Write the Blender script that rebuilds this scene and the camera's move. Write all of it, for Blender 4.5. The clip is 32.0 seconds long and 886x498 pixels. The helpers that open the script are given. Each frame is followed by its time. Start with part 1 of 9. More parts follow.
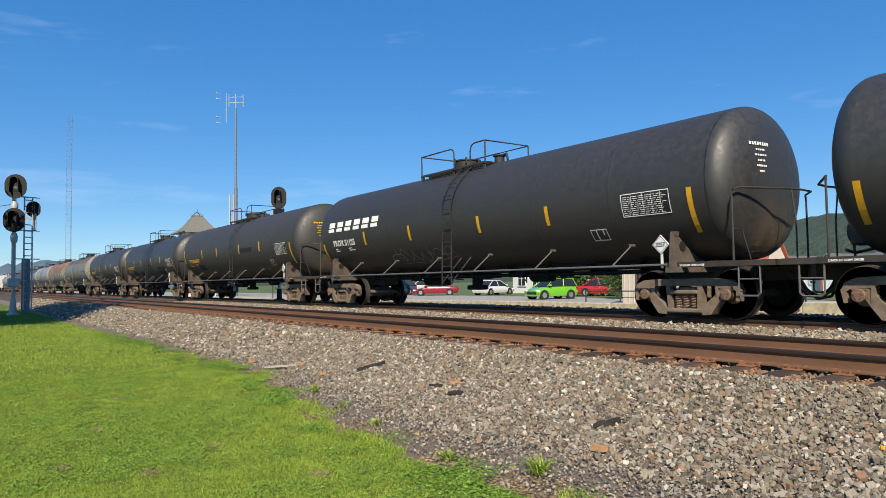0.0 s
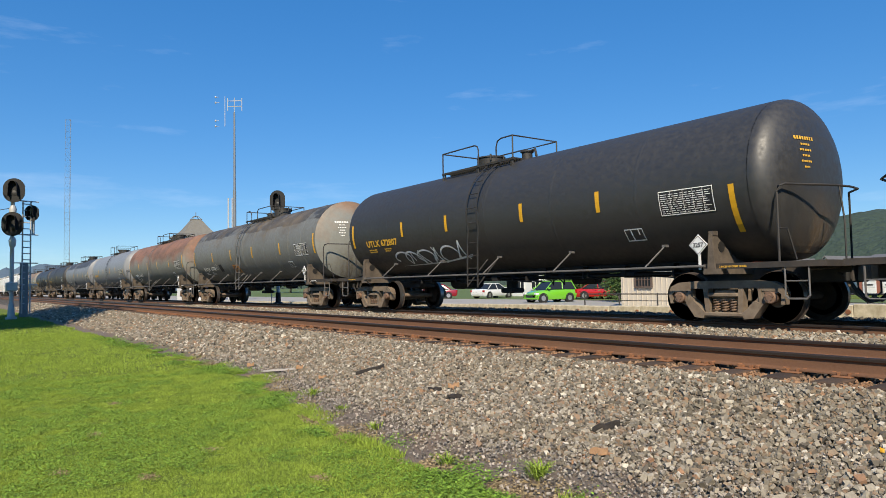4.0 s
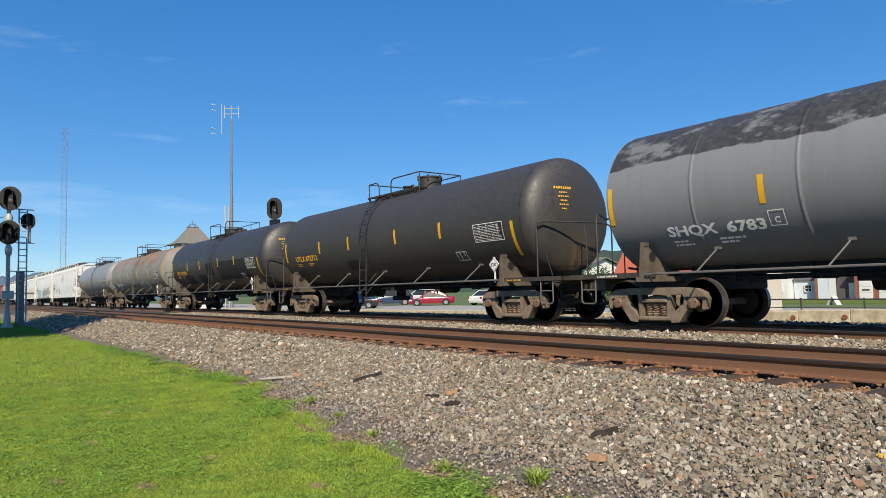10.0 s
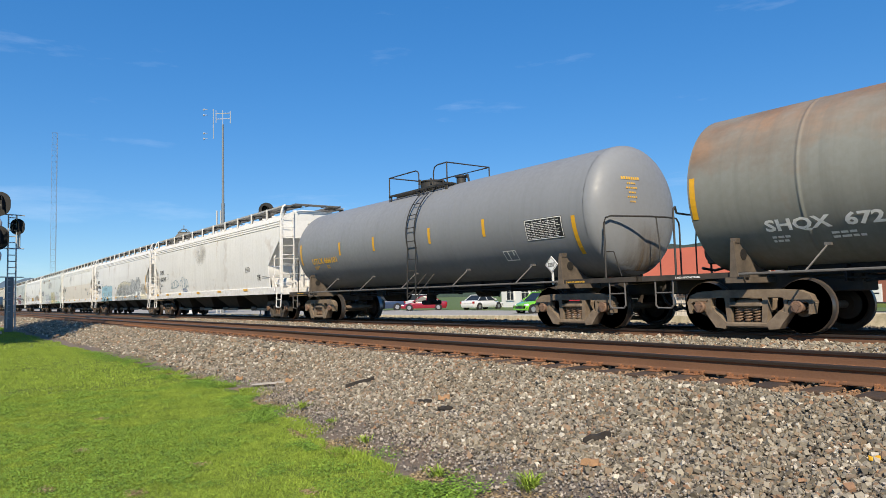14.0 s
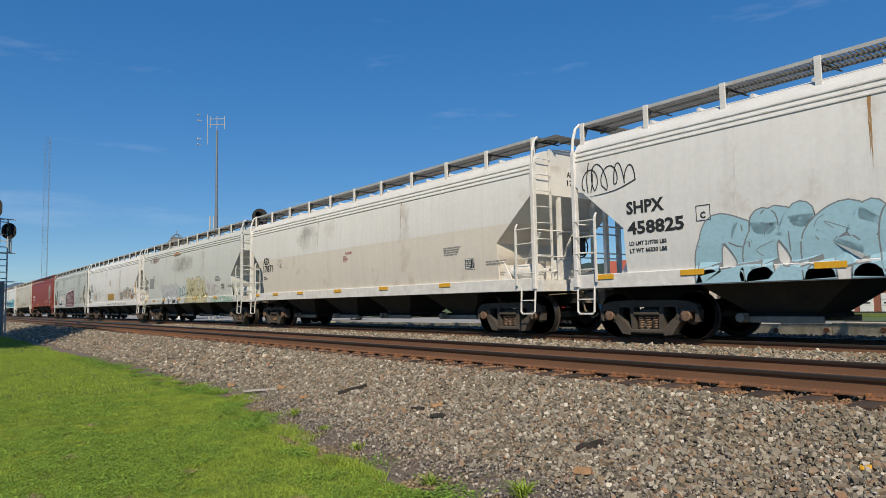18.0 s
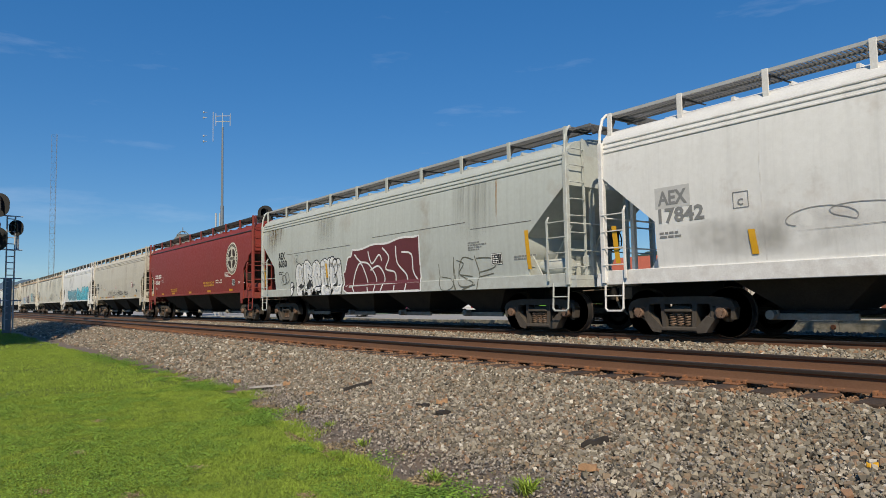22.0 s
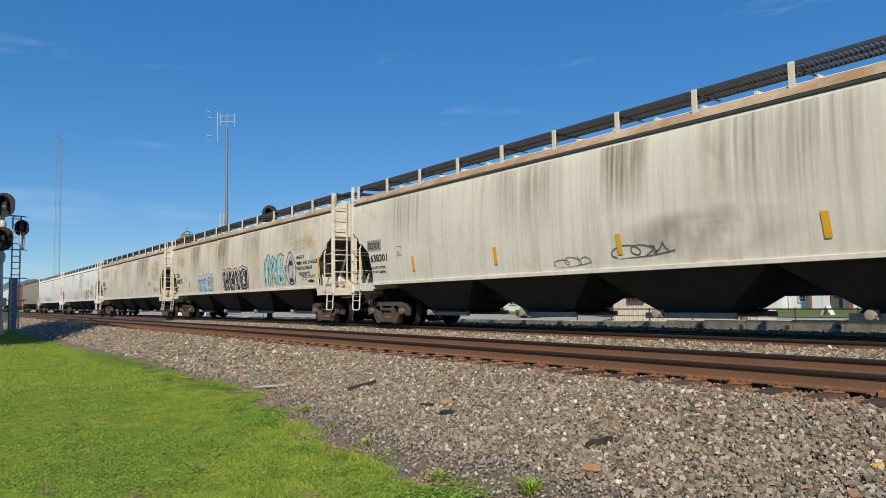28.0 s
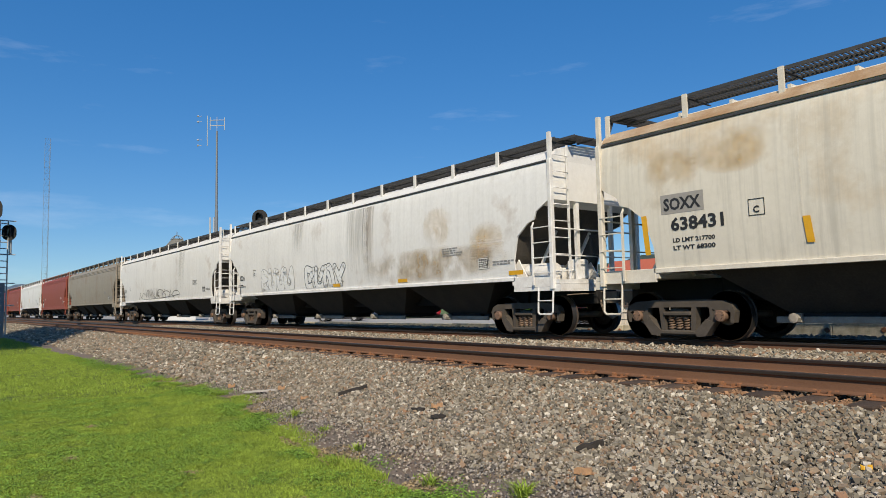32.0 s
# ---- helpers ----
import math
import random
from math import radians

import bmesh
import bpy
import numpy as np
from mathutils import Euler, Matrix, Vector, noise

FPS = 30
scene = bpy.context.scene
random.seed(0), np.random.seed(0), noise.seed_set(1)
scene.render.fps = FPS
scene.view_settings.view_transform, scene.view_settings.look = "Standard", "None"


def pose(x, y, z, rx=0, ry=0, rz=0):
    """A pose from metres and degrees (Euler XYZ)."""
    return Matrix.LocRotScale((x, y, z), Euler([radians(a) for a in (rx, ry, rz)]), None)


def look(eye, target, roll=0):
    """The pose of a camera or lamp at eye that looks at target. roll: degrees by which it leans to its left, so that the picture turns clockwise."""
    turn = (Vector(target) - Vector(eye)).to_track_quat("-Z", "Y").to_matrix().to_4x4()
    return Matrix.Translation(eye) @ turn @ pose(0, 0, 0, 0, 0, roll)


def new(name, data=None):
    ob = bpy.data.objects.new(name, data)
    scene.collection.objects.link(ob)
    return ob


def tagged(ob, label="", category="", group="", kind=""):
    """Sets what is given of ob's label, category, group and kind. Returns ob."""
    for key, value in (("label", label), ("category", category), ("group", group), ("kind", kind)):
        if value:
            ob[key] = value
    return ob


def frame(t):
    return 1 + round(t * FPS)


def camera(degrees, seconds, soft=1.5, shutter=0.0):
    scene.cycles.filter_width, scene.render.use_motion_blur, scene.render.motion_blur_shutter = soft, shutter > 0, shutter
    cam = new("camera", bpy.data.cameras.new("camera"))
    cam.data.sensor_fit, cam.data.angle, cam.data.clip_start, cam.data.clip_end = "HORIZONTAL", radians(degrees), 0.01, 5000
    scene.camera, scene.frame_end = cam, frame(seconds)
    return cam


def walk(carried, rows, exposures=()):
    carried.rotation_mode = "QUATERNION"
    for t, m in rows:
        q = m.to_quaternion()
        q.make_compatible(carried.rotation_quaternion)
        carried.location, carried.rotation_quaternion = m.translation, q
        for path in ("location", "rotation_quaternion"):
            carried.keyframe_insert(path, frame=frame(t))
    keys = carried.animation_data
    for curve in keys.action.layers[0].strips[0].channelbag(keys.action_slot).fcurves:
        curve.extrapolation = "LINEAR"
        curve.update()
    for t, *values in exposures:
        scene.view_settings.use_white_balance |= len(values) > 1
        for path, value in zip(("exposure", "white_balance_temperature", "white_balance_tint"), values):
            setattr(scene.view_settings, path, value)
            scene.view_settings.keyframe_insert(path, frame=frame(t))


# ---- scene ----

# ---- camera: held by hand beside the line, nearly still ----
# x runs along the tracks (the train moves towards +x), y away from the camera, z = 0 on the railheads
EYE = Vector((0.0, 0.0, 0.782))
cam = camera(66.21, 32.0, 0.5)


def aim(yaw, pitch, roll):
    a, b = radians(yaw), radians(pitch)
    return look(EYE, EYE + Vector((-math.sin(a) * math.cos(b), math.cos(a) * math.cos(b), math.sin(b))) * 10, roll)


walk(cam, [(t, aim(a, b, c)) for t, a, b, c in (
    (0, 54.06, 2.73, -0.93), (0.5, 54.08, 2.76, -0.99), (1, 54.12, 2.81, -0.93), (1.5, 54.17, 2.86, -0.93),
    (2, 54.18, 2.82, -0.92), (2.5, 54.20, 2.85, -0.83), (3, 54.23, 2.88, -0.93), (3.5, 54.07, 2.91, -0.96),
    (5.5, 53.72, 3.27, -1.20), (6, 53.64, 3.34, -1.16), (6.5, 53.52, 3.31, -1.28), (7, 53.46, 3.32, -1.30),
    (7.5, 53.53, 3.29, -1.21), (8, 53.64, 3.35, -1.10), (8.5, 53.66, 3.43, -1.23), (9, 53.72, 3.49, -1.24),
    (9.5, 53.72, 3.50, -1.24), (10, 53.71, 3.56, -1.27), (10.5, 53.80, 3.66, -1.10), (11, 53.55, 3.68, -1.22),
    (11.5, 53.42, 3.68, -1.19), (12, 53.35, 3.79, -1.39), (12.5, 53.23, 3.81, -1.41), (13, 53.19, 3.89, -1.50),
    (13.5, 53.11, 3.89, -1.52), (14, 53.05, 3.95, -1.42), (14.5, 52.98, 4.02, -1.21), (16.5, 52.64, 4.41, -1.26),
    (17, 52.62, 4.50, -1.15), (17.5, 52.52, 4.57, -1.19), (18, 52.50, 4.54, -1.10), (18.5, 52.53, 4.51, -1.14),
    (19, 52.58, 4.51, -1.07), (19.5, 52.69, 4.51, -0.99), (20, 52.79, 4.47, -0.97), (20.5, 52.99, 4.43, -0.89),
    (21, 52.95, 4.31, -1.13), (21.5, 52.95, 4.27, -1.06), (22, 52.95, 4.28, -1.07), (22.5, 52.99, 4.29, -1.14),
    (23, 52.95, 4.30, -1.15), (23.5, 52.96, 4.32, -1.15), (24, 53.06, 4.20, -1.04), (24.5, 53.26, 4.17, -0.80),
    (25, 53.40, 4.23, -0.80), (25.5, 53.43, 4.29, -1.04), (27.5, 53.39, 4.23, -0.91), (28, 53.29, 4.26, -1.07),
    (28.5, 53.17, 4.29, -1.23), (29, 53.06, 4.36, -1.30), (29.5, 53.03, 4.43, -1.16), (30, 52.92, 4.48, -1.10),
    (30.5, 52.89, 4.53, -1.10), (31, 52.75, 4.58, -1.21), (31.5, 52.61, 4.60, -1.28), (32, 52.51, 4.60, -1.20),
    )], exposures=[(0.0, 0.32), (14.5, 0.32), (16.8, -0.12), (23.2, -0.14), (24.0, 0.16), (25.0, 0.28), (28.0, 0.04), (32.0, 0.04)])

# ---- light ----
TO_SUN = Vector((0.70, -0.60, 0.78)).normalized()
world = bpy.data.worlds.new("world")
scene.world = world
world.use_nodes = True
wn = world.node_tree.nodes
sky = wn.new("ShaderNodeTexSky")
sky.sky_type, sky.sun_disc = "NISHITA", False
sky.sun_elevation = math.asin(TO_SUN.z)
sky.sun_rotation = math.atan2(TO_SUN.x, TO_SUN.y)
sky.altitude, sky.air_density, sky.dust_density, sky.ozone_density = 200, 0.9, 0.0, 2.5
wn["Background"].inputs[1].default_value = 0.132
rich = wn.new("ShaderNodeHueSaturation")
rich.inputs["Saturation"].default_value = 1.85
even = wn.new("ShaderNodeGamma")
even.inputs["Gamma"].default_value = 0.54
world.node_tree.links.new(sky.outputs[0], even.inputs["Color"])
world.node_tree.links.new(even.outputs[0], rich.inputs["Color"])
blue = wn.new("ShaderNodeMix")
blue.data_type, blue.blend_type = "RGBA", "MULTIPLY"
blue.inputs[0].default_value = 1.0
blue.inputs[7].default_value = (1.06, 1.40, 1.77, 1)
world.node_tree.links.new(rich.outputs[0], blue.inputs[6])
# thin high cirrus
wc, wm, wx = wn.new("ShaderNodeTexCoord"), wn.new("ShaderNodeMapping"), wn.new("ShaderNodeTexNoise")
wm.inputs["Scale"].default_value = (2.2, 2.2, 13.0)
wx.inputs["Scale"].default_value, wx.inputs["Detail"].default_value, wx.inputs["Roughness"].default_value = 1.7, 7, 0.6
wr = wn.new("ShaderNodeMapRange")
wr.inputs[1].default_value, wr.inputs[2].default_value, wr.inputs[4].default_value = 0.58, 0.80, 0.16
cloud = wn.new("ShaderNodeMix")
cloud.data_type = "RGBA"
cloud.inputs[7].default_value = (6.5, 7.2, 8.2, 1)
for a, b in ((wc.outputs["Generated"], wm.inputs[0]), (wm.outputs[0], wx.inputs["Vector"]), (wx.outputs["Fac"], wr.inputs[0]), (wr.outputs[0], cloud.inputs[0]), (blue.outputs[2], cloud.inputs[6]), (cloud.outputs[2], wn["Background"].inputs[0])):
    world.node_tree.links.new(a, b)
sun = new("sun", bpy.data.lights.new("sun", "SUN"))
sun.data.energy, sun.data.angle, sun.data.color = 5.0, radians(0.55), (1.0, 0.88, 0.69)
sun.matrix_world = look(TO_SUN * 200, (0, 0, 0))
scene.view_settings.exposure = 0.0

# ---- materials ----
MATS = {}


def nodes_of(name):
    m = bpy.data.materials.new(name)
    m.use_nodes = True
    return m, m.node_tree.nodes, m.node_tree.links


def mixed(n, l, fac, a, b, mode="MIX"):
    """A colour mix node; a and b are colours or sockets."""
    k = n.new("ShaderNodeMix")
    k.data_type, k.blend_type = "RGBA", mode
    for socket, v in ((k.inputs[0], fac), (k.inputs[6], a), (k.inputs[7], b)):
        if isinstance(v, bpy.types.NodeSocket):
            l.new(v, socket)
        elif isinstance(v, (int, float)):
            socket.default_value = v
        else:
            socket.default_value = (*v, 1)
    return k.outputs[2]


def noise_of(n, l, scale, detail=4, coord="Object", stretch=(1, 1, 1), rough=0.6):
    tc, mp, ns = n.new("ShaderNodeTexCoord"), n.new("ShaderNodeMapping"), n.new("ShaderNodeTexNoise")
    mp.inputs["Scale"].default_value = stretch
    l.new(tc.outputs[coord], mp.inputs[0])
    l.new(mp.outputs[0], ns.inputs["Vector"])
    ns.inputs["Scale"].default_value, ns.inputs["Detail"].default_value, ns.inputs["Roughness"].default_value = scale, detail, rough
    return ns.outputs["Fac"]


def ramp(n, l, fac, lo, hi, a=0.0, b=1.0):
    k = n.new("ShaderNodeMapRange")
    l.new(fac, k.inputs[0])
    for i, v in enumerate((lo, hi, a, b), 1):
        k.inputs[i].default_value = v
    return k.outputs[0]


def bumped(n, l, height, strength, distance, bsdf):
    k = n.new("ShaderNodeBump")
    k.inputs["Strength"].default_value, k.inputs["Distance"].default_value = strength, distance
    l.new(height, k.inputs["Height"])
    l.new(k.outputs[0], bsdf.inputs["Normal"])


def surface(name, base, spot=None, rough=0.7, metal=0.0, scale=3.0, fine=40.0, amount=0.5, bump=0.3, dist=0.01, stretch=(1, 1, 1), island=0.0, spec=0.5, per_object=0.0):
    """A worn surface: base colour, blotches of spot at one scale, grain and relief at a finer one."""
    if name in MATS:
        return MATS[name]
    m, n, l = nodes_of(name)
    b = n["Principled BSDF"]
    spot = spot or tuple(c * 0.6 for c in base)
    big = ramp(n, l, noise_of(n, l, scale, 5, stretch=stretch), 0.38, 0.68, 0, amount)
    small = noise_of(n, l, fine, 3)
    col = mixed(n, l, big, base, spot)
    col = mixed(n, l, ramp(n, l, small, 0.25, 0.75, 0, 0.35), col, tuple(c * 0.55 for c in base))
    if island or per_object:
        if island:
            rnd = n.new("ShaderNodeNewGeometry").outputs["Random Per Island"]
        else:
            rnd = n.new("ShaderNodeObjectInfo").outputs["Random"]
        hsv = n.new("ShaderNodeHueSaturation")
        amt = island or per_object
        l.new(ramp(n, l, rnd, 0, 1, 1 - amt, 1 + amt), hsv.inputs["Value"])
        l.new(col, hsv.inputs["Color"])
        col = hsv.outputs[0]
    l.new(col, b.inputs["Base Color"])
    l.new(ramp(n, l, small, 0.2, 0.8, max(0.05, rough - 0.12), min(1, rough + 0.12)), b.inputs["Roughness"])
    b.inputs["Metallic"].default_value = metal
    b.inputs["Specular IOR Level"].default_value = spec
    if bump:
        bumped(n, l, small, bump, dist, b)
    MATS[name] = m
    return m


def paint(name, base, rust=None, rust_amount=0.0, grime=(0.10, 0.085, 0.065), grime_amount=0.35, streak=0.25, rough=0.45, crown=None, crown_z=1.0, lower=None, lower_z=0.0, fleck=0.0, span=(0.1, 1.4), spec=0.35):
    """Car-body paint in the body's own space: rust patches that grow upwards, vertical dirt streaks, road dust,
    a differently coated crown above crown_z, and a repainted lower band below lower_z."""
    if name in MATS:
        return MATS[name]
    m, n, l = nodes_of(name)
    b = n["Principled BSDF"]
    tc, sep = n.new("ShaderNodeTexCoord"), n.new("ShaderNodeSeparateXYZ")
    l.new(tc.outputs["Object"], sep.inputs[0])
    z = sep.outputs[2]
    blot = noise_of(n, l, 0.55, 6, rough=0.62)
    fine = noise_of(n, l, 9, 5)
    grain = noise_of(n, l, 70, 2)
    lines = noise_of(n, l, 1.0, 5, stretch=(3.2, 0.5, 0.22), rough=0.7)
    tint = noise_of(n, l, 0.3, 3)
    col = mixed(n, l, ramp(n, l, tint, 0.35, 0.65, 0, 0.5), base, tuple(c * 0.82 + 0.012 for c in base))

    def calc(op, a, c):
        k = n.new("ShaderNodeMath")
        k.operation = op
        for socket, v in ((k.inputs[0], a), (k.inputs[1], c)):
            if isinstance(v, (int, float)):
                socket.default_value = v
            else:
                l.new(v, socket)
        return k.outputs[0]

    if lower:
        edge = calc("ADD", z, calc("MULTIPLY", fine, 0.05))
        col = mixed(n, l, ramp(n, l, edge, lower_z + 0.02, lower_z + 0.05, 1, 0), col, lower)
    if crown:
        edge = calc("ADD", z, calc("MULTIPLY", calc("SUBTRACT", blot, 0.5), 0.5))
        worn = ramp(n, l, noise_of(n, l, 1.6, 6, stretch=(0.6, 1, 1), rough=0.7), 0.52, 0.60, 1, 0.25)
        col = mixed(n, l, calc("MULTIPLY", ramp(n, l, edge, crown_z, crown_z + 0.03, 0, 1), worn), col, crown)
    if rust:
        height = calc("MULTIPLY", ramp(n, l, z, span[0], span[1], 0, 1), rust_amount * 0.55)
        where = calc("ADD", blot, height)
        where = calc("ADD", where, calc("MULTIPLY", calc("SUBTRACT", fine, 0.5), 0.06))
        col = mixed(n, l, ramp(n, l, where, 0.56, 0.82, 0, 0.92), col, mixed(n, l, ramp(n, l, noise_of(n, l, 0.9, 5, stretch=(0.7, 1, 1.6)), 0.4, 0.68), rust, tuple(c * 0.42 for c in rust)))
    col = mixed(n, l, ramp(n, l, lines, 0.52, 0.80, 0, streak), col, tuple(c * 0.35 + 0.03 for c in base))
    thin = noise_of(n, l, 1.0, 4, stretch=(8.0, 0.5, 0.13), rough=0.6)
    col = mixed(n, l, ramp(n, l, thin, 0.50, 0.78, 0, streak * 0.9), col, tuple(c * 0.5 + 0.03 for c in base))
    col = mixed(n, l, ramp(n, l, fine, 0.35, 0.75, 0, grime_amount), col, mixed(n, l, 0.5, base, grime))
    if fleck:
        col = mixed(n, l, ramp(n, l, noise_of(n, l, 22, 4), 0.66, 0.72, 0, fleck), col, (0.16, 0.08, 0.045))
    col = mixed(n, l, ramp(n, l, grain, 0.3, 0.7, 0, 0.10), col, tuple(c * 0.5 for c in base))
    l.new(col, b.inputs["Base Color"])
    l.new(ramp(n, l, fine, 0.3, 0.7, rough - 0.05, rough + 0.18), b.inputs["Roughness"])
    b.inputs["Specular IOR Level"].default_value = spec
    bumped(n, l, noise_of(n, l, 1.4, 2), 0.25, 0.02, b)
    MATS[name] = m
    return m


def plain(name, base, rough=0.5, metal=0.0, emit=0.0):
    if name in MATS:
        return MATS[name]
    m, n, l = nodes_of(name)
    b = n["Principled BSDF"]
    col = mixed(n, l, ramp(n, l, noise_of(n, l, 14, 4), 0.35, 0.7, 0, 0.35), base, tuple(c * 0.65 for c in base))
    l.new(col, b.inputs["Base Color"])
    b.inputs["Roughness"].default_value, b.inputs["Metallic"].default_value = rough, metal
    MATS[name] = m
    return m


def glass_dark(name):
    if name in MATS:
        return MATS[name]
    m, n, l = nodes_of(name)
    b = n["Principled BSDF"]
    b.inputs["Base Color"].default_value = (0.02, 0.025, 0.03, 1)
    b.inputs["Roughness"].default_value = 0.18
    b.inputs["Specular IOR Level"].default_value = 0.22
    MATS[name] = m
    return m


IRON = surface("truck_iron", (0.225, 0.172, 0.120), (0.10, 0.068, 0.045), 0.85, 0.0, 6, 60, 0.7, 0.4)
IRON_DARK = surface("truck_iron_grey", (0.090, 0.075, 0.060), (0.05, 0.038, 0.028), 0.8, 0.05, 6, 60, 0.7, 0.4)
WHEEL = surface("wheel_steel", (0.215, 0.155, 0.110), (0.10, 0.068, 0.05), 0.75, 0.1, 5, 50, 0.6, 0.2)
TREAD = surface("wheel_tread", (0.30, 0.28, 0.27), (0.2, 0.17, 0.15), 0.35, 0.9, 9, 80, 0.5, 0.1)
RUSTY = surface("rust_iron", (0.25, 0.105, 0.05), (0.13, 0.06, 0.035), 0.8, 0.1, 6, 60, 0.7, 0.4)
BLACK_STEEL = surface("black_steel", (0.032, 0.031, 0.030), (0.085, 0.068, 0.052), 0.6, 0.1, 4, 50, 0.5, 0.2)
GREY_STEEL = surface("grey_steel", (0.16, 0.155, 0.15), (0.09, 0.07, 0.055), 0.6, 0.1, 4, 50, 0.6, 0.2)
# near-black steel: the deep shade under the cars is put into its colour
SHADED_UNDERCAR = surface("shaded_undercar_steel", (0.009, 0.008, 0.0075), (0.022, 0.017, 0.013), 0.85, 0.0, 4, 40, 0.5, 0.2)
YELLOW = plain("reflective_yellow", (0.72, 0.38, 0.02), 0.4)
LETTER_Y = plain("letter_yellow", (0.75, 0.42, 0.04), 0.55)
LETTER_W = plain("letter_white", (0.92, 0.90, 0.85), 0.5)
LETTER_K = plain("letter_black", (0.025, 0.025, 0.027), 0.6)
LETTER_R = plain("letter_red", (0.45, 0.03, 0.025), 0.6)
LETTER_G = plain("letter_faded_grey", (0.24, 0.24, 0.235), 0.65)
PANEL_K = plain("panel_black", (0.018, 0.018, 0.02), 0.5)
FAINT_STEEL = surface("weathered_steel", (0.22, 0.24, 0.26), (0.16, 0.17, 0.18), 0.6, 0.3, 5, 60, 0.5, 0.1)
GALV = surface("galvanised_steel", (0.52, 0.52, 0.51), (0.38, 0.38, 0.37), 0.55, 0.15, 5, 60, 0.5, 0.1)


# ---- mesh helpers ----
class Shape:
    """Collects primitives into one mesh."""

    def __init__(self):
        self.v, self.f, self.mi = [], [], []

    def add(self, verts, faces, mi=0):
        o = len(self.v)
        self.v.extend(tuple(p) for p in verts)
        self.f.extend(tuple(i + o for i in q) for q in faces)
        self.mi.extend([mi] * len(faces))
        return self

    def box(self, x0, x1, y0, y1, z0, z1, mi=0, c=0.0):
        if c <= 0:
            v = [(x, y, z) for z in (z0, z1) for y in (y0, y1) for x in (x0, x1)]
            return self.add(v, [(0, 2, 3, 1), (4, 5, 7, 6), (0, 1, 5, 4), (2, 6, 7, 3), (0, 4, 6, 2), (1, 3, 7, 5)], mi)
        # chamfered along x and y by c at every edge of the outline
        ring = [(x0 + c, y0), (x1 - c, y0), (x1, y0 + c), (x1, y1 - c), (x1 - c, y1), (x0 + c, y1), (x0, y1 - c), (x0, y0 + c)]
        cx, cy = (x0 + x1) / 2, (y0 + y1) / 2
        kx, ky = 1 - 2 * c / max(1e-6, x1 - x0), 1 - 2 * c / max(1e-6, y1 - y0)
        inner = [(cx + (x - cx) * kx, cy + (y - cy) * ky) for x, y in ring]
        rows = [(inner, z0), (ring, z0 + c), (ring, z1 - c), (inner, z1)]
        v = [(x, y, z) for r, z in rows for x, y in r]
        q = [tuple(reversed(range(8))), tuple(range(24, 32))]
        for k in range(3):
            for i in range(8):
                j = (i + 1) % 8
                q.append((k * 8 + i, k * 8 + j, k * 8 + 8 + j, k * 8 + 8 + i))
        return self.add(v, q, mi)

    def prism(self, outline, axis, a, b, mi=0):
        """An outline of (p, q) pairs drawn along an axis from a to b. axis y: p=x, q=z; x: p=y, q=z; z: p=x, q=y."""
        def at(p, q, d):
            return {"y": (p, d, q), "x": (d, p, q), "z": (p, q, d)}[axis]
        k = len(outline)
        v = [at(p, q, a) for p, q in outline] + [at(p, q, b) for p, q in outline]
        q = [tuple(range(k)), tuple(reversed(range(k, 2 * k)))]
        q += [(i, (i + 1) % k, k + (i + 1) % k, k + i) for i in range(k)]
        return self.add(v, q, mi)

    def tube(self, pts, r, seg=6, mi=0):
        """A round bar through the points."""
        pts = [Vector(p) for p in pts]
        v, q = [], []
        up = Vector((0.123, 0.456, 0.88)).normalized()
        for i, p in enumerate(pts):
            d = ((pts[min(i + 1, len(pts) - 1)] - p).normalized() + (p - pts[max(i - 1, 0)]).normalized()).normalized()
            s = d.cross(up).normalized()
            t = d.cross(s)
            v += [p + (s * math.cos(a) + t * math.sin(a)) * r for a in (2 * math.pi * k / seg for k in range(seg))]
        for i in range(len(pts) - 1):
            for k in range(seg):
                j = (k + 1) % seg
                q.append((i * seg + k, i * seg + j, (i + 1) * seg + j, (i + 1) * seg + k))
        q += [tuple(reversed(range(seg))), tuple(range((len(pts) - 1) * seg, len(pts) * seg))]
        return self.add(v, q, mi)

    def strap(self, pts, w, t=0.012, mi=0):
        """A flat bar of width w along x, bent through points of one x plane."""
        v = []
        pts = [Vector(p) for p in pts]
        for i, p in enumerate(pts):
            d = (pts[min(i + 1, len(pts) - 1)] - pts[max(i - 1, 0)]).normalized()
            n = Vector((0, -d.z, d.y)) * (t / 2)
            h = Vector((w / 2, 0, 0))
            v += [p - h - n, p + h - n, p + h + n, p - h + n]
        q = [(3, 2, 1, 0), tuple(range(len(v) - 4, len(v)))]
        for i in range(len(pts) - 1):
            q += [(4 * i + k, 4 * i + (k + 1) % 4, 4 * i + 4 + (k + 1) % 4, 4 * i + 4 + k) for k in range(4)]
        return self.add(v, q, mi)

    def lathe(self, profile, axis="x", centre=(0, 0, 0), seg=32, mi=0, closed=False):
        """A profile of (along, radius) turned about an axis through centre."""
        v, q = [], []
        c = Vector(centre)
        for d, r in profile:
            for k in range(seg):
                a = 2 * math.pi * k / seg
                p, s = r * math.cos(a), r * math.sin(a)
                v.append(c + Vector({"x": (d, p, s), "y": (p, d, s), "z": (p, s, d)}[axis]))
        m = len(profile)
        for i in range(m if closed else m - 1):
            o = (i + 1) % m
            for k in range(seg):
                j = (k + 1) % seg
                q.append((i * seg + k, i * seg + j, o * seg + j, o * seg + k))
        if not closed:
            q += [tuple(reversed(range(seg))), tuple(range((m - 1) * seg, m * seg))]
        return self.add(v, q, mi)

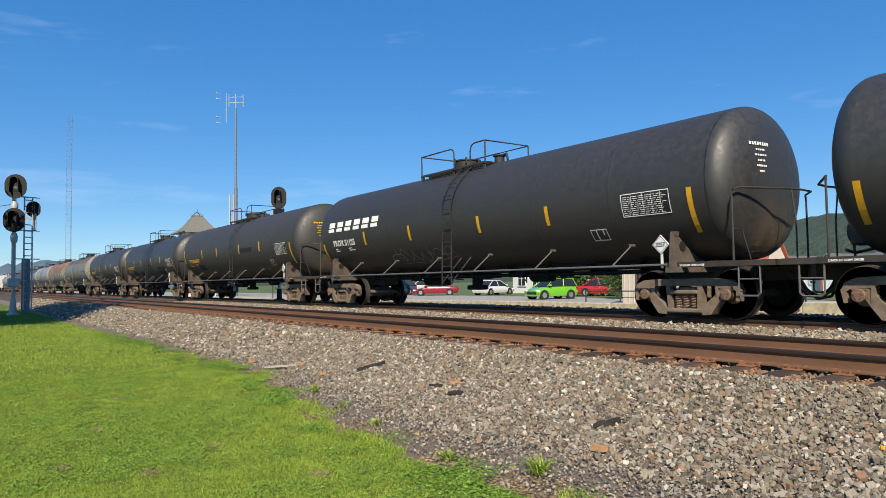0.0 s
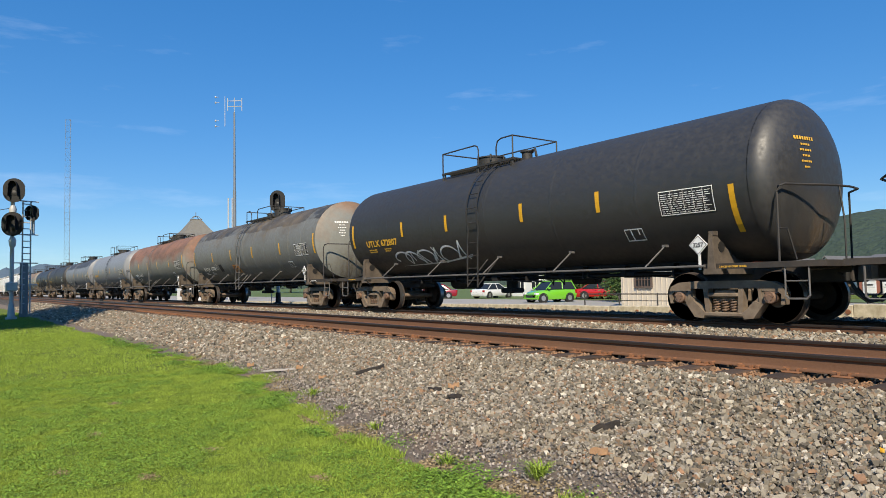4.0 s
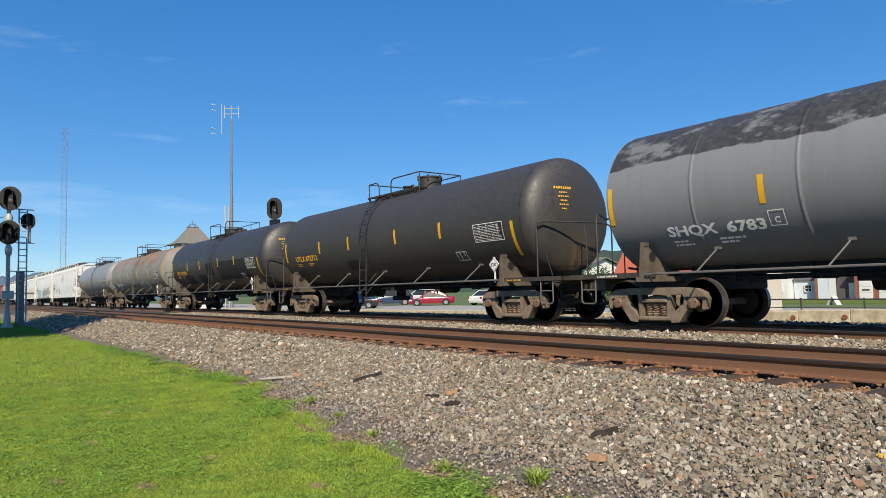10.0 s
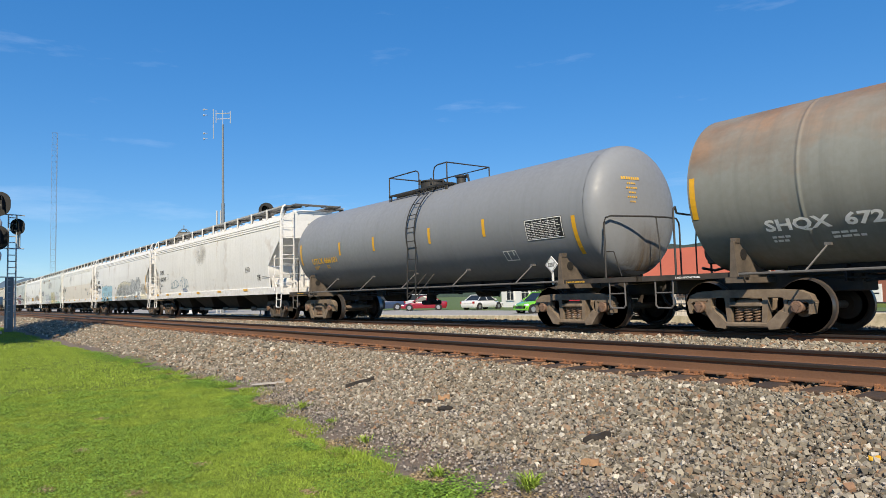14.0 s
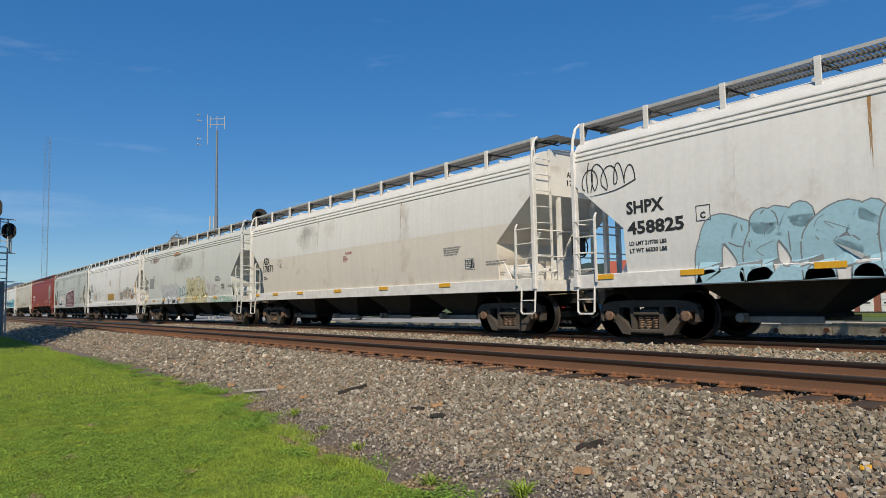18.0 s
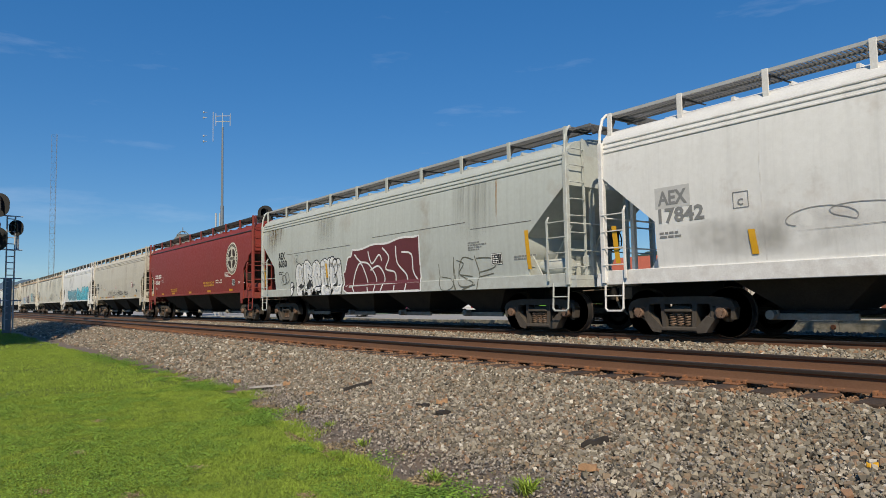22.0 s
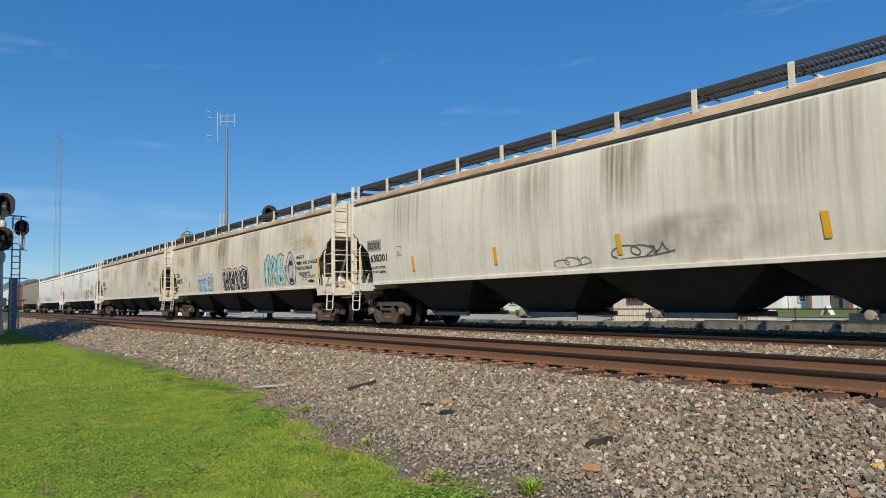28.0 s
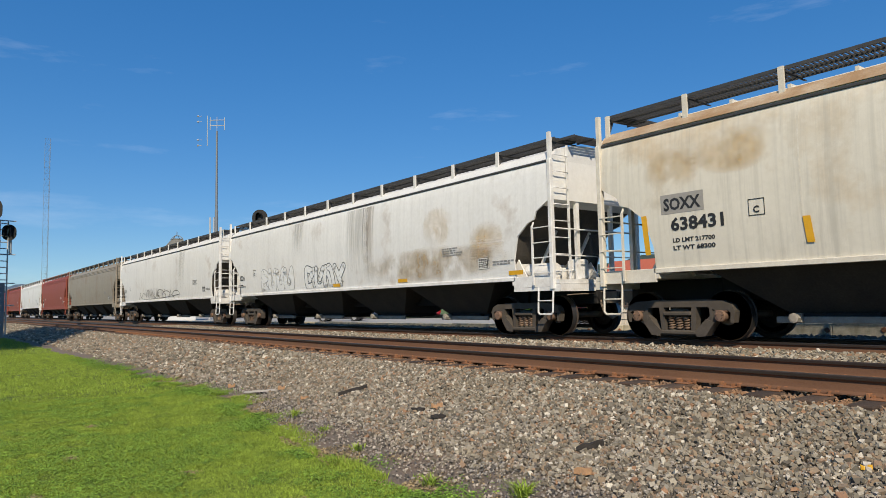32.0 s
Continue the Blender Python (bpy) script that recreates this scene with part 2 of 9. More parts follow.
    def mesh(self, name, mats, smooth=0.0):
        me = bpy.data.meshes.new(name)
        me.from_pydata(self.v, [], self.f)
        for m in (mats if isinstance(mats, (list, tuple)) else [mats]):
            me.materials.append(m)
        me.polygons.foreach_set("material_index", self.mi)
        bm = bmesh.new()
        bm.from_mesh(me)
        bmesh.ops.recalc_face_normals(bm, faces=bm.faces)
        if smooth:
            lim = radians(smooth)
            for fc in bm.faces:
                fc.smooth = True
            for e in bm.edges:
                if len(e.link_faces) == 2:
                    e.smooth = e.calc_face_angle(0) < lim
        bm.to_mesh(me)
        bm.free()
        return me


def part(name, shape, material, parent, label="", smooth=0.0, m=None):
    """Links a Shape or a mesh as one object under a thing or a part."""
    me = shape if isinstance(shape, bpy.types.Mesh) else shape.mesh(name, material, smooth)
    ob = new(name, me)
    if parent is not None:
        ob.parent = parent
    if m is not None:
        ob.matrix_basis = m
    if label:
        ob["label"] = label
    return ob


def thing(name, label, category, m=None, group="", kind=""):
    ob = new(name)
    ob.empty_display_size = 0.2
    if m is not None:
        ob.matrix_basis = m
    return tagged(ob, label, category, group, kind)


def solid(name, shape, material, label, category, m=None, group="", kind="", smooth=0.0):
    ob = part(name, shape, material, None, "", smooth, m)
    return tagged(ob, label, category, group, kind)


def letters(text, size, width=0.0):
    """Flat letters as triangles (verts, faces) in x and z, their left lower corner at 0; width: squeeze to this length."""
    cu = bpy.data.curves.new("letters", "FONT")
    cu.body, cu.size, cu.resolution_u, cu.offset = text, size / 0.72, 2, size * 0.046
    ob = new("letters", cu)
    bpy.context.view_layer.update()
    me = bpy.data.meshes.new_from_object(ob.evaluated_get(bpy.context.evaluated_depsgraph_get()))
    v = [(p.co.x, p.co.y) for p in me.vertices]
    f = [tuple(p.vertices) for p in me.polygons]
    bpy.data.objects.remove(ob)
    bpy.data.curves.remove(cu)
    bpy.data.meshes.remove(me)
    x0 = min(p[0] for p in v)
    k = width / (max(p[0] for p in v) - x0) if width else 1
    return [((x - x0) * k, y) for x, y in v], f

# ---- ground: lawn, ballast bed, parking area, one sheet ----
RAIL_Y = (7.20, 8.705, 11.74, 13.245)
NEAR_TRACK, FAR_TRACK = 7.952, 12.492
LOT_Z = -0.62


def edge_of(x):
    """Where the lawn ends: close to the camera it keeps further off the track than down the line."""
    k = np.clip((-x - 5.6) / 6.8, 0, 1)
    k = k * k * (3 - 2 * k)
    far = np.clip((-x - 6) / 6, 0.25, 1)
    return 3.27 + 0.93 * k + 0.25 * np.clip((x + 4.2) / 3, 0, 1) + far * (0.09 * np.sin(x * 0.9) + 0.05 * np.sin(x * 2.7 + 1)) + 0.04 * np.sin(x * 5.3)


def lawn_edge(x):
    return float(edge_of(np.float64(x)))


def bed_height(x, y):
    """Height of the lawn, the ballast shoulder and the bed between the tracks."""
    e = lawn_edge(x)
    rows = ((-9e9, -0.80), (e - 0.5, -0.80), (e + 0.2, -0.75), (e + 0.9, -0.62), (6.35, -0.25), (6.62, -0.245), (9.3, -0.235), (9.9, -0.165), (11.4, -0.15), (11.62, -0.155), (11.7, -0.195), (13.3, -0.195), (13.36, -0.12), (14.1, -0.11), (15.2, -0.15), (16.7, -0.18), (24.0, LOT_Z), (9e9, LOT_Z))
    for (a, za), (b, zb) in zip(rows, rows[1:]):
        if y <= b:
            return za if b - a > 1e8 else za + (zb - za) * (y - a) / (b - a)
    return LOT_Z


def heights(x, y):
    """bed_height for whole arrays."""
    d = y - edge_of(x)
    low = np.interp(d, (-0.5, 0.2, 0.9), (-0.80, -0.75, -0.62))
    k = np.clip((d - 0.9) / np.maximum(0.01, 6.35 - edge_of(x) - 0.9), 0, 1)
    high = np.interp(y, (6.35, 6.62, 9.3, 9.9, 11.4, 11.62, 11.7, 13.3, 13.36, 14.1, 15.2, 16.7, 24), (-0.25, -0.245, -0.235, -0.165, -0.15, -0.155, -0.195, -0.195, -0.12, -0.11, -0.15, -0.18, LOT_Z))
    return np.where(y > 6.35, high, np.where(d < 0.9, low, -0.62 + 0.37 * k))


def speckle(x, y, seed):
    """Smooth random values from -1 to 1 over the plane, for whole arrays."""
    i, j = np.floor(x), np.floor(y)
    u, v = x - i, y - j
    u, v = u * u * (3 - 2 * u), v * v * (3 - 2 * v)

    def at(p, q):
        h = np.sin(p * 127.1 + q * 311.7 + seed * 74.7) * 43758.5453
        return (h - np.floor(h)) * 2 - 1

    return (at(i, j) * (1 - u) + at(i + 1, j) * u) * (1 - v) + (at(i, j + 1) * (1 - u) + at(i + 1, j + 1) * u) * v


GRASS = surface("lawn", (0.145, 0.19, 0.036), (0.10, 0.135, 0.028), 0.9, 0, 1.3, 55, 0.7, 0.8, 0.03, spec=0.15)


def ballast_material(name, dark=1.0):
    m, n, l = nodes_of(name)
    b = n["Principled BSDF"]
    vo = n.new("ShaderNodeTexVoronoi")
    tc = n.new("ShaderNodeTexCoord")
    l.new(tc.outputs["Object"], vo.inputs["Vector"])
    vo.inputs["Scale"].default_value = 17
    sep = n.new("ShaderNodeSeparateColor")
    l.new(vo.outputs["Color"], sep.inputs[0])
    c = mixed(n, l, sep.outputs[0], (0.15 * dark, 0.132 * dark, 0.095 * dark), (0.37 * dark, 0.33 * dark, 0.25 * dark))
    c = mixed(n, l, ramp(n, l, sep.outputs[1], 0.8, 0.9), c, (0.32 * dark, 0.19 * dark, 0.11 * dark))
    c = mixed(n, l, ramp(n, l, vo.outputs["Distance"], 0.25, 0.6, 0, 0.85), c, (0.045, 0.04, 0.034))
    c = mixed(n, l, ramp(n, l, noise_of(n, l, 0.5, 4), 0.4, 0.7, 0, 0.4), c, (0.17, 0.135, 0.09))
    l.new(c, b.inputs["Base Color"])
    b.inputs["Roughness"].default_value = 0.9
    bumped(n, l, ramp(n, l, vo.outputs["Distance"], 0, 0.6, 1, 0), 1.0, 0.04, b)
    return m


# bed colour cut to 0.26, painting shade into the gaps between loose stones
BALLAST = ballast_material("shaded_ballast_bed", 0.26)
DIRT = surface("cinder_dirt", (0.19, 0.155, 0.125), (0.24, 0.165, 0.11), 0.95, 0, 2.2, 70, 0.7, 1.0, 0.03)
LOT = surface("parking_gravel", (0.33, 0.31, 0.28), (0.42, 0.40, 0.36), 0.9, 0, 0.4, 30, 0.6, 0.4, 0.01)
FAR_GRASS = surface("far_meadow", (0.09, 0.14, 0.03), (0.13, 0.15, 0.05), 0.95, 0, 0.05, 2, 0.6, 0.4, 0.05)


def make_ground():
    s = Shape()
    xs = [-2600, -600, -220, -120] + [-90 + 2 * i for i in range(25)] + [-40 + 0.4 * i for i in range(113)] + [8, 20, 60, 200, 600, 2600]
    xs = sorted(set(xs))
    cols = []
    for x in xs:
        e = lawn_edge(x)
        ys = [-2600, -300, -40, -6, 0, 2, e - 0.5, e - 0.03, e + 0.2, e + 0.9, 5.5, 6.35, 6.62, 9.3, 9.9, 11.4, 11.62, 11.7, 13.3, 13.36, 14.1, 15.2, 16.2, 16.7, 24, 40, 80, 300, 2600]
        cols.append([(x, y, bed_height(x, y) + (0 if y < e or y > 17 else 0.03 * noise.noise((x * 1.7, y * 1.7, 0)))) for y in ys])
    k = len(cols[0])
    verts = [p for c in cols for p in c]
    s.v = verts
    for i in range(len(xs) - 1):
        for j in range(k - 1):
            s.f.append((i * k + j, (i + 1) * k + j, (i + 1) * k + j + 1, i * k + j + 1))
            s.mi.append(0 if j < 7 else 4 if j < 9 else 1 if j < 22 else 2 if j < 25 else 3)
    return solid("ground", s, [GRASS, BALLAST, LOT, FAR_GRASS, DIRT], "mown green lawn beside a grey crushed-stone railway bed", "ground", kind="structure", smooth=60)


make_ground()


def big_mesh(name, v, f, mat):
    """A mesh from numpy arrays of vertices and triangles."""
    me = bpy.data.meshes.new(name)
    me.vertices.add(len(v))
    me.vertices.foreach_set("co", np.ascontiguousarray(v, dtype=np.float32).ravel())
    me.loops.add(f.size)
    me.loops.foreach_set("vertex_index", np.ascontiguousarray(f, dtype=np.int32).ravel())
    me.polygons.add(len(f))
    me.polygons.foreach_set("loop_start", np.arange(0, f.size, 3, dtype=np.int32))
    me.materials.append(mat)
    me.polygons.foreach_set("use_smooth", np.zeros(len(f), dtype=bool))
    me.update(calc_edges=True)
    return me


def stone_material():
    m, n, l = nodes_of("ballast_stone")
    b = n["Principled BSDF"]
    rnd = n.new("ShaderNodeNewGeometry").outputs["Random Per Island"]
    cr = n.new("ShaderNodeValToRGB")
    cr.color_ramp.interpolation = "CONSTANT"
    tones = ((0.0, (0.23, 0.215, 0.175)), (0.16, (0.32, 0.30, 0.25)), (0.32, (0.165, 0.152, 0.118)), (0.48, (0.40, 0.375, 0.31)), (0.58, (0.265, 0.205, 0.14)), (0.72, (0.10, 0.09, 0.07)), (0.86, (0.28, 0.195, 0.13)), (0.925, (0.62, 0.60, 0.53)), (0.975, (0.33, 0.19, 0.105)))
    while len(cr.color_ramp.elements) < len(tones):
        cr.color_ramp.elements.new(0.5)
    for e, (p, c) in zip(cr.color_ramp.elements, tones):
        e.position, e.color = p, (c[0] * 1.03, c[1] * 0.96, c[2] * 0.88, 1)
    l.new(rnd, cr.inputs[0])
    g = noise_of(n, l, 60, 4)
    c = mixed(n, l, ramp(n, l, g, 0.3, 0.75, 0, 0.5), cr.outputs[0], (0.10, 0.09, 0.08))
    c = mixed(n, l, ramp(n, l, noise_of(n, l, 0.6, 4), 0.45, 0.7, 0, 0.30), c, (0.21, 0.165, 0.105))
    l.new(c, b.inputs["Base Color"])
    b.inputs["Roughness"].default_value = 0.85
    bumped(n, l, g, 0.4, 0.004, b)
    return m


STONE = stone_material()
DARK_GRAVEL = surface("cinder_gravel", (0.25, 0.225, 0.195), (0.33, 0.265, 0.20), 0.9, 0, 2.0, 50, 0.7, 0.4, island=0.75)
RUST_STONE = surface("rusty_stone", (0.30, 0.165, 0.085), (0.20, 0.145, 0.095), 0.9, 0, 1.5, 40, 0.8, 0.4, island=0.4)


def strip_of(x):
    """Width of the bare dirt strip between lawn and stones, which thins out down the line."""
    return 0.12 + 0.28 * np.clip((x + 14) / 4, 0, 1)


def stones(name, label, x0, x1, y0, y1, per_m2, size, seed, dusty=None, between=False):
    rng = np.random.default_rng(seed)
    cube = np.array([(x, y, z) for z in (-1, 1) for y in (-1, 1) for x in (-1, 1)], float)
    tri = np.array([(0, 2, 3), (0, 3, 1), (4, 5, 7), (4, 7, 6), (0, 1, 5), (0, 5, 4), (2, 6, 7), (2, 7, 3), (0, 4, 6), (0, 6, 2), (1, 3, 7), (1, 7, 5)])
    n = int((x1 - x0) * (y1 - y0) * per_m2)
    px, py = rng.uniform(x0, x1, n), rng.uniform(y0, y1, n)
    keep = py > edge_of(px) + (0.04 + 0.5 * rng.random(n) if size < 0.012 else 0.18 + strip_of(px) * (0.75 + 0.75 * rng.random(n)) + 0.25 * rng.random(n))
    if between:
        keep &= np.abs(((px - 0.9) / 0.5045 + 0.5) % 1 - 0.5) * 0.5045 > 0.125
    px, py = px[keep], py[keep]
    n = len(px)
    pz = heights(px, py) + rng.uniform(-0.022, 0.034, n)
    r = size * np.minimum(rng.lognormal(0, 0.30, n), 1.75)
    shape = (cube[None] * rng.uniform(0.50, 1.05, (n, 8, 3))) * np.stack([rng.uniform(0.8, 1.35, n), rng.uniform(0.6, 1.05, n), rng.uniform(0.45, 0.9, n)], 1)[:, None]
    q = rng.normal(size=(n, 4)) * np.array((1, 0.6, 0.6, 1))
    q /= np.linalg.norm(q, axis=1, keepdims=True)
    w, a, b, c = q.T
    rot = np.stack([1 - 2 * (b * b + c * c), 2 * (a * b - c * w), 2 * (a * c + b * w), 2 * (a * b + c * w), 1 - 2 * (a * a + c * c), 2 * (b * c - a * w), 2 * (a * c - b * w), 2 * (b * c + a * w), 1 - 2 * (a * a + b * b)], 1).reshape(n, 3, 3)
    v = np.einsum("nij,nkj->nki", rot, shape * r[:, None, None]) + np.stack([px, py, pz], 1)[:, None]
    f = tri[None] + (np.arange(n) * 8)[:, None, None]
    ob = new(name, big_mesh(name, v.reshape(-1, 3), f.reshape(-1, 3), dusty or STONE))
    return tagged(ob, label, "gravel", kind="stuff")


stones("ballast_stones", "loose grey and brown crushed stones on the bank", -13, 0.8, 3.4, 6.62, 1650, 0.0190, 1)
stones("fine_gravel", "fine grey gravel washed over the dirt strip", -15, 0.8, 3.1, 5.2, 1700, 0.0090, 9, DARK_GRAVEL)
stones("ballast_stones", "grey crushed stones along the track shoulder", -34, -13, 3.4, 6.62, 420, 0.030, 2)
stones("ballast_stones", "grey crushed stones along the distant shoulder", -75, -34, 3.9, 6.62, 110, 0.05, 8)
stones("ballast_stones", "grey crushed stones between the two tracks", -40, 0, 9.3, 11.66, 420, 0.027, 3)
stones("ballast_stones", "rust-stained stones round the tie ends of the near track", -30, 0.8, 6.50, 7.12, 800, 0.017, 6, RUST_STONE, True)
stones("ballast_stones", "rust-stained stones between the rails", -24, 0.8, 7.2, 9.4, 260, 0.019, 7, RUST_STONE, True)
# this group's colour is darkened to deepen the train's shadow behind the far track
stones("ballast_stones", "crushed stones behind the far track, darkened for the train's shadow", -34, 0, 13.36, 17.1, 110, 0.030, 4, surface("train_shadow_stone", (0.12, 0.105, 0.085), (0.19, 0.16, 0.12), 0.9, 0, 1.5, 40, 0.8, 0.4, island=0.5))


def grass_blades(name, x0, x1, y0, y1, n, tall, seed, ragged=False):
    rng = np.random.default_rng(seed)
    px, py = rng.uniform(x0, x1, n), rng.uniform(y0, y1, n)
    if ragged:
        py = edge_of(px) + np.abs(rng.normal(0.0, 0.17, n)) - 0.05
        keep = speckle(px * 2.2, py * 2.2, 5) > 0.05 + 1.2 * np.maximum(0, py - edge_of(px) - 0.1)
    else:
        keep = (py < edge_of(px) + 0.06 - 0.16 * rng.random(n)) & (0.8 * speckle(px * 7, py * 7, 1) + 0.4 * speckle(px * 19, py * 19, 4) > rng.uniform(-1.1, -0.05, n))
    px, py = px[keep], py[keep]
    n = len(px)
    pz = heights(px, py)
    hgt = tall * rng.uniform(0.45, 1.4, n) * (1 + 0.4 * (0.8 * speckle(px * 0.8, py * 0.8, 9) + 0.7 * speckle(px * 7, py * 7, 1)))
    a, lean, la = rng.uniform(0, 6.283, n), rng.uniform(0.2, 1.2, n), rng.uniform(0, 6.283, n)
    wd = rng.uniform(0.0022, 0.0042, n) * (1.6 if x1 < -9 else 1.0)
    base = np.stack([px, py, pz - 0.004], 1)
    side = np.stack([np.cos(a), np.sin(a), 0 * a], 1) * wd[:, None]
    mid = base + np.stack([np.cos(la) * lean * 0.3, np.sin(la) * lean * 0.3, 0.62 + 0 * la], 1) * hgt[:, None]
    tip = base + np.stack([np.cos(la) * lean, np.sin(la) * lean, 1 - 0.25 * lean], 1) * hgt[:, None]
    v = np.stack([base - side, base + side, mid + side * 0.8, mid - side * 0.8, tip], 1)
    t = np.array([(0, 1, 2), (0, 2, 3), (3, 2, 4)])
    f = t[None] + (np.arange(n) * 5)[:, None, None]
    ob = new(name, big_mesh(name, v.reshape(-1, 3), f.reshape(-1, 3), BLADE))
    return tagged(ob, "short mown green grass blades with clover and dry tips" if not ragged else "ragged weeds creeping over the stones at the lawn's edge", "grass", kind="stuff")


BLADE = surface("grass_blade", (0.285, 0.38, 0.052), (0.165, 0.248, 0.036), 0.75, 0, 2.5, 60, 0.8, 0, island=0.42, spec=0.2)
CLOVER = surface("clover_leaf", (0.205, 0.335, 0.045), (0.12, 0.215, 0.03), 0.7, 0, 3, 20, 0.7, 0, island=0.45, spec=0.2)
THATCH = surface("dry_thatch", (0.36, 0.27, 0.15), (0.22, 0.17, 0.09), 0.9, 0, 6, 40, 0.7, 0, island=0.4, spec=0.2)


def leaflets(name, label, px, py, high, size, seed, mat):
    """Small flat leaflets, nearly level, at the given places."""
    rng = np.random.default_rng(seed)
    n = len(px)
    pz = heights(px, py) + high * rng.uniform(0.15, 1.0, n)
    c = np.stack([px, py, pz], 1)
    a = rng.uniform(0, 6.283, n)
    t = rng.uniform(-0.5, 0.5, (n, 2))
    u = np.stack([np.cos(a), np.sin(a), t[:, 0]], 1)
    w = np.stack([-np.sin(a), np.cos(a), t[:, 1]], 1)
    s = size * rng.uniform(0.6, 1.4, (n, 1))
    v = np.stack([c - u * s, c + w * s * 0.7 - u * s * 0.1, c + u * s * 0.9, c - w * s * 0.7 - u * s * 0.1], 1).reshape(-1, 3)
    f = (np.array([(0, 1, 2), (0, 2, 3)])[None] + (np.arange(n) * 4)[:, None, None]).reshape(-1, 3)
    return tagged(new(name, big_mesh(name, v, f, mat)), label, "weeds", kind="stuff")


def edge_clover():
    rng = np.random.default_rng(21)
    x = -26 + 24.2 * rng.random(90000) ** 0.8
    y = edge_of(x) + rng.normal(-0.08, 0.17, len(x))
    keep = 0.8 * speckle(x * 1.6, y * 1.6, 2) + 0.4 * speckle(x * 6, y * 6, 3) > 0.05
    leaflets("clover", "low clover and broadleaf weeds along the lawn's edge", x[keep], y[keep], 0.05, 0.011, 22, CLOVER)
    x, y = rng.uniform(-15, -1.5, 260000), rng.uniform(0.2, 4.3, 260000)
    keep = (y < edge_of(x)) & (0.8 * speckle(x * 0.9, y * 0.9, 7) + 0.5 * speckle(x * 4, y * 4, 8) > -0.1)
    leaflets("clover", "darker clover patches in the mown lawn", x[keep], y[keep], 0.035, 0.009, 23, CLOVER)
    x, y = rng.uniform(-13, -1.5, 150000), rng.uniform(0.2, 4.2, 150000)
    keep = y < edge_of(x) - 0.05
    leaflets("clover", "fine low leaves all through the mown lawn", x[keep], y[keep], 0.022, 0.0065, 25, BLADE)
    for k, (cx, cy) in enumerate(((-8.32, 1.31), (-6.78, 2.1), (-6.17, 1.38), (-6.8, 0.8), (-10.4, 1.9), (-5.2, 2.5))):
        leaflets("dry_spot", "small patch of dry brown thatch in the lawn", cx + rng.normal(0, 0.05, 260), cy + rng.normal(0, 0.035, 260), 0.03, 0.009, 30 + k, THATCH)
    x = -16 + 14.5 * rng.random(26000)
    y = edge_of(x) + np.abs(rng.normal(0, 0.26, len(x))) - 0.06
    keep = speckle(x * 2.3, y * 2.3, 12) > 0.0
    leaflets("dead_leaves", "dry brown leaves and litter on the dirt strip", x[keep], y[keep], 0.02, 0.013, 24, THATCH)


edge_clover()
grass_blades("grass", -7.5, -1.5, 0.2, 3.9, 230000, 0.027, 11)
grass_blades("grass", -14, -7.5, -0.4, 4.1, 180000, 0.032, 12)
grass_blades("grass", -30, -14, -0.6, 4.3, 90000, 0.042, 13)
grass_blades("grass", -60, -30, 0.5, 4.6, 30000, 0.07, 15)
grass_blades("edge_weeds", -16, -2, 3, 4.5, 26000, 0.055, 14, True)

# ---- tracks ----
RAIL_SIDE = surface("rail_rust", (0.185, 0.092, 0.048), (0.12, 0.056, 0.030), 0.8, 0.1, 2.5, 45, 0.6, 0.4, stretch=(0.3, 1, 1))
RAIL_TOP = surface("rail_head", (0.055, 0.040, 0.032), (0.09, 0.06, 0.042), 0.45, 0.5, 1.5, 60, 0.5, 0.1, stretch=(0.1, 1, 1))
TIE = surface("tie_wood", (0.055, 0.036, 0.024), (0.15, 0.08, 0.042), 0.9, 0, 5, 50, 0.7, 0.7, 0.01, stretch=(1, 0.25, 1), per_object=0.35)
PLATE = surface("tie_plate_rust", (0.30, 0.135, 0.06), (0.20, 0.085, 0.04), 0.85, 0.1, 9, 70, 0.6, 0.5)
RAIL_H = 0.181


def rail_mesh(x0, x1):
    o = [(-0.070, -RAIL_H), (0.070, -RAIL_H), (0.070, -RAIL_H + 0.012), (0.014, -RAIL_H + 0.032), (0.009, -RAIL_H + 0.06), (0.009, -0.055), (0.020, -0.042), (0.036, -0.036), (0.037, -0.010), (0.028, 0.0)]
    o = o + [(-y, z) for y, z in reversed(o[2:])]
    s = Shape()
    k = len(o)
    s.v = [(x, y, z) for x in (x0, x1) for y, z in o]
    for i in range(k):
        j = (i + 1) % k
        top = o[i][1] > -0.040 and o[j][1] > -0.040
        s.f.append((i, j, k + j, k + i))
        s.mi.append(1 if top else 0)
    s.f += [tuple(range(k)), tuple(reversed(range(k, 2 * k)))]
    s.mi += [0, 0]
    return s.mesh("rail", [RAIL_SIDE, RAIL_TOP], 35)


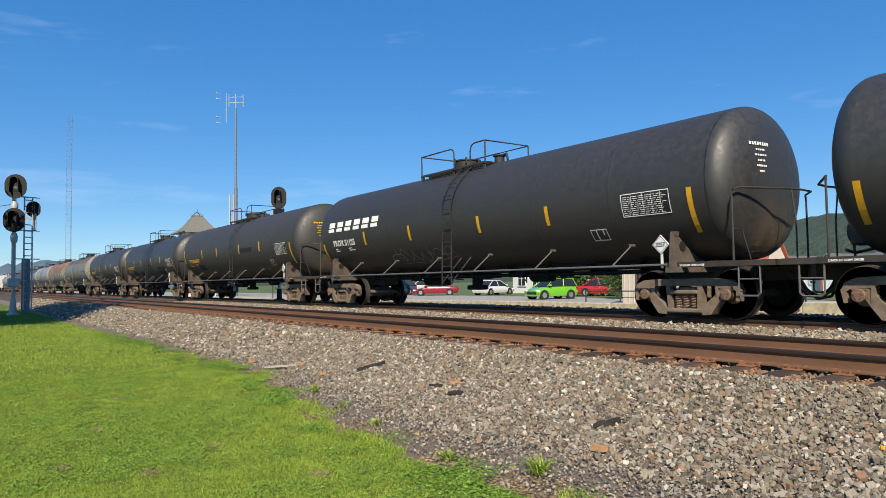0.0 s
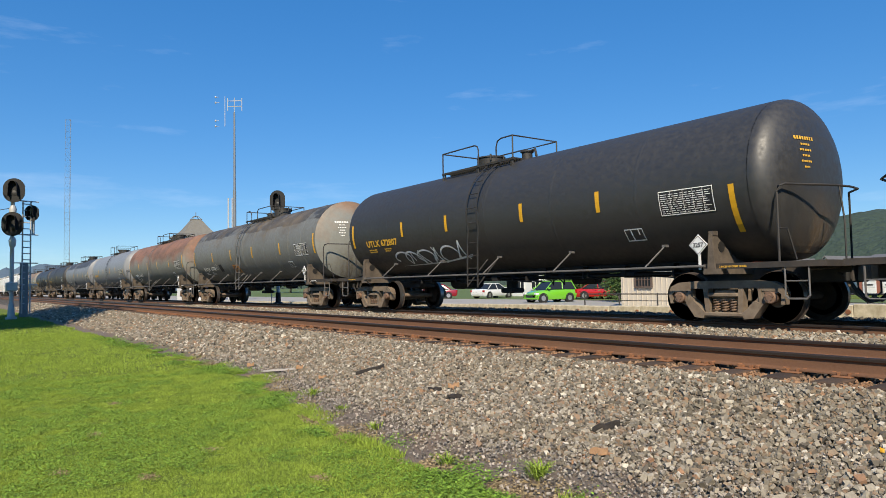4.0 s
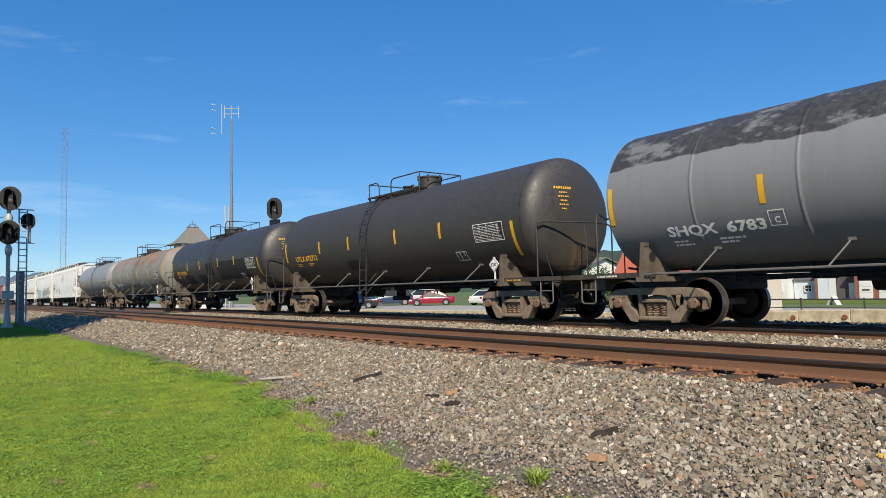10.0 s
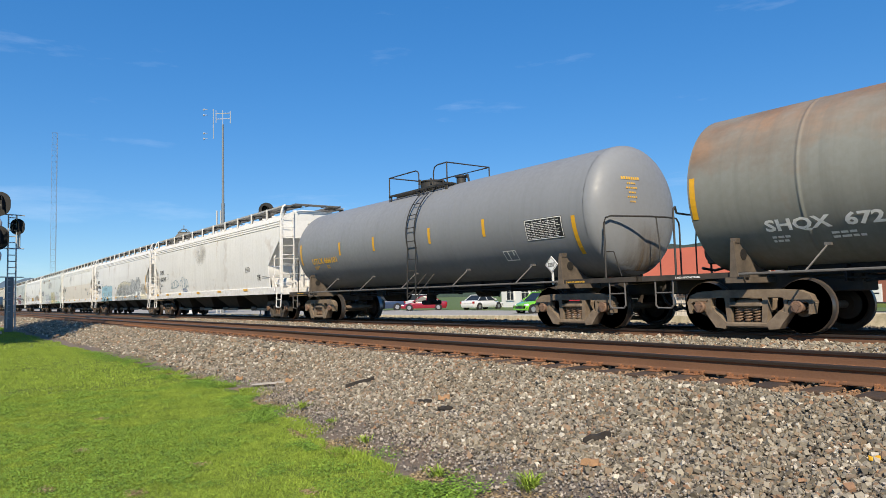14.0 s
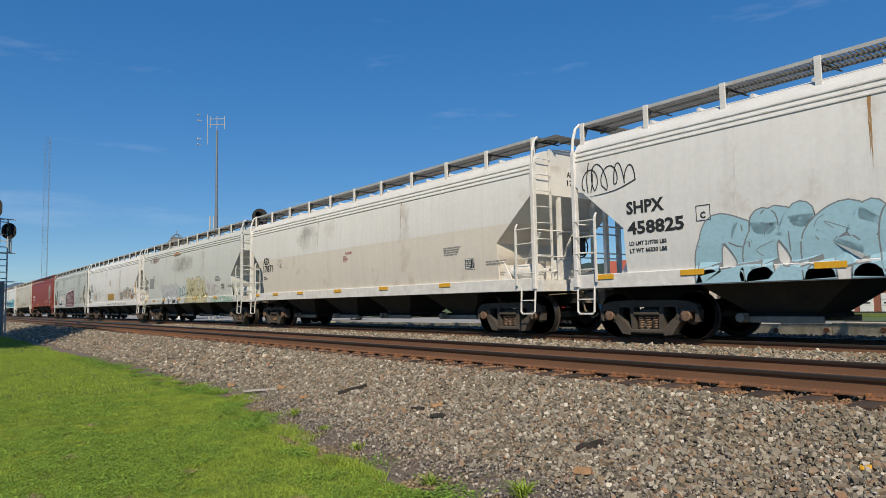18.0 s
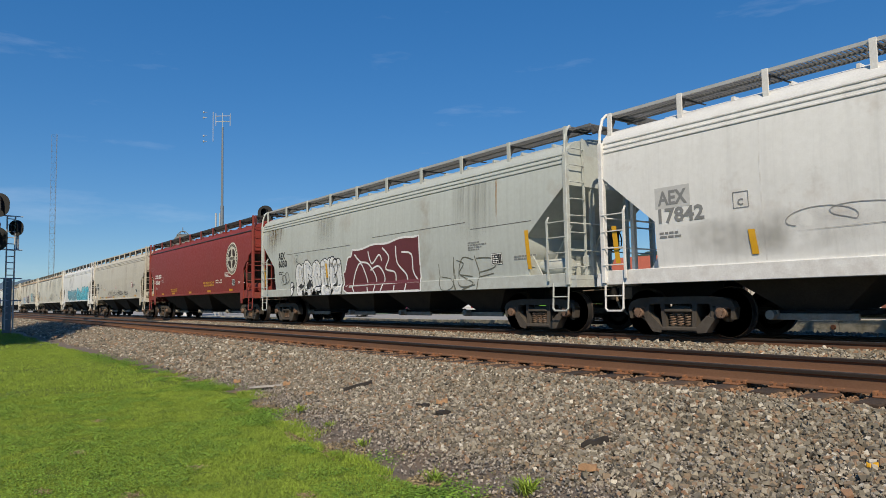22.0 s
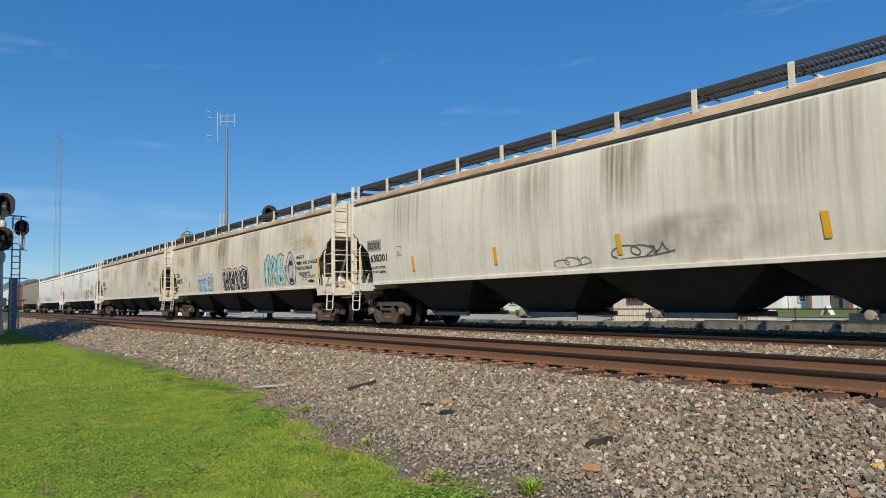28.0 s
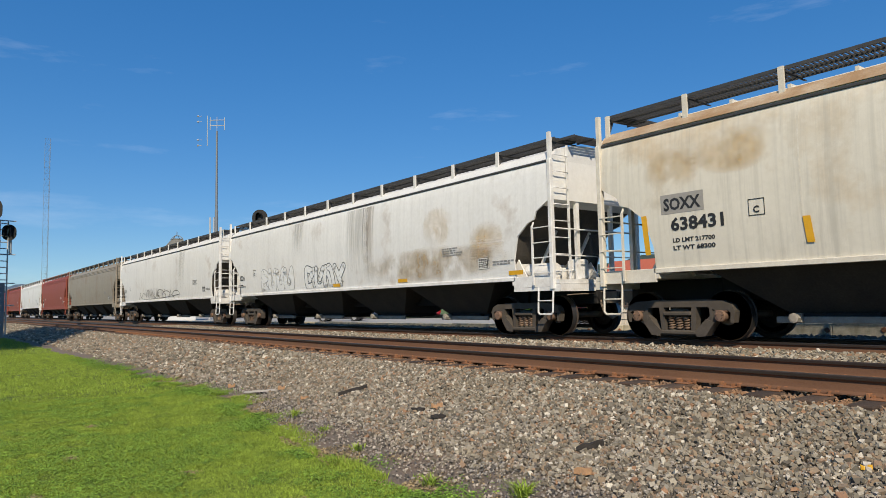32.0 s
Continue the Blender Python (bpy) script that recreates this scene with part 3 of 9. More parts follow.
def make_tracks():
    bar = rail_mesh(-700, 260)
    tie_bm = Shape().box(-0.115, 0.115, -1.30, 1.30, -0.18, 0.0, c=0.012).mesh("tie", TIE)
    plate = Shape()
    for y in (-0.7525, 0.7525):
        plate.box(-0.09, 0.09, y - 0.17, y + 0.17, 0.001, 0.016, c=0.004)
        for dx, dy in ((-0.05, -0.085), (0.05, -0.085), (-0.05, 0.085), (0.05, 0.085)):
            plate.box(dx - 0.012, dx + 0.012, y + dy - 0.022, y + dy + 0.022, 0.014, 0.045)
        for dx in (-0.105, 0.105):
            plate.box(dx - 0.02, dx + 0.02, y - 0.07, y + 0.07, 0.0, 0.05, c=0.006)
    plate = plate.mesh("tie_plate", PLATE)
    rng = random.Random(5)
    for name, yc, n, label in (("track_near", NEAR_TRACK, 150, "empty railway track with rusty brown rails on timber ties"), ("track_far", FAR_TRACK, 70, "railway track under the passing freight train")):
        t = thing(name, label, "railway track", pose(0, yc, 0), kind="structure")
        for dy in (-0.7525, 0.7525):
            part("rail", bar, None, t, m=pose(0, dy, 0))
        for i in range(n):
            x = 0.9 - 0.5045 * i
            tie = part("tie", tie_bm, None, t, m=pose(x + rng.uniform(-0.03, 0.03), rng.uniform(-0.03, 0.03), -RAIL_H - 0.017 + rng.uniform(-0.006, 0.0), 0, 0, rng.uniform(-1.2, 1.2)))
            if i < 70 and yc < 9:
                part("tie_plate", plate, None, tie)
        far = Shape()
        for i in range(n, 500):
            x = 0.9 - 0.5045 * i
            far.box(x - 0.115, x + 0.115, -1.3, 1.3, -0.38, -RAIL_H - 0.017)
        part("distant_ties", far, TIE, t)["kind"] = "stuff"


make_tracks()

# ---- rolling stock: parts that all cars share ----
CACHE = {}
WHEEL_R = 0.457


def cached(key, build):
    if key not in CACHE:
        CACHE[key] = build()
    return CACHE[key]


def bolster_mesh(mat):
    s = Shape().box(-0.22, 0.22, -1.02, 1.02, 0.36, 0.60, c=0.03)
    s.lathe([(0.58, 0.24), (0.72, 0.24)], "z", seg=16)
    for y in (-0.62, 0.62):
        s.box(-0.10, 0.10, y - 0.09, y + 0.09, 0.58, 0.68)
    for x in (-0.42, 0.42):
        s.box(x - 0.06, x + 0.06, -0.78, 0.78, 0.30, 0.40, c=0.02)
        for y in (-0.74, 0.74):
            s.box(x - 0.09 + (0.08 if x > 0 else -0.08), x + 0.09 + (0.08 if x > 0 else -0.08), y - 0.05, y + 0.05, 0.24, 0.52, c=0.02)
    return s.mesh("bolster", mat)


def side_frame_mesh(mat):
    s = Shape()
    a, b = -0.085, 0.085
    chord = [(-1.16, 0.52), (-1.10, 0.66), (-0.92, 0.735), (-0.55, 0.76), (0.55, 0.76), (0.92, 0.735), (1.10, 0.66), (1.16, 0.52), (1.10, 0.50), (1.02, 0.56), (0.76, 0.57), (0.62, 0.62), (-0.62, 0.62), (-0.76, 0.57), (-1.02, 0.56), (-1.10, 0.50)]
    for i in range(7):
        j = 15 - i
        s.prism([chord[i], chord[i + 1], chord[j - 1], chord[j]], "y", a, b)
    for k in (1, -1):
        s.prism([(0.30 * k, 0.64), (0.40 * k, 0.64), (0.36 * k, 0.16), (0.27 * k, 0.16)], "y", a, b)
        s.prism([(1.0 * k, 0.58), (0.80 * k, 0.62), (0.60 * k, 0.40), (0.72 * k, 0.30)], "y", a * 0.8, b * 0.8)
        s.prism([(0.60 * k, 0.40), (0.76 * k, 0.34), (0.58 * k, 0.09), (0.40 * k, 0.07), (0.36 * k, 0.17)], "y", a * 1.25, b * 1.25)
        s.prism([(1.16 * k, 0.56), (1.08 * k, 0.56), (1.06 * k, 0.34), (1.12 * k, 0.34)], "y", a, b)
        s.prism([(0.72 * k, 0.60), (0.66 * k, 0.60), (0.68 * k, 0.36), (0.73 * k, 0.36)], "y", a, b)
    s.box(-0.42, 0.42, a - 0.02, b + 0.02, 0.10, 0.19, c=0.025)
    s.box(-0.30, 0.30, a - 0.035, b + 0.035, 0.46, 0.54, c=0.02)
    return s.mesh("side_frame", mat)


def spring_mesh():
    s = Shape()
    for x in (-0.17, 0.0, 0.17):
        pts = []
        for i in range(46):
            t = i / 45 * 5.5 * 2 * math.pi
            pts.append((x + 0.068 * math.cos(t), 0.068 * math.sin(t), 0.195 + 0.26 * i / 45))
        s.tube(pts, 0.014, 4)
    return s.mesh("spring_nest", SPRING, 50)


SPRING = surface("coil_spring", (0.34, 0.235, 0.165), (0.22, 0.12, 0.07), 0.6, 0.2, 9, 60, 0.5, 0.2)


# inner wheel faces painted darker than the outer ones to stand for undercar shade
SHADED_WHEEL_BACK = surface("shaded_wheel_back", (0.06, 0.043, 0.032), (0.035, 0.027, 0.022), 0.85, 0.0, 5, 50, 0.6, 0.2)


def wheelset_mesh():
    s = Shape()
    s.lathe([(-0.98, 0.07), (0.98, 0.07)], "y", seg=12)
    R = WHEEL_R
    for k in (-1, 1):
        s.lathe([(k * 0.865, 0.02), (k * 0.865, 0.17), (k * 0.83, 0.20), (k * 0.79, 0.34), (k * 0.85, R - 0.075), (k * 0.858, R - 0.004)], "y", seg=40, mi=0)
        s.lathe([(k * 0.858, R - 0.006), (k * 0.72, R)], "y", seg=40, mi=1)
        s.lathe([(k * 0.72, R), (k * 0.712, R + 0.02), (k * 0.700, R + 0.024), (k * 0.688, R), (k * 0.688, R - 0.07), (k * 0.74, 0.34), (k * 0.70, 0.20), (k * 0.66, 0.16), (k * 0.66, 0.05)], "y", seg=40, mi=2)
        for i in range(2):
            ang = 1.3 + i * 2.4
            s.box(math.cos(ang) * 0.27 - 0.05, math.cos(ang) * 0.27 + 0.05, k * 0.828 - 0.003, k * 0.828 + 0.003, math.sin(ang) * 0.27 - 0.02, math.sin(ang) * 0.27 + 0.02, mi=1)
    return s.mesh("wheelset", [WHEEL, TREAD, SHADED_WHEEL_BACK], 40)


def bearing_mesh():
    s = Shape()
    s.lathe([(-1.02, 0.105), (-1.125, 0.105), (-1.135, 0.095), (-1.135, 0.06), (-1.150, 0.055)], "y", seg=16)
    for i in range(3):
        a = 0.5 + i * 2.094
        s.lathe([(-1.13, 0.022), (-1.158, 0.022)], "y", (0.07 * math.cos(a), 0, 0.07 * math.sin(a)), 6)
    s.box(-0.13, 0.13, -1.08, -0.94, 0.06, 0.13, c=0.02)
    return s.mesh("bearing", BEARING, 40)


BEARING = surface("bearing_rust", (0.24, 0.145, 0.095), (0.14, 0.10, 0.075), 0.7, 0.2, 8, 60, 0.6, 0.3)
WHEELSETS = {0.89: [], -0.89: []}


def add_truck(car, x, mat=None):
    mat = mat or IRON
    t = part("truck", cached(("bolster", mat.name), lambda: bolster_mesh(mat)), None, car, "dusty brown cast-steel freight truck" if mat is IRON else "dark grey-brown cast-steel freight truck", m=pose(x, 0, 0))
    for y in (-1.0, 1.0):
        part("side_frame", cached(("side_frame", mat.name), lambda: side_frame_mesh(mat)), None, t, m=pose(0, y, 0))
        part("spring_nest", cached("spring", spring_mesh), None, t, m=pose(0, y, 0))
    for dx in (0.89, -0.89):
        w = part("wheelset", cached("wheelset", wheelset_mesh), None, t, m=pose(dx, 0, WHEEL_R))
        WHEELSETS[dx].append(w)
        part("bearing", cached("bearing", bearing_mesh), None, t, m=pose(dx, 0, WHEEL_R))
        part("bearing", cached("bearing", bearing_mesh), None, t, m=pose(dx, 0, WHEEL_R, 0, 0, 180))
    return t


def coupler_mesh():
    s = Shape().box(-0.75, 0.05, -0.09, 0.09, 0.76, 0.94, c=0.02)
    s.prism([(0.0, -0.13), (0.22, -0.15), (0.36, -0.08), (0.34, 0.02), (0.22, 0.0), (0.20, 0.12), (0.34, 0.15), (0.30, 0.20), (0.0, 0.14)], "z", 0.72, 0.98)
    s.tube([(0.0, -0.22, 0.80), (0.12, -0.24, 0.55), (0.32, -0.20, 0.38), (0.45, -0.16, 0.46)], 0.03, 6)
    s.tube([(-0.05, -1.25, 0.92), (-0.05, -0.3, 0.95), (0.10, -0.12, 1.0)], 0.014, 5)
    return s.mesh("coupler", IRON, 40)


class Decal:
    """Flat marks laid on a car side; skin(z) gives the side's half width at a height."""

    def __init__(self, skin, off=0.006):
        self.skin, self.off, self.s, self.low = skin, off, Shape(), 0.0

    def at(self, x, z):
        z = max(z, self.low)
        return (x, -(self.skin(z) + self.off), z)

    def rect(self, x0, x1, z0, z1, n=3, mi=0, lean=0.0):
        v = []
        for i in range(n + 1):
            z = z0 + (z1 - z0) * i / n
            v += [self.at(x0 + lean * i / n, z), self.at(x1 + lean * i / n, z)]
        self.s.add(v, [(2 * i, 2 * i + 1, 2 * i + 3, 2 * i + 2) for i in range(n)], mi)
        return self

    def border(self, x0, x1, z0, z1, w=0.012):
        self.rect(x0, x1, z0, z0 + w, 1).rect(x0, x1, z1 - w, z1, 1)
        self.rect(x0, x0 + w, z0, z1).rect(x1 - w, x1, z0, z1)
        return self

    def text(self, body, x, z, size, width=0.0, mi=0):
        v, f = letters(body, size, width)
        self.s.add([self.at(x + p, z + q) for p, q in v], f, mi)
        return self

    def bars(self, x, z, rows, size, rng, mi=0, words=(2, 4)):
        """Writing too small to read: rows of short bars."""
        for r in range(rows):
            p = x
            for w in range(rng.randint(*words)):
                q = p + size * rng.uniform(1.4, 4.0)
                self.rect(p, q, z - r * size * 1.75, z - r * size * 1.75 + size, 1, mi)
                p = q + size * 0.6
        return self

    def fan(self, pts, mi=0):
        cx, cz = sum(p[0] for p in pts) / len(pts), sum(p[1] for p in pts) / len(pts)
        k = len(pts)
        self.s.add([self.at(cx, cz)] + [self.at(*p) for p in pts], [(0, i + 1, (i + 1) % k + 1) for i in range(k)], mi)
        return self

    def ribbon(self, pts, w, closed=False, mi=0):
        k = len(pts)
        v = []
        for i, (x, z) in enumerate(pts):
            a = pts[(i - 1) % k] if closed or i else pts[0]
            b = pts[(i + 1) % k] if closed or i < k - 1 else pts[-1]
            dx, dz = b[0] - a[0], b[1] - a[1]
            d = math.hypot(dx, dz) or 1
            v += [self.at(x - dz / d * w / 2, z + dx / d * w / 2), self.at(x + dz / d * w / 2, z - dx / d * w / 2)]
        n = k if closed else k - 1
        self.s.add(v, [(2 * i, 2 * i + 1, (2 * i + 3) % (2 * k), (2 * i + 2) % (2 * k)) for i in range(n)], mi)
        return self

    def done(self, name, mats, parent, label=""):
        return part(name, self.s, mats, parent, label)


def curve_through(pts, closed=False, n=5):
    """Catmull-Rom points through a few given ones."""
    k, out = len(pts), []
    for i in range(k if closed else k - 1):
        p = [pts[(i + d) % k] if closed else pts[min(max(i + d, 0), k - 1)] for d in (-1, 0, 1, 2)]
        for j in range(n):
            t = j / n
            out.append(tuple(0.5 * (2 * p[1][c] + (p[2][c] - p[0][c]) * t + (2 * p[0][c] - 5 * p[1][c] + 4 * p[2][c] - p[3][c]) * t * t + (3 * p[1][c] - p[0][c] - 3 * p[2][c] + p[3][c]) * t ** 3) for c in (0, 1)))
    return out if closed else out + [pts[-1]]


def spray(name, rgb):
    return plain("spray_" + name, rgb, 0.6)


def tapered(d, pts, w0, w1, tip=True, mi=0):
    """A brush stroke through the points, from width w0 to w1, with pointed or blunt ends."""
    k = len(pts)
    v = []
    for i, (x, z) in enumerate(pts):
        p, q = pts[max(i - 1, 0)], pts[min(i + 1, k - 1)]
        dx, dz = q[0] - p[0], q[1] - p[1]
        n = math.hypot(dx, dz) or 1
        u = i / (k - 1)
        w = (w0 + (w1 - w0) * u) * (min(1, (1 - u) * 4 + 0.02) if tip else 1) / 2
        v += [d.at(x - dz / n * w, z + dx / n * w), d.at(x + dz / n * w, z - dx / n * w)]
    d.s.add(v, [(2 * i, 2 * i + 1, 2 * i + 3, 2 * i + 2) for i in range(k - 1)], mi)


STROKES = (
    ((0.15, 0.0), (0.22, 0.5), (0.12, 1.0)), ((0.15, 1.0), (0.75, 0.95), (0.85, 0.65), (0.3, 0.5)), ((0.3, 0.5), (0.7, 0.3), (1.0, -0.05)),
    ((0.9, 0.95), (0.35, 1.0), (0.12, 0.55), (0.3, 0.08), (0.95, 0.1)), ((0.1, 0.0), (0.45, 0.95), (0.6, 1.0), (0.85, 0.0)), ((0.2, 0.42), (0.85, 0.45)),
    ((0.1, 1.0), (0.5, 0.75), (0.2, 0.45), (0.8, 0.25), (0.3, -0.02)), ((0.85, 0.0), (0.8, 0.5), (0.95, 1.05)), ((0.1, 0.9), (0.2, 0.1), (0.8, 0.05), (0.9, 0.9)),
)


ARCHES = (
    ((0.2, -0.02), (0.18, 0.55), (0.5, 0.98), (0.82, 0.55), (0.8, -0.02)), ((0.75, 0.8), (0.3, 0.95), (0.2, 0.5), (0.3, 0.05), (0.8, 0.1)), ((0.5, -0.02), (0.5, 0.4), (0.2, 0.95)), ((0.5, 0.4), (0.85, 0.95)),
    ((0.2, 0.95), (0.2, 0.2), (0.5, 0.0), (0.8, 0.2), (0.8, 0.95)), ((0.25, 0.0), (0.25, 0.95), (0.8, 0.75), (0.3, 0.45), (0.85, 0.0)),
)


def round_dab(d, x, z, r, mi):
    """A round dab of paint."""
    n = 12
    d.s.add([d.at(x, z)] + [d.at(x + r * math.cos(2 * math.pi * i / n), z + r * math.sin(2 * math.pi * i / n)) for i in range(n)], [(0, i + 1, (i + 1) % n + 1) for i in range(n)], mi)


def graffiti(car, skin, x0, x1, z0, z1, fill, line, seed, letters_n=5, w=0.035, wild=0.0, inner=None, fat=0.34, forms=STROKES, count=0, halo=None):
    """A sprayed piece of fat interlocking forms, each outlined as a whole; no lettering that can be read."""
    rng = random.Random(seed)
    ink = Decal(skin, 0.006)
    ink.low = z0 - 0.02
    step, hgt = (x1 - x0) / letters_n, z1 - z0
    glyphs = []
    for i in range(letters_n):
        base = x0 + step * (i - 0.08)
        strokes = []
        for form in rng.sample(forms, count or 3 + int(2 * wild)):
            ctl = [(base + (p * 1.15 + rng.uniform(-0.08, 0.08)) * step, min(z1 + 0.1, z0 + min(1.1, max(-0.02, q + rng.uniform(-0.07, 0.07))) * hgt)) for p, q in form]
            if wild and rng.random() < 0.6:
                (ax, az), (bx, bz) = ctl[-2:]
                ctl.append((bx + (bx - ax) * 0.35 + rng.uniform(-0.2, 0.2) * step, min(z1 + 0.15, max(z0 - 0.05, bz + rng.uniform(-0.25, 0.3) * hgt))))
            strokes.append((curve_through(ctl, False, 6), min(step * fat, hgt * fat * 0.9) * rng.uniform(0.85, 1.15)))
        glyphs.append((base, strokes))
    point = wild > 0.2

    def lay(strokes, extra, mi, lift):
        for k, (pts, thick) in enumerate(strokes):
            ink.off = lift + 0.00004 * k
            wide = thick + extra
            tapered(ink, pts, wide, wide * (0.5 if point else 0.9), point, mi)
            if not point:
                round_dab(ink, *pts[0], wide / 2, mi)
                round_dab(ink, *pts[-1], wide * 0.45, mi)

    if halo:
        for base, strokes in glyphs:
            lay(strokes, 4.5 * w, 3, 0.0055)
    for i, (base, strokes) in enumerate(glyphs):
        lift = 0.0062 + 0.0011 * i
        if not fill:
            for k, (pts, thick) in enumerate(strokes):
                ink.off = lift + 0.0001 * k
                ink.ribbon(pts, w * 0.7)
            continue
        lay(strokes, 2.0 * w, 0, lift)
        lay(strokes, 0.0, 1, lift + 0.00035)
        if inner:
            for k, (pts, thick) in enumerate(strokes):
                ink.off = lift + 0.0007 + 0.00004 * k
                tapered(ink, [(a + thick * 0.12, b + thick * 0.1) for a, b in pts[2:-2]], thick * 0.3, thick * 0.12, True, 2)
        for _ in range(2 + int(3 * wild)):
            x, z = base + rng.uniform(0.1, 0.9) * step, z0 + rng.uniform(0.1, 0.9) * hgt
            ink.off = lift + 0.0009
            ink.ribbon(curve_through([(x, z), (x + rng.uniform(-0.15, 0.15) * step, z + 0.12 * hgt), (x + rng.uniform(0, 0.25) * step, z + rng.uniform(-0.1, 0.25) * hgt)], False, 4), w * 0.5, mi=0)
    ink.done("graffiti", [line, fill or line, inner or fill or line, halo or line], car, "sprayed graffiti piece with dark outlines")


def colour_field(car, skin, x0, x1, low, high, mat, label, edge=None, w=0.05, columns=40):
    """A sprayed block of colour between two wavering edges, with an optional outline; low and high give heights along it."""
    d = Decal(skin, 0.0048)
    xs = [x0 + (x1 - x0) * i / columns for i in range(columns + 1)]
    rows = 14
    v = [d.at(x, low(x) + (high(x) - low(x)) * k / rows) for x in xs for k in range(rows + 1)]
    q = rows + 1
    d.s.add(v, [(i * q + k, i * q + q + k, i * q + q + k + 1, i * q + k + 1) for i in range(columns) for k in range(rows)])
    if edge:
        d.off = 0.0062
        top, bottom = [(x, high(x)) for x in xs], [(x, low(x)) for x in reversed(xs)]
        d.ribbon(top + [(x1, high(x1) + (low(x1) - high(x1)) * k / 8) for k in range(1, 8)] + bottom + [(x0, low(x0) + (high(x0) - low(x0)) * k / 8) for k in range(1, 8)], w, True, 1)
    d.done("graffiti_field", [mat, edge or mat], car, label)


def shards(car, skin, x0, x1, z0, top, mats, seed, n, reach=0.45, bend=0.12, width=0.045, lean=0.0):
    """A wild tangle of pointed slivers in several colours."""
    rng = random.Random(seed)
    d = Decal(skin, 0.0065)
    for i in range(n):
        d.off = 0.0065 + 0.0000125 * i
        x = rng.uniform(x0, x1)
        z = rng.uniform(z0, max(z0 + 0.1, top(x) - 0.08))
        a = math.pi / 2 + lean + rng.gauss(0, 0.55)
        r = reach * rng.uniform(0.35, 1.0)
        b = rng.uniform(-bend, bend)
        ctl = [(x + math.cos(a) * r * (k - 0.5) - math.sin(a) * b * (1 - (2 * k - 1) ** 2), z + math.sin(a) * r * (k - 0.5) + math.cos(a) * b * (1 - (2 * k - 1) ** 2)) for k in (0, 0.34, 0.67, 1)]
        ctl = [(p, min(max(q, z0), top(p) + 0.1)) for p, q in ctl]
        tapered(d, curve_through(ctl, False, 3), width * rng.uniform(0.5, 1.3), width * 0.5, True, rng.randrange(len(mats)))
    d.done("graffiti_slivers", mats, car, "tangle of sprayed pointed slivers")["kind"] = "stuff"


def runs(car, skin, x, spread, z0, z1, mat, seed, n=6, label="rusty run-off streaks"):
    """Thin stains that run down from an edge and fade to a point."""
    rng = random.Random(seed)
    d = Decal(skin, 0.0035)
    for i in range(n):
        d.off = 0.0035 + 0.0002 * i
        a = x + rng.uniform(-spread, spread)
        zb = z1 - (z1 - z0) * rng.uniform(0.35, 1.0)
        k = 9
        tapered(d, [(a + rng.uniform(-0.008, 0.008), z1 + (zb - z1) * j / k) for j in range(k + 1)], rng.uniform(0.012, 0.035), 0.006)
    d.done("run_off_streak", mat, car, label)["kind"] = "stuff"


def stain_material(name, rgb, strength, kind="blot"):
    """Dirt or rust that thins out towards the edges of its patch and is broken up by grain."""
    if name in MATS:
        return MATS[name]
    m, n, l = nodes_of(name)
    b = n["Principled BSDF"]
    tc, sep = n.new("ShaderNodeTexCoord"), n.new("ShaderNodeSeparateXYZ")
    l.new(tc.outputs["Generated"], sep.inputs[0])

    def calc(op, *args):
        k = n.new("ShaderNodeMath")
        k.operation, k.use_clamp = op, op == "MULTIPLY"
        for socket, v in zip(k.inputs, args):
            if isinstance(v, (int, float)):
                socket.default_value = v
            else:
                l.new(v, socket)
        return k.outputs[0]

    def off(c):
        return calc("POWER", calc("MULTIPLY", calc("ABSOLUTE", calc("SUBTRACT", c, 0.5)), 2.0), 2.0)

    if kind == "run":
        shade = calc("MULTIPLY", calc("SUBTRACT", 1.0, off(sep.outputs[0])), ramp(n, l, sep.outputs[2], 0.0, 0.8))
        grain = noise_of(n, l, 1.0, 4, stretch=(11.0, 0.5, 0.25))
    else:
        shade = calc("SUBTRACT", 1.0, calc("ADD", off(sep.outputs[0]), off(sep.outputs[2])))
        grain = noise_of(n, l, 1.6, 6, stretch=(1.0, 1.0, 0.8))
    alpha = calc("MULTIPLY", calc("MULTIPLY", ramp(n, l, shade, 0.0, 0.75), ramp(n, l, grain, 0.34, 0.66)), strength)
    l.new(alpha, b.inputs["Alpha"])
    l.new(mixed(n, l, ramp(n, l, noise_of(n, l, 6, 4), 0.35, 0.65), rgb, tuple(c * 0.6 for c in rgb)), b.inputs["Base Color"])
    b.inputs["Roughness"].default_value = 0.8
    MATS[name] = m
    return m


def stain(car, skin, x0, x1, z0, z1, mat, label):
    d = Decal(skin, 0.0035)
    cols, rows = max(1, int((x1 - x0) / 0.8)), 16
    v = [d.at(x0 + (x1 - x0) * i / cols, z0 + (z1 - z0) * k / rows) for i in range(cols + 1) for k in range(rows + 1)]
    q = rows + 1
    d.s.add(v, [(i * q + k, i * q + q + k, i * q + q + k + 1, i * q + k + 1) for i in range(cols) for k in range(rows)])
    d.done("stain", mat, car, label)


def bloom(car, skin, x, z, rx, rz, mat, seed, label):
    """A ragged stain."""
    rng = random.Random(seed)
    n = 26
    pts = [(x + rx * r * math.cos(a), z + rz * r * math.sin(a)) for a, r in ((2 * math.pi * i / n, rng.uniform(0.55, 1.1)) for i in range(n))]
    Decal(skin, 0.004).fan(pts).done("rust_stain", mat, car, label)


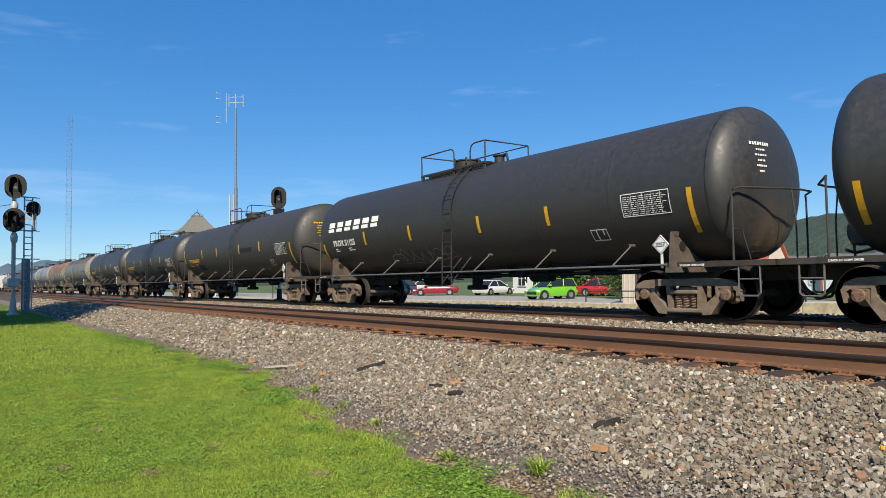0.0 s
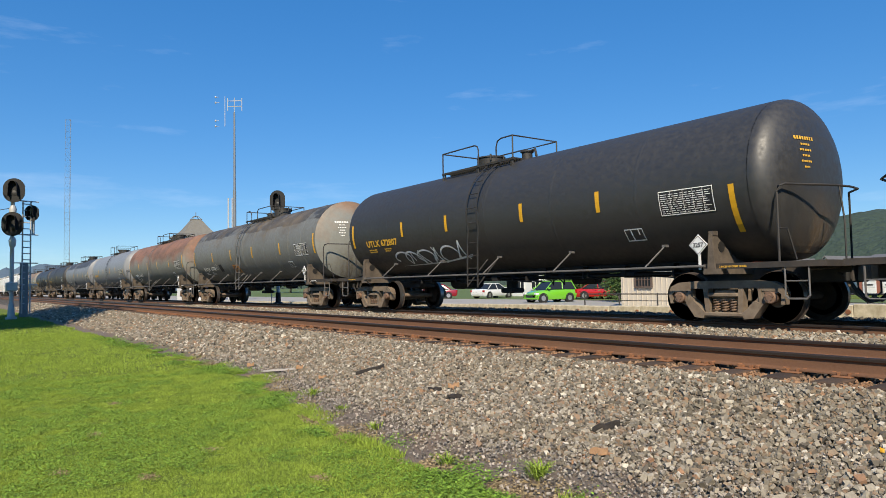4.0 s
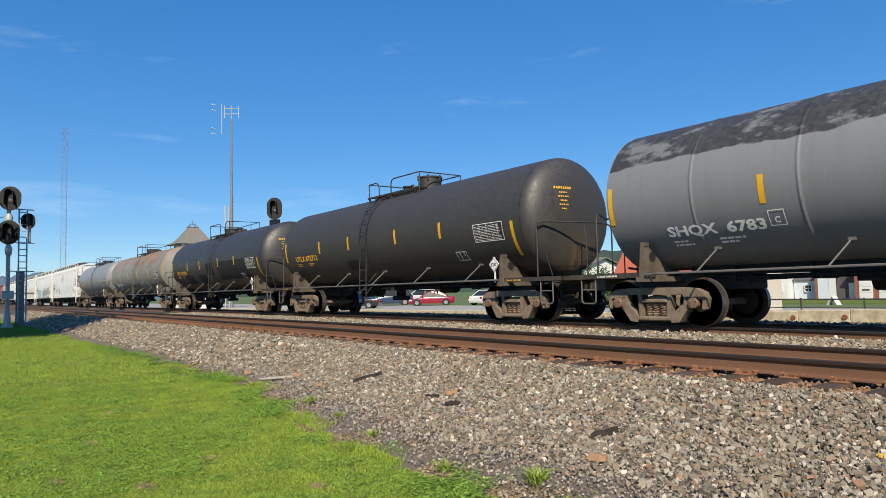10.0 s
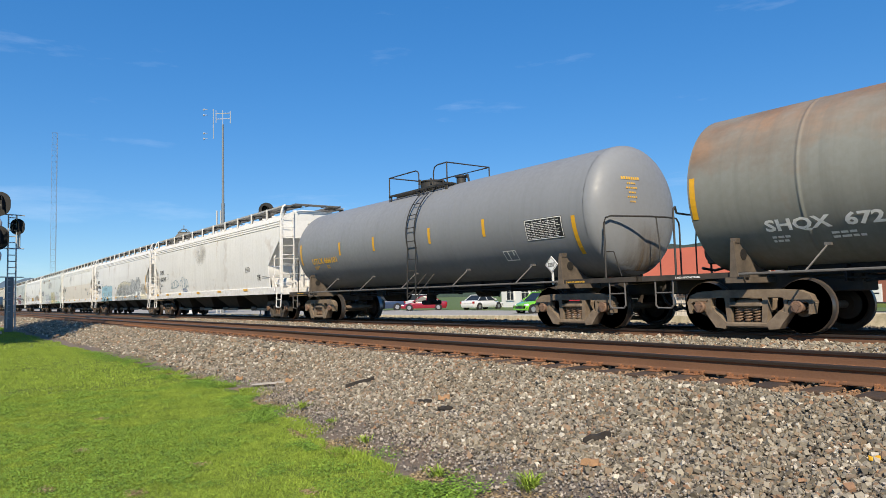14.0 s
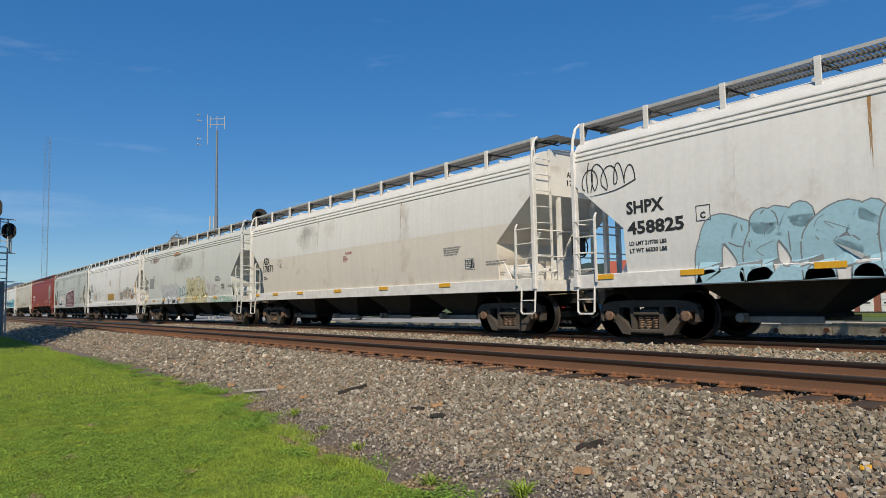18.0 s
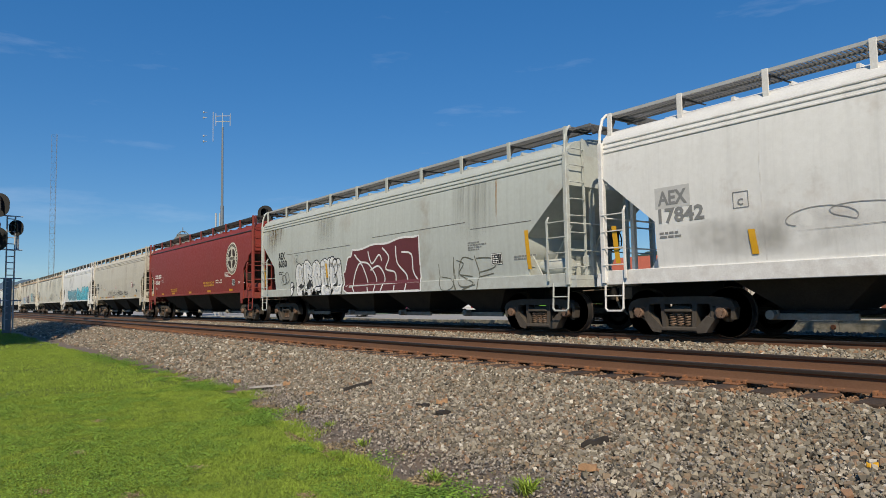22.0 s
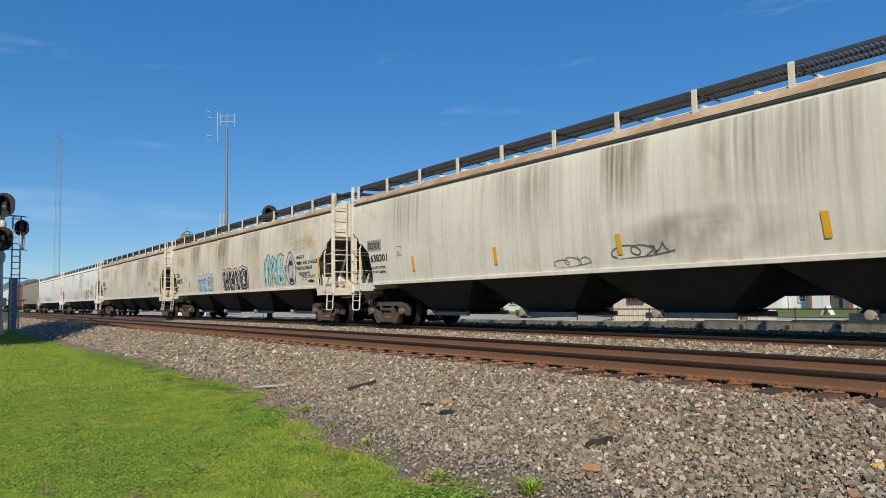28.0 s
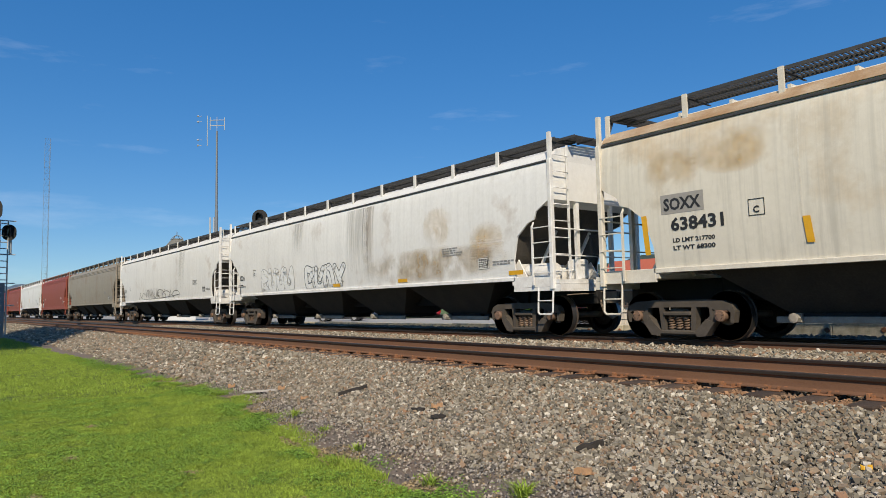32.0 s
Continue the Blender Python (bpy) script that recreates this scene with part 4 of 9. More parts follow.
def scrawl(car, skin, x0, x1, z0, z1, line, seed, n=4, w=0.03):
    """A quick sprayed tag: one looping line with a few crossing strokes."""
    rng = random.Random(seed)
    d = Decal(skin, 0.008)
    step, hgt = (x1 - x0) / n, z1 - z0
    pts = []
    for i in range(n):
        tall, low, loop = rng.uniform(0.55, 1.0), rng.uniform(0.0, 0.22), rng.choice((0.2, 0.42, 0.55, -0.15))
        for k in range(9):
            u = k / 9
            pts.append((x0 + step * (i + u) - loop * step * math.sin(2 * math.pi * u), z0 + hgt * (low + (tall - low) * (0.5 - 0.5 * math.cos(2 * math.pi * (u + 0.08 * (i % 2)))))))
    d.ribbon(curve_through(pts, False, 2), w)
    for k in range(max(1, n // 2)):
        d.off = 0.0085 + 0.0004 * k
        x = x0 + rng.uniform(0.05, 0.85) * (x1 - x0)
        d.ribbon(curve_through([(x, z0 + rng.uniform(0.6, 1.05) * hgt), (x + rng.uniform(-0.2, 0.3) * step, z0 + 0.5 * hgt), (x + rng.uniform(-0.3, 0.5) * step, z0 + rng.uniform(-0.05, 0.2) * hgt)], False, 5), w)
    d.off = 0.0105
    tapered(d, curve_through([(x1 + 0.1 * step, z0 + 0.25 * hgt), (x0 + 0.6 * (x1 - x0), z0 + 0.02 * hgt), (x0 - 0.2 * step, z0 - 0.06 * hgt)], False, 5), w, w * 0.4)
    d.done("graffiti_tag", line, car, "thin sprayed tag")


def faded_patch(car, skin, x0, x1, z0, z1, mat, label, name="paint_patch"):
    Decal(skin, 0.005).rect(x0, x1, z0, z1, 14).done(name, mat, car, label)


# ---- tank cars ----
TANK_R, TANK_Z = 1.478, 2.585


def tank_skin(z):
    return math.sqrt(max(0.01, TANK_R ** 2 - (z - TANK_Z) ** 2))


def tank_shell_mesh(half, ribs, mat, proud):
    s = Shape()
    prof = [(-half, TANK_R), (-half + 0.08, TANK_R)]
    for i in range(1, ribs):
        x = -half + 2 * half * i / ribs
        prof += [(x - 0.06, TANK_R), (x - 0.025, TANK_R), (x - 0.014, TANK_R + proud), (x + 0.014, TANK_R + proud), (x + 0.025, TANK_R), (x + 0.06, TANK_R)]
    prof += [(half - 0.08, TANK_R), (half, TANK_R)]
    s.lathe(prof, "x", (0, 0, 0), 64)
    return s.mesh("tank_shell", mat, 40)


def head_depth(q, crisp):
    """How far a dished tank head stands out at q, the share of its radius."""
    return 0.40 * (1 - q ** 2.4) if crisp else 0.56 * max(0.0, 1 - q ** 2.5) ** 0.46


def tank_head_mesh(half, crisp, mat):
    s = Shape()
    qs = (1.0, 0.997, 0.985, 0.96, 0.92, 0.86, 0.77, 0.64, 0.48, 0.30, 0.12, 0.01)
    s.lathe([(half - 0.02, TANK_R)] + [(half + 0.002 + head_depth(q, crisp), TANK_R * q) for q in qs], "x", (0, 0, 0), 64)
    return s.mesh("tank_head", mat, 30)


def platform_mesh(style):
    s = Shape()
    zf = TANK_Z + TANK_R - 0.03
    at = (lambda x: x) if style == 0 else (lambda x: -1.1 - x)
    for y in (-0.82, -0.52, 0.52, 0.82):
        s.box(at(-2.8), at(0.3), y - 0.02, y + 0.02, zf - 0.065, zf - 0.01)
    for i in range(32):
        x = -2.78 + i * 0.097
        for y in (-0.67, 0.67):
            s.box(at(x), at(x + 0.03), y - 0.15, y + 0.15, zf - 0.03, zf)
    for x in (-2.7, -1.2, 0.2):
        for y in (-0.8, -0.54, 0.54, 0.8):
            s.box(at(x) - 0.02, at(x) + 0.02, y - 0.02, y + 0.02, TANK_Z + math.sqrt(TANK_R ** 2 - y * y) - 0.02, zf - 0.06)
    return s.mesh("walkway", BLACK_STEEL)


def platform_rail_mesh(style):
    """Two bent-pipe guard rails round the platform, open at the ladder."""
    s = Shape()
    zf, top = TANK_Z + TANK_R - 0.25, 4.60 if style == 0 else 4.47
    at = (lambda x: x) if style == 0 else (lambda x: -1.1 - x)
    bend = s.tube
    s.tube = lambda pts, r, k: bend([(at(x), y, z) for x, y, z in pts], r, k)
    s.tube([(-1.15, -0.8, zf), (-1.15, -0.8, top - 0.14), (-1.2, -0.8, top - 0.04), (-1.32, -0.8, top), (-2.8, -0.8, top), (-2.8, 0.8, top), (-1.0, 0.8, top)], 0.020, 6)
    s.tube([(-0.4, -0.8, zf), (-0.4, -0.8, top - 0.2), (-0.34, -0.8, top - 0.05), (-0.2, -0.8, top), (0.25, -0.8, top), (0.25, 0.8, top), (-1.0, 0.8, top), (-1.0, 0.8, zf)], 0.020, 6)
    for x, y in ((-2.8, -0.8), (-2.8, 0.8), (0.25, -0.8), (0.25, 0.8)):
        s.tube([(x, y, zf - 0.05), (x, y, top)], 0.020, 6)
    return s.mesh("platform_rail", BLACK_STEEL, 40)


def manway_mesh(r, tall):
    s = Shape()
    z = TANK_Z + TANK_R - 0.06
    s.lathe([(z - 0.06, r + 0.06), (z + 0.05, r + 0.05), (z + 0.06, r), (z + tall - 0.03, r), (z + tall - 0.025, r + 0.03), (z + tall + 0.01, r + 0.03), (z + tall + 0.025, r - 0.04), (z + tall + 0.04, 0.05)], "z", (0, 0, 0), 32)
    for i in range(6):
        a = i * math.pi / 3 + 0.3
        s.lathe([(z + tall - 0.12, 0.028), (z + tall + 0.05, 0.028)], "z", ((r + 0.03) * math.cos(a), (r + 0.03) * math.sin(a), 0), 6)
    s.box(-r - 0.16, -r - 0.02, -0.10, 0.10, z + tall - 0.14, z + tall + 0.03, c=0.02)
    return s.mesh("manway", BLACK_STEEL, 40)


def valve_mesh():
    s = Shape()
    z = TANK_Z + TANK_R - 0.04
    s.lathe([(z, 0.14), (z + 0.18, 0.14), (z + 0.20, 0.18), (z + 0.24, 0.18), (z + 0.26, 0.06)], "z", (0.15, -0.2, 0), 16)
    s.tube([(0.15, -0.2, z + 0.2), (0.45, -0.2, z + 0.24), (0.5, -0.2, z + 0.05)], 0.035, 6)
    return s.mesh("unloading_valve", BLACK_STEEL, 40)


def vent_mesh():
    z = TANK_Z + TANK_R - 0.04
    return Shape().lathe([(z, 0.10), (z + 0.22, 0.10), (z + 0.26, 0.05)], "z", (-0.35, 0.25, 0), 12).mesh("safety_vent", BLACK_STEEL, 40)


def tank_ladder_mesh(mat):
    s = Shape()
    R = TANK_R + 0.10
    arc = [math.radians(90 - a) for a in range(28, 112, 7)]
    for x in (-0.21, 0.21):
        pts = [(x, -R * math.cos(a), TANK_Z + R * math.sin(a)) for a in arc]
        pts += [(x, -1.55, 1.75), (x, -1.56, 1.30), (x, -1.57, 0.70)]
        s.strap(pts, 0.048, 0.014)
        s.tube([(x, -1.56, 0.74), (x + 0.14, -1.40, 1.02), (x + 0.22, -1.06, 1.42)], 0.018, 5)
    for a in arc[::2]:
        s.tube([(-0.21, -R * math.cos(a), TANK_Z + R * math.sin(a)), (0.21, -R * math.cos(a), TANK_Z + R * math.sin(a))], 0.013, 5)
    for z in (1.85, 1.52, 1.19, 0.88):
        s.tube([(-0.24, -1.54, z), (0.24, -1.54, z)], 0.013, 5)
    return s.mesh("ladder", mat, 40)


def side_rail_mesh(half):
    s = Shape()
    n = max(4, round(half * 2 / 2.6))
    for y in (-1.46, 1.46):
        s.tube([(-half + 0.88, y, 1.03), (half - 0.88, y, 1.03)], 0.022, 6)
    return s.mesh("grab_rail", GREY_STEEL, 40)


def rail_bracket_mesh():
    s = Shape().tube([(0.0, -1.46, 1.03), (0.20, -1.06, 1.46)], 0.016, 5)
    s.box(0.15, 0.25, -1.09, -1.0, 1.44, 1.49)
    return s.mesh("rail_bracket", GREY_STEEL)


def saddle_mesh():
    s = Shape()
    for k in (-1, 1):
        s.prism([(k * 1.42, 0.98), (k * 1.42, 1.12), (k * 1.36, 1.60), (k * 1.28, 1.62), (k * 1.05, 1.42), (k * 0.6, 1.16), (k * 0.2, 1.08), (k * 0.2, 0.98)], "x", -0.025, 0.025)
        s.prism([(-0.075, 0.98), (0.075, 0.98), (0.028, 1.60), (-0.028, 1.60)], "y", k * 1.385, k * 1.425)
        s.prism([(-0.04, 1.58), (0.04, 1.58), (0.05, 1.66), (-0.05, 1.66)], "y", k * 1.24, k * 1.39)
    s.box(-0.16, 0.16, -1.42, 1.42, 0.88, 0.98)
    # dark discs stand in for the shaded holes of the web
    for y in (-1.12, 1.12):
        s.lathe([(-0.034, 0.10), (0.034, 0.10)], "x", (0, y, 1.38), 14, mi=1)
    return s.mesh("saddle", [SADDLE, SHADED_UNDERCAR])


SILL_DARK = surface("end_sill_steel", (0.035, 0.030, 0.026), (0.085, 0.065, 0.048), 0.8, 0.0, 4, 50, 0.6, 0.2)
SADDLE = surface("saddle_steel", (0.135, 0.105, 0.078), (0.045, 0.037, 0.03), 0.85, 0.0, 4, 50, 0.7, 0.2)


def stub_sill_mesh():
    """Draft sill, end platform with its steps, for the +x end; x = 0 at the truck's centre."""
    s = Shape()
    s.box(-1.6, 1.9, -0.30, 0.30, 0.70, 1.06, c=0.02)
    s.box(1.05, 1.95, -1.34, 1.34, 0.97, 1.07)
    s.box(-0.2, 1.95, -1.36, -1.26, 0.97, 1.07)
    s.box(-0.2, 1.95, 1.26, 1.36, 0.97, 1.07)
    return s.mesh("end_sill", SILL_DARK)


def sill_note_mesh(ink):
    s = Shape()
    v, f = letters("2 INCH HF COMP SHOES", 0.034, 0.52)
    s.add([(x, -1.364, 0.995 + z) for x, z in v], f)
    return s.mesh("sill_stencil", ink)


def end_rail_mesh():
    """One tall bent pipe from sill to sill round the tank head, with a centre stay."""
    s = Shape()
    s.tube([(1.20, -1.33, 1.05), (1.20, -1.33, 2.22), (1.215, -1.29, 2.33), (1.26, -1.18, 2.37), (1.72, -0.45, 2.34), (1.78, 0.0, 2.34), (1.72, 0.45, 2.34), (1.26, 1.18, 2.37), (1.215, 1.29, 2.33), (1.20, 1.33, 2.22), (1.20, 1.33, 1.05)], 0.021, 6)
    s.tube([(1.74, -0.3, 2.34), (1.80, -0.3, 1.75), (1.80, -0.3, 1.07)], 0.016, 5)
    s.tube([(1.20, -1.33, 1.62), (1.24, -1.10, 1.62), (1.30, -0.95, 1.10)], 0.014, 5)
    return s.mesh("end_rail", BLACK_STEEL, 40)


def air_hose_mesh():
    """The brake hose that droops under the coupler."""
    s = Shape()
    s.tube([(1.7, -0.42, 0.86), (1.86, -0.44, 0.80), (1.98, -0.40, 0.55), (2.14, -0.32, 0.38), (2.32, -0.24, 0.42), (2.42, -0.2, 0.60)], 0.027, 7)
    s.lathe([(-0.07, 0.045), (0.07, 0.045)], "z", (1.86, -0.44, 0.80), 8)
    return s.mesh("air_hose", RUBBER, 40)


RUBBER = surface("hose_rubber", (0.012, 0.012, 0.012), (0.05, 0.045, 0.04), 0.7, 0.0, 6, 60, 0.5, 0.2)


def stirrup_mesh(y):
    s = Shape()
    s.tube([(1.28, y, 1.0), (1.28, y, 0.50), (1.33, y, 0.45), (1.62, y, 0.45), (1.67, y, 0.50), (1.67, y, 1.0)], 0.018, 5)
    s.tube([(1.28, y, 0.74), (1.67, y, 0.74)], 0.013, 5)
    return s.mesh("sill_step", GREY_STEEL, 40)


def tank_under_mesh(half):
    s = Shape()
    # full-length dark box, added for the black band of shade below the tank
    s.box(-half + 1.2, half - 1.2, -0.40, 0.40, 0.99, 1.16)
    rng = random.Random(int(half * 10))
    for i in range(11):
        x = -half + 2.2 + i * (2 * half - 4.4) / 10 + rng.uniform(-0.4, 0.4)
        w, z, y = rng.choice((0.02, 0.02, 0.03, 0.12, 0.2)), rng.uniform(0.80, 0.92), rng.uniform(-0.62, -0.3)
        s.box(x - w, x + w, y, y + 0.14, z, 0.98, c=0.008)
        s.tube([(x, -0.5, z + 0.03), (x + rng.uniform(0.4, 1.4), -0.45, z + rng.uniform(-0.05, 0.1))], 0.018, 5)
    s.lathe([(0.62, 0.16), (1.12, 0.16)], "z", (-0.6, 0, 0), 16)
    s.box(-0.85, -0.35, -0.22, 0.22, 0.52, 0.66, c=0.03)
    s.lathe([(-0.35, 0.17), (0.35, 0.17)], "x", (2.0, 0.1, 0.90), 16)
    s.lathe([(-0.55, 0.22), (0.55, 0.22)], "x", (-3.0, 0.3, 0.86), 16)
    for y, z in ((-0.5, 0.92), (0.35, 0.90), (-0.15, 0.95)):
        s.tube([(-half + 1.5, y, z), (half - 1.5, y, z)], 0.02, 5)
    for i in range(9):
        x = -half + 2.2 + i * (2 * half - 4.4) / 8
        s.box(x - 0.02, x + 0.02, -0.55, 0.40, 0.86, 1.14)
    return s.mesh("brake_gear", SHADED_UNDERCAR)


def brake_rig_mesh():
    s = Shape()
    s.lathe([(-0.03, 0.19), (0.03, 0.19)], "x", (1.62, -0.55, 1.55), 16)
    s.box(1.35, 1.60, -0.75, -0.35, 1.30, 1.75, c=0.03)
    s.tube([(1.6, -0.5, 1.35), (1.55, -0.45, 0.95), (0.9, -0.4, 0.85)], 0.025, 5)
    s.tube([(1.4, -0.9, 1.25), (1.7, -0.8, 1.18), (1.6, -0.2, 1.22)], 0.03, 5)
    return s.mesh("hand_brake", SADDLE, 40)


BOARD_W = plain("placard_white", (0.75, 0.75, 0.73), 0.5)


def data_panel(car, skin, x, z, w, hgt, rng, mat, back=None, rows=10, share=0.30):
    d = Decal(skin, 0.010)
    d.border(x, x + w, z, z + hgt, 0.016)
    for r in range(rows):
        zz = z + 0.035 + (hgt - 0.07) * r / rows
        p = x + 0.04
        while p < x + w - 0.16:
            q = min(x + w - 0.05, p + rng.uniform(0.04, 0.16))
            d.rect(p, q, zz, zz + (hgt - 0.07) / rows * share, 1)
            p = q + 0.03
    for k in (0.22, 0.46, 0.64, 0.82):
        d.rect(x + w * k, x + w * k + 0.008, z + 0.02, z + hgt - 0.02, 3)
    Decal(skin, 0.005).rect(x - 0.01, x + w + 0.01, z - 0.01, z + hgt + 0.01).done("panel_field", back or PANEL_K, car)
    d.done("data_panel", mat, car, "stencilled data panel of small white print")


def placard(car, x, z, y=-1.46):
    s = Shape()
    s.prism([(x, z - 0.19), (x + 0.19, z), (x, z + 0.19), (x - 0.19, z)], "y", y, y + 0.02, 0)
    s.box(x - 0.02, x + 0.02, y + 0.02, y + 0.05, z - 0.45, z)
    p = part("placard", s, BOARD_W, car, "white diamond hazard placard")
    d = Shape()
    v, f = letters("3257", 0.085, 0.21)
    d.add([(x - 0.105 + a, y - 0.004, z - 0.042 + b) for a, b in v], f)
    ring = [(x, z - 0.165), (x + 0.165, z), (x, z + 0.165), (x - 0.165, z)]
    for i in range(4):
        (a, b), (c, e) = ring[i], ring[(i + 1) % 4]
        d.tube([(a, y - 0.003, b), (c, y - 0.003, e)], 0.004, 4)
    part("placard_number", d, LETTER_K, p)


def tank_car(spec):
    left, right, mat, ribs, letter, mark, number, extra = spec
    half, centre = (right - left - 0.2) / 2, (right + left - 0.2) / 2
    rng = random.Random(number)
    car = thing("tank_car", extra["label"], "tank car", pose(centre, FAR_TRACK, 0), group="freight train")
    CARS.append((car, centre))
    part("tank_shell", tank_shell_mesh(half, ribs, mat, 0.009 if extra.get("crisp") else 0.002), None, car, m=pose(0, 0, TANK_Z))
    crisp = extra.get("crisp", False)
    head = tank_head_mesh(half, crisp, extra.get("head", mat))
    for turn in (0, 180):
        part("tank_head", head, None, car, m=pose(0, 0, TANK_Z, 0, 0, turn))
    tr = half - 0.78
    for k, turn in ((1, 0), (-1, 180)):
        add_truck(car, k * tr)
        m = pose(k * tr, 0, 0, 0, 0, turn)
        part("end_sill", cached("stub", stub_sill_mesh), None, car, m=m)
        part("sill_stencil", cached(("note", letter.name), lambda: sill_note_mesh(letter)), None, car, m=pose(k * tr + (0.12 if k > 0 else -1.2), 0, 0))
        part("saddle", cached("saddle", saddle_mesh), None, car, m=m)
        part("end_rail", cached("end_rail", end_rail_mesh), None, car, m=m)
        part("air_hose", cached("air_hose", air_hose_mesh), None, car, m=m)
        for y in (-1.33, 1.33):
            part("sill_step", cached(("stirrup", y), lambda: stirrup_mesh(y)), None, car, m=m)
        part("coupler", cached("coupler", coupler_mesh), None, car, m=pose(k * (half + 0.95), 0, 0, 0, 0, turn))
    part("hand_brake", cached("brake_rig", brake_rig_mesh), None, car, m=pose(-tr, 0, 0, 0, 0, 180) if extra.get("brake_left", True) else pose(tr, 0, 0))
    part("brake_gear", cached(("under", round(half, 1)), lambda: tank_under_mesh(half)), None, car)
    px = extra.get("platform", 0.0)
    style = extra.get("style", 1 if crisp else 0)
    part("walkway", cached(("walk", style), lambda: platform_mesh(style)), None, car, m=pose(px, 0, 0))
    part("platform_rail", cached(("walkrail", style), lambda: platform_rail_mesh(style)), None, car, m=pose(px, 0, 0))
    part("manway", cached(("manway", style), lambda: manway_mesh(*((0.38, 0.36), (0.37, 0.42))[style])), None, car, "drum-shaped manway with bolted lid", m=pose(px + (-1.55, 1.12)[style], 0, 0))
    part("unloading_valve", cached("valves", valve_mesh), None, car, m=pose(px, 0, 0))
    part("safety_vent", cached("vent", vent_mesh), None, car, m=pose(px, 0, 0))
    lx = px + extra.get("ladder", -0.55)
    part("ladder", cached(("tladder", crisp), lambda: tank_ladder_mesh(GREY_STEEL if crisp else BLACK_STEEL)), None, car, m=pose(lx, 0, 0))
    part("ladder", cached(("tladder", crisp), lambda: tank_ladder_mesh(GREY_STEEL if crisp else BLACK_STEEL)), None, car, m=pose(lx, 0, 0, 0, 0, 180))
    part("grab_rail", cached(("srail", round(half, 1)), lambda: side_rail_mesh(half)), None, car)
    n = max(4, round(half * 2 / 2.7))
    for i in range(n):
        x = -half + 2.0 + (2 * half - 4.2) * i / (n - 1)
        part("rail_bracket", cached("bracket", rail_bracket_mesh), None, car, m=pose(x, 0, 0))
        part("rail_bracket", cached("bracket", rail_bracket_mesh), None, car, m=pose(x, 0, 0, 0, 0, 180))
    # marks: heights and places along the shell, from its left end
    for k, tall in ((0.006, 2), (0.21, 3), (0.39, 3), (0.575, 3), (0.78, 3), (0.99, 2)) if crisp else ((0.012, 2), (0.226, 4), (0.384, 4), (0.598, 4), (0.765, 4), (0.978, 1)) if letter is LETTER_Y else ((0.004, 1), (0.198, 0), (0.37, 0), (0.58, 0), (0.74, 0), (0.978, 1)):
        x = -half + 2 * half * k
        z0, z1 = (2.05, 2.8) if tall == 2 else (2.14, 2.63) if tall == 3 else (2.24, 2.68) if tall == 4 else (1.62, 2.45) if tall and k > 0.5 else (1.55, 2.2) if tall else (2.02, 2.46)
        Decal(tank_skin, 0.008).rect(x - 0.055, x + 0.055, z0, z1, 6).done("reflective_stripe", YELLOW, car, "yellow reflective stripe")
    d = Decal(tank_skin, 0.012)
    mx = -half + extra.get("mark_x", 1.3 if crisp else 1.0)
    mz = extra.get("mark_z", 1.73 if crisp else 2.04)
    d.text(mark.replace(" ", "  ") if crisp else mark, mx, mz, extra.get("mark_size", 0.18 if crisp else 0.19), extra.get("mark_w", 1.95 if crisp else 1.85))
    d.done("lettering", letter, car, "stencilled car number")
    for shift in (0.05, 1.0):
        Decal(tank_skin, 0.012).bars(mx + shift, mz - 0.12, 2, 0.036, rng).done("weight_print", letter, car, "two lines of small stencilled weights")
    x = -half + 2 * half * extra.get("panel", 0.925)
    data_panel(car, tank_skin, x - 0.75, 2.02, 1.15, 0.46, rng, LETTER_W if letter is not LETTER_Y else LETTER_W)
    Decal(tank_skin, 0.010).border(x - 1.75, x - 1.3, 1.60, 1.84, 0.02).rect(x - 1.60, x - 1.57, 1.62, 1.82, 2).rect(x - 1.42, x - 1.39, 1.72, 1.82, 1).done("inspection_box", LETTER_W, car)
    if crisp:
        Decal(tank_skin, 0.010).border(-half + 3.32, -half + 3.60, 1.76, 2.02, 0.014).text("C", -half + 3.41, 1.81, 0.10).done("plate_mark", letter, car)
    # marks on the +x head
    h = Shape()

    def bulge(y, z):
        return half + 0.012 + head_depth(min(1, math.hypot(y, z - TANK_Z) / TANK_R), crisp)

    for r in range(6):
        w = (0.27, 0.13, 0.17, 0.11, 0.15, 0.08)[r]
        z, hgt = TANK_Z + 0.60 - r * 0.10, 0.062 if r == 0 else 0.035
        y0, y1 = -0.50 - w, -0.50 + w
        steps = 8 if r == 0 else 5
        for i in range(steps):
            a, b = y0 + (y1 - y0) * i / steps, y0 + (y1 - y0) * (i + 0.66) / steps
            h.add([(bulge(a, z), a, z), (bulge(b, z), b, z), (bulge(b, z + hgt), b, z + hgt), (bulge(a, z + hgt), a, z + hgt)], [(0, 1, 2, 3)])
    part("head_marks", h, letter, car)["kind"] = "stuff"
    # dirt thrown up on the lower middle of the head
    d = Shape()
    cols, deep = 16, 12
    v = []
    for i in range(cols + 1):
        for k in range(deep):
            y = -0.75 + 1.5 * i / cols
            z = TANK_Z - TANK_R * 0.99 + k * 1.25 / (deep - 1)
            z = max(z, TANK_Z - math.sqrt(max(0, (TANK_R * 0.985) ** 2 - y * y)))
            v.append((bulge(y, z) - 0.006, y, z))
    d.add(v, [(i * deep + k, i * deep + deep + k, i * deep + deep + 1 + k, i * deep + 1 + k) for i in range(cols) for k in range(deep - 1)])
    part("road_dirt", d, ROAD_DIRT, car, "brown road dirt on the tank head")
